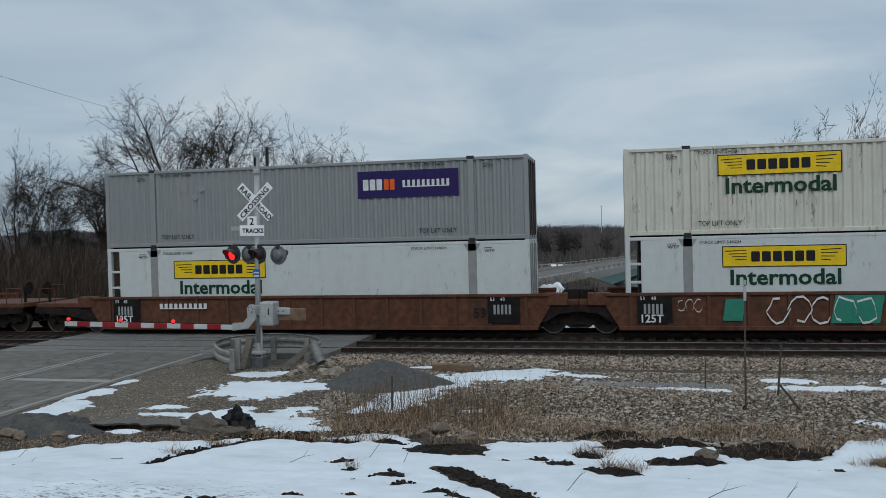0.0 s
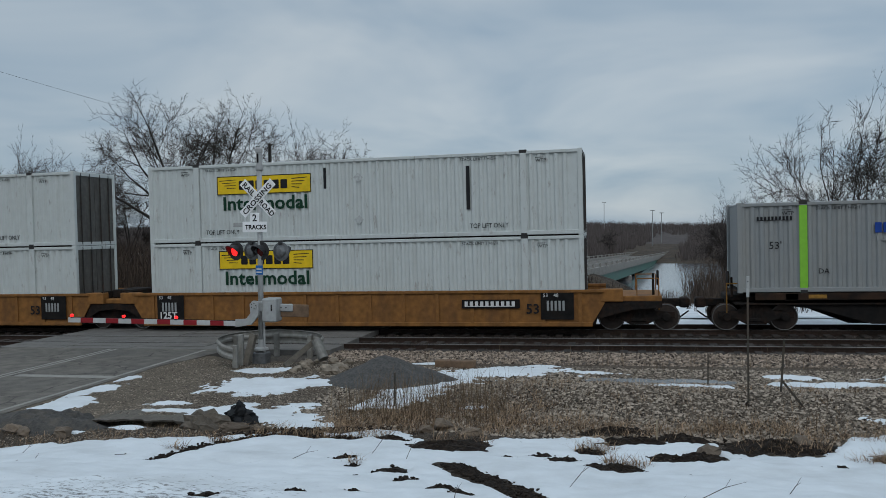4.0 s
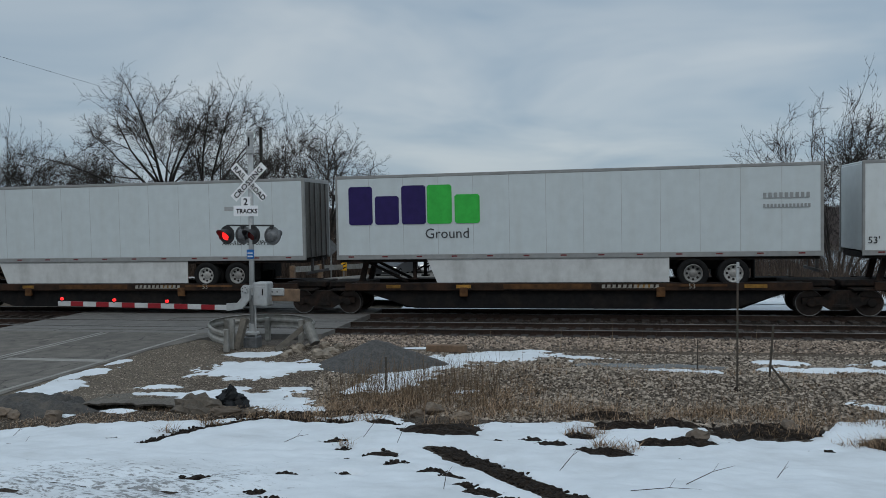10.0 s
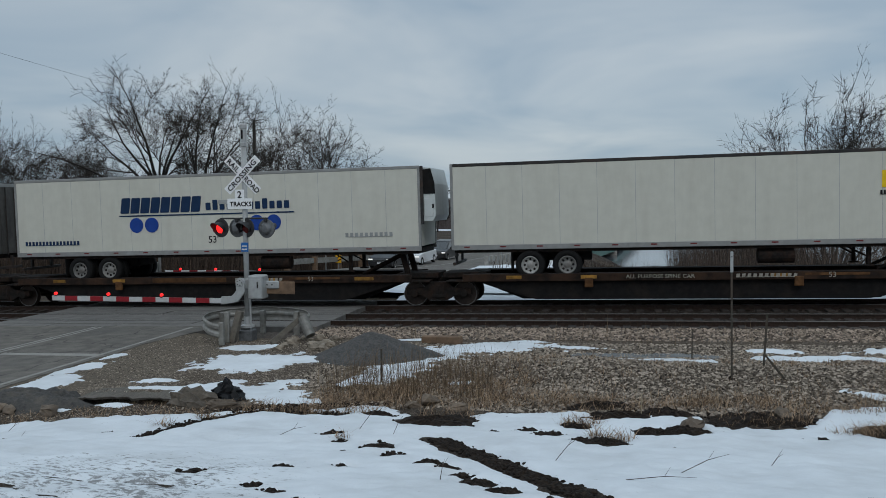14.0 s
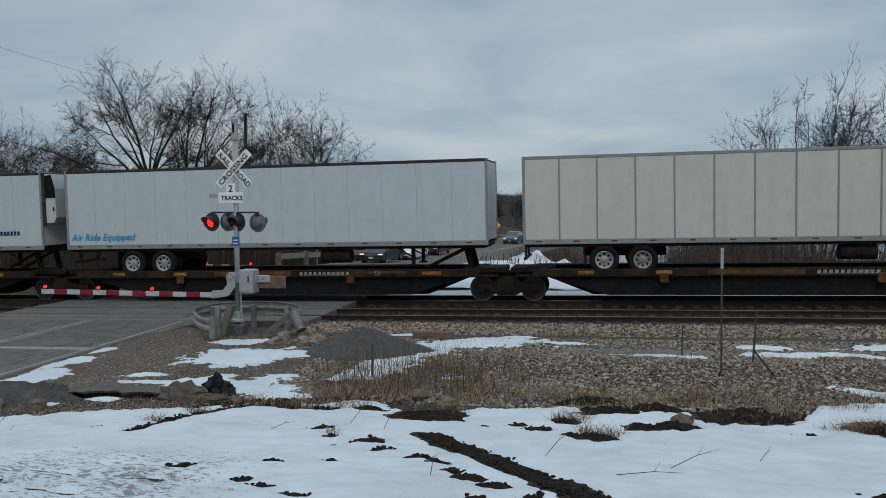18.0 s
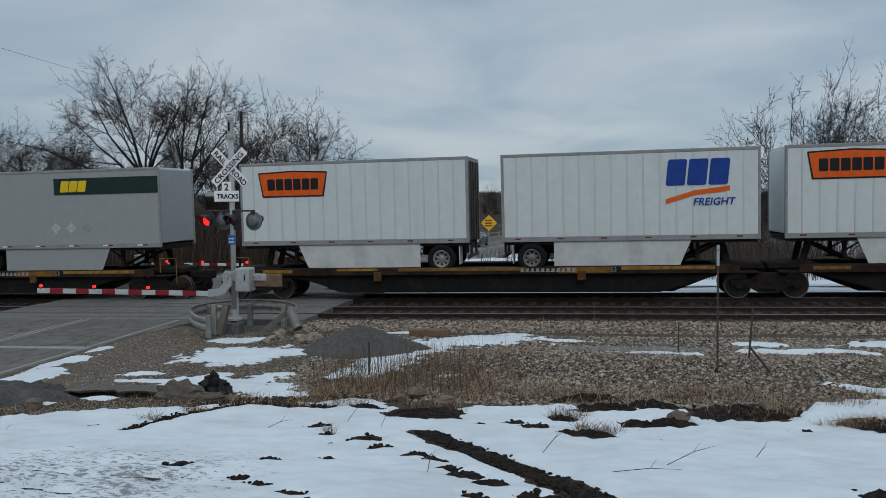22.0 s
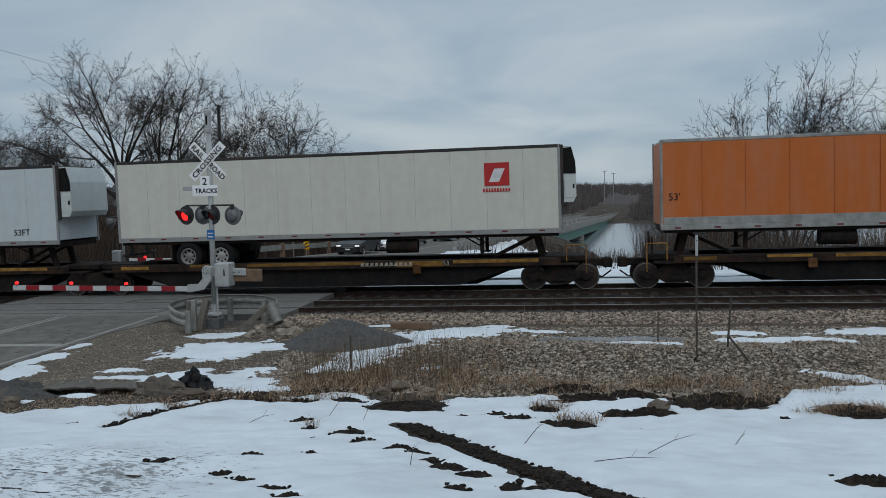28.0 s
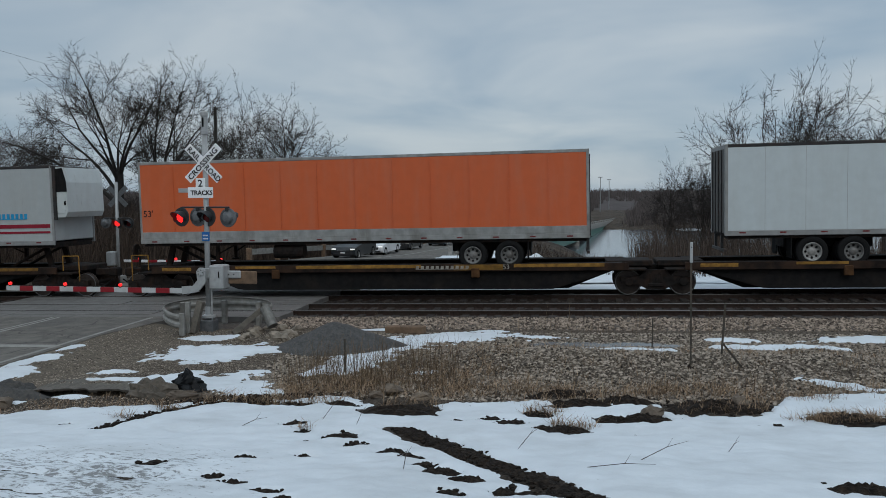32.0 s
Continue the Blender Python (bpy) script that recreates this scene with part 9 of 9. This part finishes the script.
hill = sheet("wooded_hill", np.linspace(-900, 900, 90), np.linspace(290, 800, 26), hill_z, m_hill)
tagged(hill, "low brown wooded hills beyond the river", "hill", kind="structure")
# tones of the woods lightened likewise, haze mixed into the colour
m_far_wood = tone_by_island("hazy_far_wood", (0.06, 0.051, 0.049), (0.125, 0.107, 0.102))
wood = Geo()
rnd = random.Random(61)
for k in range(17000):
    y = rnd.uniform(212, 560)
    x = rnd.uniform(-0.85, 0.45) * y
    if abs(x - road_mid(y)) < 9 and y < 420:
        continue
    z = max(hill_z(x, y), land(x, y)) - 0.5
    h = rnd.uniform(2.8, 5.8) * (1 + 0.5 * noise.noise(Vector((x * 0.02, y * 0.02, 0)))) * (0.8 if y < 300 else 1)
    for c_ in range(9):
        o = h * 0.42 * rnd.uniform(-1, 1)
        hh = h * (1 - 0.9 * (o / h) ** 2) * rnd.uniform(0.72, 1.05)
        b, w_ = len(wood.v), rnd.uniform(0.07, 0.17)
        wood.v += [(x + o * 0.35 - w_, y, z), (x + o * 0.35 + w_, y, z), (x + o, y + rnd.uniform(-1, 1), z + hh)]
        wood.f.append((b, b + 1, b + 2))
        wood.m.append(0)
for k in range(44):
    y = rnd.uniform(204, 262)
    x = rnd.uniform(-0.62, 0.22) * y
    if abs(x - road_mid(y)) > 11:
        tree(x, y, rnd.uniform(5.0, 9.5), 3, k * 47, 1.25, "bare brown tree on the far shore")
solid("bare_wood", wood, m_far_wood, "bare brown woods covering the far shore", "woods", kind="stuff")
shore = sheet("snow", np.linspace(-260, 120, 110), np.linspace(196, 226, 10), lambda x, y: land(x, y) - 0.42 + 0.55 * noise.noise(Vector((x * 0.05, y * 0.1, 8))), m_snow)
tagged(shore, "snow strip along the far shore", "snow", kind="stuff")
fields = sheet("snow", np.linspace(-170, -30, 90), np.linspace(80, 190, 40), lambda x, y: land(x, y) - 0.2 + 0.45 * noise.noise(Vector((x * 0.07, y * 0.05, 3))), m_snow, lambda x, y: off_road(x, y, None))
tagged(fields, "thin snow on the fields beside the road", "snow", kind="stuff")

# ---- the bridge ----
m_green_girder = mat("green_bridge_paint", (0.035, 0.13, 0.1), rough=0.55, vary=0.2, scale=0.8, dirt=(0.1, 0.11, 0.1), dirt_amount=0.5, dirt_scale=0.3)
bridge = thing("bridge", pose(0, 0, 0), "long road bridge with green girders and concrete parapets", "bridge")
Y0, Y1 = 90.0, 318.0


def along(name, y0, y1, dx0, dx1, dz0, dz1, material, n=24, label="", parent=None):
    g = Geo()
    v, f = [], []
    ys = np.linspace(y0, y1, n)
    for y in ys:
        m, z = road_mid(y), road_z(road_mid(y), y)
        v += [(m + dx0, y, z + dz0), (m + dx1, y, z + dz0), (m + dx1, y, z + dz1), (m + dx0, y, z + dz1)]
    for j in range(n - 1):
        a, b = 4 * j, 4 * j + 4
        f += [(a + i, a + (i + 1) % 4, b + (i + 1) % 4, b + i) for i in range(4)]
    f += [(3, 2, 1, 0), (4 * n - 4, 4 * n - 3, 4 * n - 2, 4 * n - 1)]
    return part(name, g.add(v, f), material, parent or bridge, label)


along("deck_slab", Y0, Y1, -4.9, 4.9, -0.6, -0.26, m_concrete)
for x in (-4.5, -1.6, 1.6, 4.5):
    along("girder", Y0, Y1, x - 0.2, x + 0.2, -2.0, -0.6, m_green_girder, label="green steel girder")
for x in (-4.75, 4.75):
    along("parapet", Y0, Y1, x - 0.15, x + 0.15, -0.3, 0.45, m_concrete, label="pale concrete parapet")
    along("hand_rail", Y0, Y1, x - 0.05, x + 0.05, 0.85, 0.95, m_concrete)
    for k in range(38):
        y = Y0 + k * (Y1 - Y0) / 37
        m, z = road_mid(y) + x, road_z(road_mid(y), y)
        part("parapet_post", Geo().box((m - 0.14, y - 0.14, z + 0.4), (m + 0.14, y + 0.14, z + 0.98)), m_concrete, bridge)
for k in range(6):
    y = Y0 + 8 + k * 42
    m, z = road_mid(y), road_z(road_mid(y), y)
    part("pier", Geo().box((m - 4.6, y - 0.6, -11), (m - 3.0, y + 0.6, z - 2.0), 0.1).box((m + 3.0, y - 0.6, -11), (m + 4.6, y + 0.6, z - 2.0), 0.1).box((m - 5.0, y - 0.7, z - 2.9), (m + 5.0, y + 0.7, z - 2.0), 0.1), m_concrete, bridge, "concrete bridge pier")

# railings on the approach
for x, ya, yb in ((4.75, 53, 90), (-4.75, 44, 90)):
    rail_ = thing("guardrail", pose(0, 0, 0), "grey guardrail with stout posts along the far road", "guardrail", "guardrails of the far road")
    n = int((yb - ya) / (1.25 if x > 0 else 3.5))
    for k in range(n + 1):
        y = ya + k * (yb - ya) / n
        m, z = road_mid(y) + x, road_z(road_mid(y), y)
        part("post", Geo().box((m - 0.13, y - 0.16, z - 0.5), (m + 0.13, y + 0.16, z + 0.82), 0.02), m_concrete if x > 0 else m_wood, rail_)
    along("beam", ya, yb, x - 0.1, x - 0.02 + 0.05, 0.42, 0.75, m_rail_zinc, 16, parent=rail_)

# snow pushed together beside the guardrail
m_dirty_snow = mat("dirty_ploughed_snow", (0.62, 0.65, 0.67), rough=0.8, vary=0.15, scale=3, dirt=(0.17, 0.125, 0.085), dirt_amount=0.9, dirt_scale=1.1, bump=0.8, bump_scale=6)
for cx, cy, ra, rb, h, sd in ((-4.4, 54.5, 2.3, 1.5, 1.15, 2), (-2.3, 56.0, 1.9, 1.2, 0.75, 5), (-6.6, 53.0, 1.9, 1.0, 0.3, 8)):
    v, f = [], []
    for i in range(11):
        q = i / 10
        for k in range(30):
            t = 6.28319 * k / 30
            rr = max(0.01, q) * (1 + 0.25 * noise.noise(Vector((math.cos(t) * 2, math.sin(t) * 2, sd))))
            x, y = cx + ra * rr * math.cos(t), cy + rb * rr * math.sin(t)
            v.append((x, y, land(x, y) - 0.08 + h * (1 - q ** 1.6) * (1 + 0.35 * noise.noise(Vector((x * 1.6, y * 1.6, sd)))) + 0.16 * noise.noise(Vector((x * 4, y * 4, sd))) * (1 - q)))
    for i in range(10):
        f += [(i * 30 + k, (i + 1) * 30 + k, (i + 1) * 30 + (k + 1) % 30, i * 30 + (k + 1) % 30) for k in range(30)]
    f.append(tuple(range(30)))
    solid("snow_heap", Geo().add(v, f), m_dirty_snow, "heap of dirty ploughed snow beside the far guardrail", "snow heap", "ploughed snow heaps", smooth=True)

# ---- signs, poles and the far signal ----
def road_sign(x, y, ztop, half, material, label, lines=0):
    zb = land(x, y)
    ob = thing("road_sign", pose(x, y, zb), label, "road sign")
    h = ztop - zb
    part("post", Geo().box((-0.04, -0.02, 0), (0.04, 0.04, h - half), 0.008), m_steel, ob)
    part("plate", Geo().prism([(-half, h - half), (0, h - 2 * half), (half, h - half), (0, h)], "y", -0.045, -0.03), material, ob, "diamond sign plate")
    for k in range(lines):
        bars(ob, -half * 0.45, h - half + 0.14 - k * 0.2, half * 0.45, h - half + 0.24 - k * 0.2, 7, m_ink_black, y=-0.046, name="line_of_writing")
    return ob


road_sign(-7.85, 60, -1.35, 0.62, m_sign_yellow, "yellow diamond warning sign beside the far road", 3)
road_sign(-18.2, 50, -1.75, 0.55, m_lamp_back, "grey back of a diamond sign on a post")
om = thing("object_marker", pose(-17.6, 50.8, land(-17.6, 50.8)), "yellow and black striped marker board", "marker board")
part("board", Geo().box((-0.2, -0.02, 0.5), (0.2, 0.0, 1.4), 0.004), m_sign_yellow, om)
for k in range(4):
    part("stripe", Geo().prism([(-0.19, 0.52 + k * 0.23), (0.19, 0.6 + k * 0.23 + 0.1), (0.19, 0.7 + k * 0.23 + 0.08), (-0.19, 0.62 + k * 0.23)], "y", -0.026, -0.018), m_ink_black, om)
part("post", Geo().box((-0.03, 0.0, 0), (0.03, 0.05, 1.3)), m_steel, om)

FS = rz(-20.6) - 0.15
fsig = thing("crossing_signal", pose(-20.6, 34.0, FS), "grey crossing signal with lit red lamps beyond the tracks", "crossing signal")
part("mast", Geo().cyl((0, 0, 0), (0, 0, 4.6), 0.07, 12), m_grey_metal, fsig, smooth=True)
part("foundation", Geo().box((-0.25, -0.25, -0.1), (0.25, 0.25, 0.3), 0.03), m_concrete, fsig)
part("crossbuck_back", Geo().box((-0.62, 0.08, -0.11), (0.62, 0.1, 0.11)), m_lamp_back, fsig).matrix_basis = pose(0, 0, 3.95, 0, 45, 0)
part("crossbuck_back", Geo().box((-0.62, 0.1, -0.11), (0.62, 0.12, 0.11)), m_lamp_back, fsig).matrix_basis = pose(0, 0, 3.95, 0, -45, 0)
part("lamp_arm", Geo().cyl((-0.65, 0, 2.95), (0.65, 0, 2.95), 0.025, 8), m_lamp_black, fsig)
lamp(fsig, -0.6, 2.72, 1, False, 0, 0.24); lamp(fsig, 0.05, 2.72, -1, True, 0, 0.24); lamp(fsig, 0.6, 2.72, -1, False, 0, 0.24)
part("gate_motor", Geo().box((-0.5, -0.2, 0.75), (-0.08, 0.2, 1.4), 0.03), m_grey_metal, fsig)
fg = thing("crossing_gate", pose(-20.6, 34.3, FS + 0.95), "striped gate arm lowered across the far lane", "crossing gate")
for k in range(12):
    part("stripe_board", Geo().box((0.1 + k * 0.42, -0.03, -0.06), (0.52 + k * 0.42, 0.01, 0.06), 0.004), m_arm_red if k % 2 else m_sign_white, fg)
for x in (0.9, 2.7, 4.9):
    part("gate_lamp", Geo().ring((x, -0.02, 0.12), (0, 1, 0), [(-0.05, 0.03), (-0.045, 0.055), (0.03, 0.055), (0.04, 0.03)], 12), m_red_glow, fg, "small red gate lamp")

pole = thing("utility_pole", pose(-27.7, 60, land(-27.7, 60)), "dark wooden utility pole among the bare trees", "utility pole")
PT = 6.9 - land(-27.7, 60)
part("shaft", Geo().cyl((0, 0, -0.2), (0, 0, PT), 0.17, 12, 0.12), m_bark, pole, smooth=True)
part("bracket", Geo().cyl((0, 0, PT - 0.15), (0.55, -0.1, PT - 0.05), 0.03, 6), m_bark, pole)
pole2 = thing("utility_pole", pose(-16.7, -10, land(-16.7, -10)), "dark wooden utility pole beside the near road", "utility pole")
part("shaft", Geo().cyl((0, 0, -0.2), (0, 0, 6.2 - land(-16.7, -10)), 0.17, 12, 0.12), m_bark, pole2, smooth=True)
wire = Geo()
wp = []
for k in range(25):
    q = k / 24
    wp.append((-27.7 + 11 * q, 60 - 70 * q, 6.75 - 0.75 * q - 2.2 * q * (1 - q)))
wire.path(wp, 0.006, 5)
solid("overhead_cable", wire, m_lamp_black, "single thin overhead cable between two poles", "cable")
for k, (az, d, zt) in enumerate(((2.1, 330, 6.5), (2.7, 360, 6.0), (-1.2, 430, 13.0))):
    x, y = at(az, d)
    lp = thing("street_lamp", pose(x, y, -9), "tall thin lamp pole on the far shore", "street lamp", "far lamp poles")
    part("shaft", Geo().cyl((0, 0, 0), (0, 0, zt + 9), 0.18, 8, 0.12), m_steel, lp)
    part("head", Geo().box((-0.9, -0.15, zt + 8.85), (0.9, 0.15, zt + 9.1), 0.05), m_steel, lp)

# ---- cars waiting beyond the crossing ----
m_glass = mat("dark_car_glass", (0.02, 0.025, 0.03), rough=0.08, vary=0.1, bump=0, spec=0.8)
m_trim = mat("black_car_trim", (0.015, 0.015, 0.016), rough=0.5, vary=0.2)


def car_paint(name, c):
    return mat(name, c, rough=0.3, vary=0.05, scale=3, dirt=(0.12, 0.11, 0.1), dirt_amount=0.4, dirt_scale=1.5, bump=0, spec=0.6)


def build_car(paint, label, tall=1.0, van=False, lights=True):
    """A car whose nose points to -y; origin on the road between its wheels."""
    ob = thing("car", pose(0, 0, 0), label, "car", "cars waiting at the crossing")
    W, L, H = 0.85, 2.12, 1.46 * tall
    s = 0.92 if not van else 1.0
    body = [(-L, 0.38), (-L, 0.68), (-L + 0.1, 0.84), (-1.15, 0.98 * (0.95 + 0.05 * tall)), (1.6, 1.02 * tall), (L - 0.06, 1.0 * tall), (L, 0.75), (L, 0.38), (L - 0.2, 0.24), (-L + 0.2, 0.24)]
    g = Geo()
    n = len(body)
    rows_ = ((-W, 0.94), (-W + 0.07, 1.0), (W - 0.07, 1.0), (W, 0.94))
    v = []
    for x, q in rows_:
        v += [(x, y * (1 if q == 1 else 0.97), 0.24 + (z - 0.24) * q) for y, z in body]
    f = []
    for k in range(3):
        f += [(k * n + i, k * n + (i + 1) % n, (k + 1) * n + (i + 1) % n, (k + 1) * n + i) for i in range(n)]
    f += [tuple(range(n))[::-1], tuple(range(3 * n, 4 * n))]
    part("body", g.add(v, f), paint, ob)
    back = L - 0.12 if van or tall > 1.05 else L - 0.55
    cab0, cab1 = [(-1.2, 0.95), (-0.35, H - 0.06), (back - 0.4, H - 0.04), (back, 0.98 * tall)], 0.12
    gc = Geo()
    v = []
    for x0_, x1_ in ((-W + 0.04, -W + 0.2), (W - 0.04, W - 0.2)):
        v += [((x0_ if z < 1.1 else x1_), y, z) for y, z in cab0]
    gc.add(v, [(3, 2, 1, 0), (4, 5, 6, 7), (0, 1, 5, 4), (1, 2, 6, 5), (2, 3, 7, 6), (3, 0, 4, 7)])
    part("glasshouse", gc, m_glass, ob, "dark glass of the cabin")
    part("roof", Geo().prism([(-0.42, H - 0.1), (-0.3, H - 0.02), (back - 0.6, H), (back - 0.3, H - 0.06)], "x", -W + 0.17, W - 0.17), paint, ob)
    for x in (-W + 0.13, W - 0.13):
        part("windscreen_pillar", Geo().cyl((x - math.copysign(-0.05, x), -1.2, 0.95), (x - math.copysign(0.06, x), -0.36, H - 0.06), 0.04, 6), paint, ob)
        part("mirror", Geo().box((x + math.copysign(0.14, x), -0.95, 0.98), (x + math.copysign(0.34, x), -0.83, 1.13), 0.03), paint, ob)
    part("grille", Geo().box((-0.48, -L - 0.012, 0.5), (0.48, -L + 0.03, 0.68), 0.01), m_trim, ob, "black radiator grille")
    part("grille_bar", Geo().box((-0.42, -L - 0.025, 0.6), (0.42, -L - 0.005, 0.63), 0.004), m_steel, ob)
    part("bumper_intake", Geo().box((-0.62, -L - 0.01, 0.3), (0.62, -L + 0.05, 0.43), 0.01), m_trim, ob)
    part("number_plate", Geo().box((-0.16, -L - 0.03, 0.44), (0.16, -L - 0.012, 0.52), 0.004), m_sign_white, ob)
    for x in (-0.66, 0.66):
        part("headlight", Geo().box((x - 0.16, -L - 0.005, 0.65), (x + 0.16, -L + 0.14, 0.76), 0.03), m_headlight if lights else m_steel, ob, "lit headlight")
    for x in (-W + 0.08, W - 0.08):
        for y in (-1.42, 1.4):
            w_ = wheel(ob, x, y, 0.33, 0.33, 0.21, flip=False)
            w_.matrix_basis = pose(x, y, 0.33, 0, 0, -90 if x > 0 else 90) @ pose(0, 0, 0, 0, 0, 180)
    return ob


def stand(ob, x, y):
    ob.matrix_basis = pose(x, y, road_z(x, y), 1.2, 0, -6.1)
    return ob


p_suv, p_white, p_grey, p_blue = car_paint("dark_blue_grey_car_paint", (0.007, 0.009, 0.012)), car_paint("white_car_paint", (0.68, 0.69, 0.7)), car_paint("charcoal_car_paint", (0.01, 0.01, 0.011)), car_paint("steel_blue_car_paint", (0.04, 0.07, 0.1))
stand(build_car(p_suv, "dark blue-grey estate car waiting with lit headlights", 1.1), -14.7, 53.5)
stand(build_car(p_white, "white hatchback waiting behind a dark car", 1.0), -14.25, 59.6)
stand(build_car(p_grey, "charcoal minivan waiting in the queue", 1.12, True), -13.8, 67.2)
car4 = build_car(p_blue, "steel blue saloon joining the waiting queue", 0.98)
car5 = build_car(p_white, "white car coming over the bridge with lit headlights", 1.05)
car6 = build_car(p_grey, "dark car coming over the bridge", 1.0)
arrivals = [(car4, ((0, 400), (12.4, 166), (17, 104), (21.5, 80.5), (25, 76.2), (27, 75.8), (32, 75.8))),
            (car5, ((0, 700), (12, 410), (25, 166), (29, 112), (32, 90))),
            (car6, ((0, 900), (12, 640), (25, 344), (32, 200)))]


def motions():
    for ob, s in moving:
        rows = []
        for t in TIMES:
            x = s - run(t)
            rows.append((t, pose(x, FAR, rz(x), 0, TILT, 0)))
        walk(ob, rows)
    for ob, stops in arrivals:
        rows = []
        for t, y in stops:
            x = road_mid(y) - 1.9
            rows.append((t, pose(x, y, road_z(x, y), 1.2, 0, -6.1)))
        walk(ob, rows)


motions()
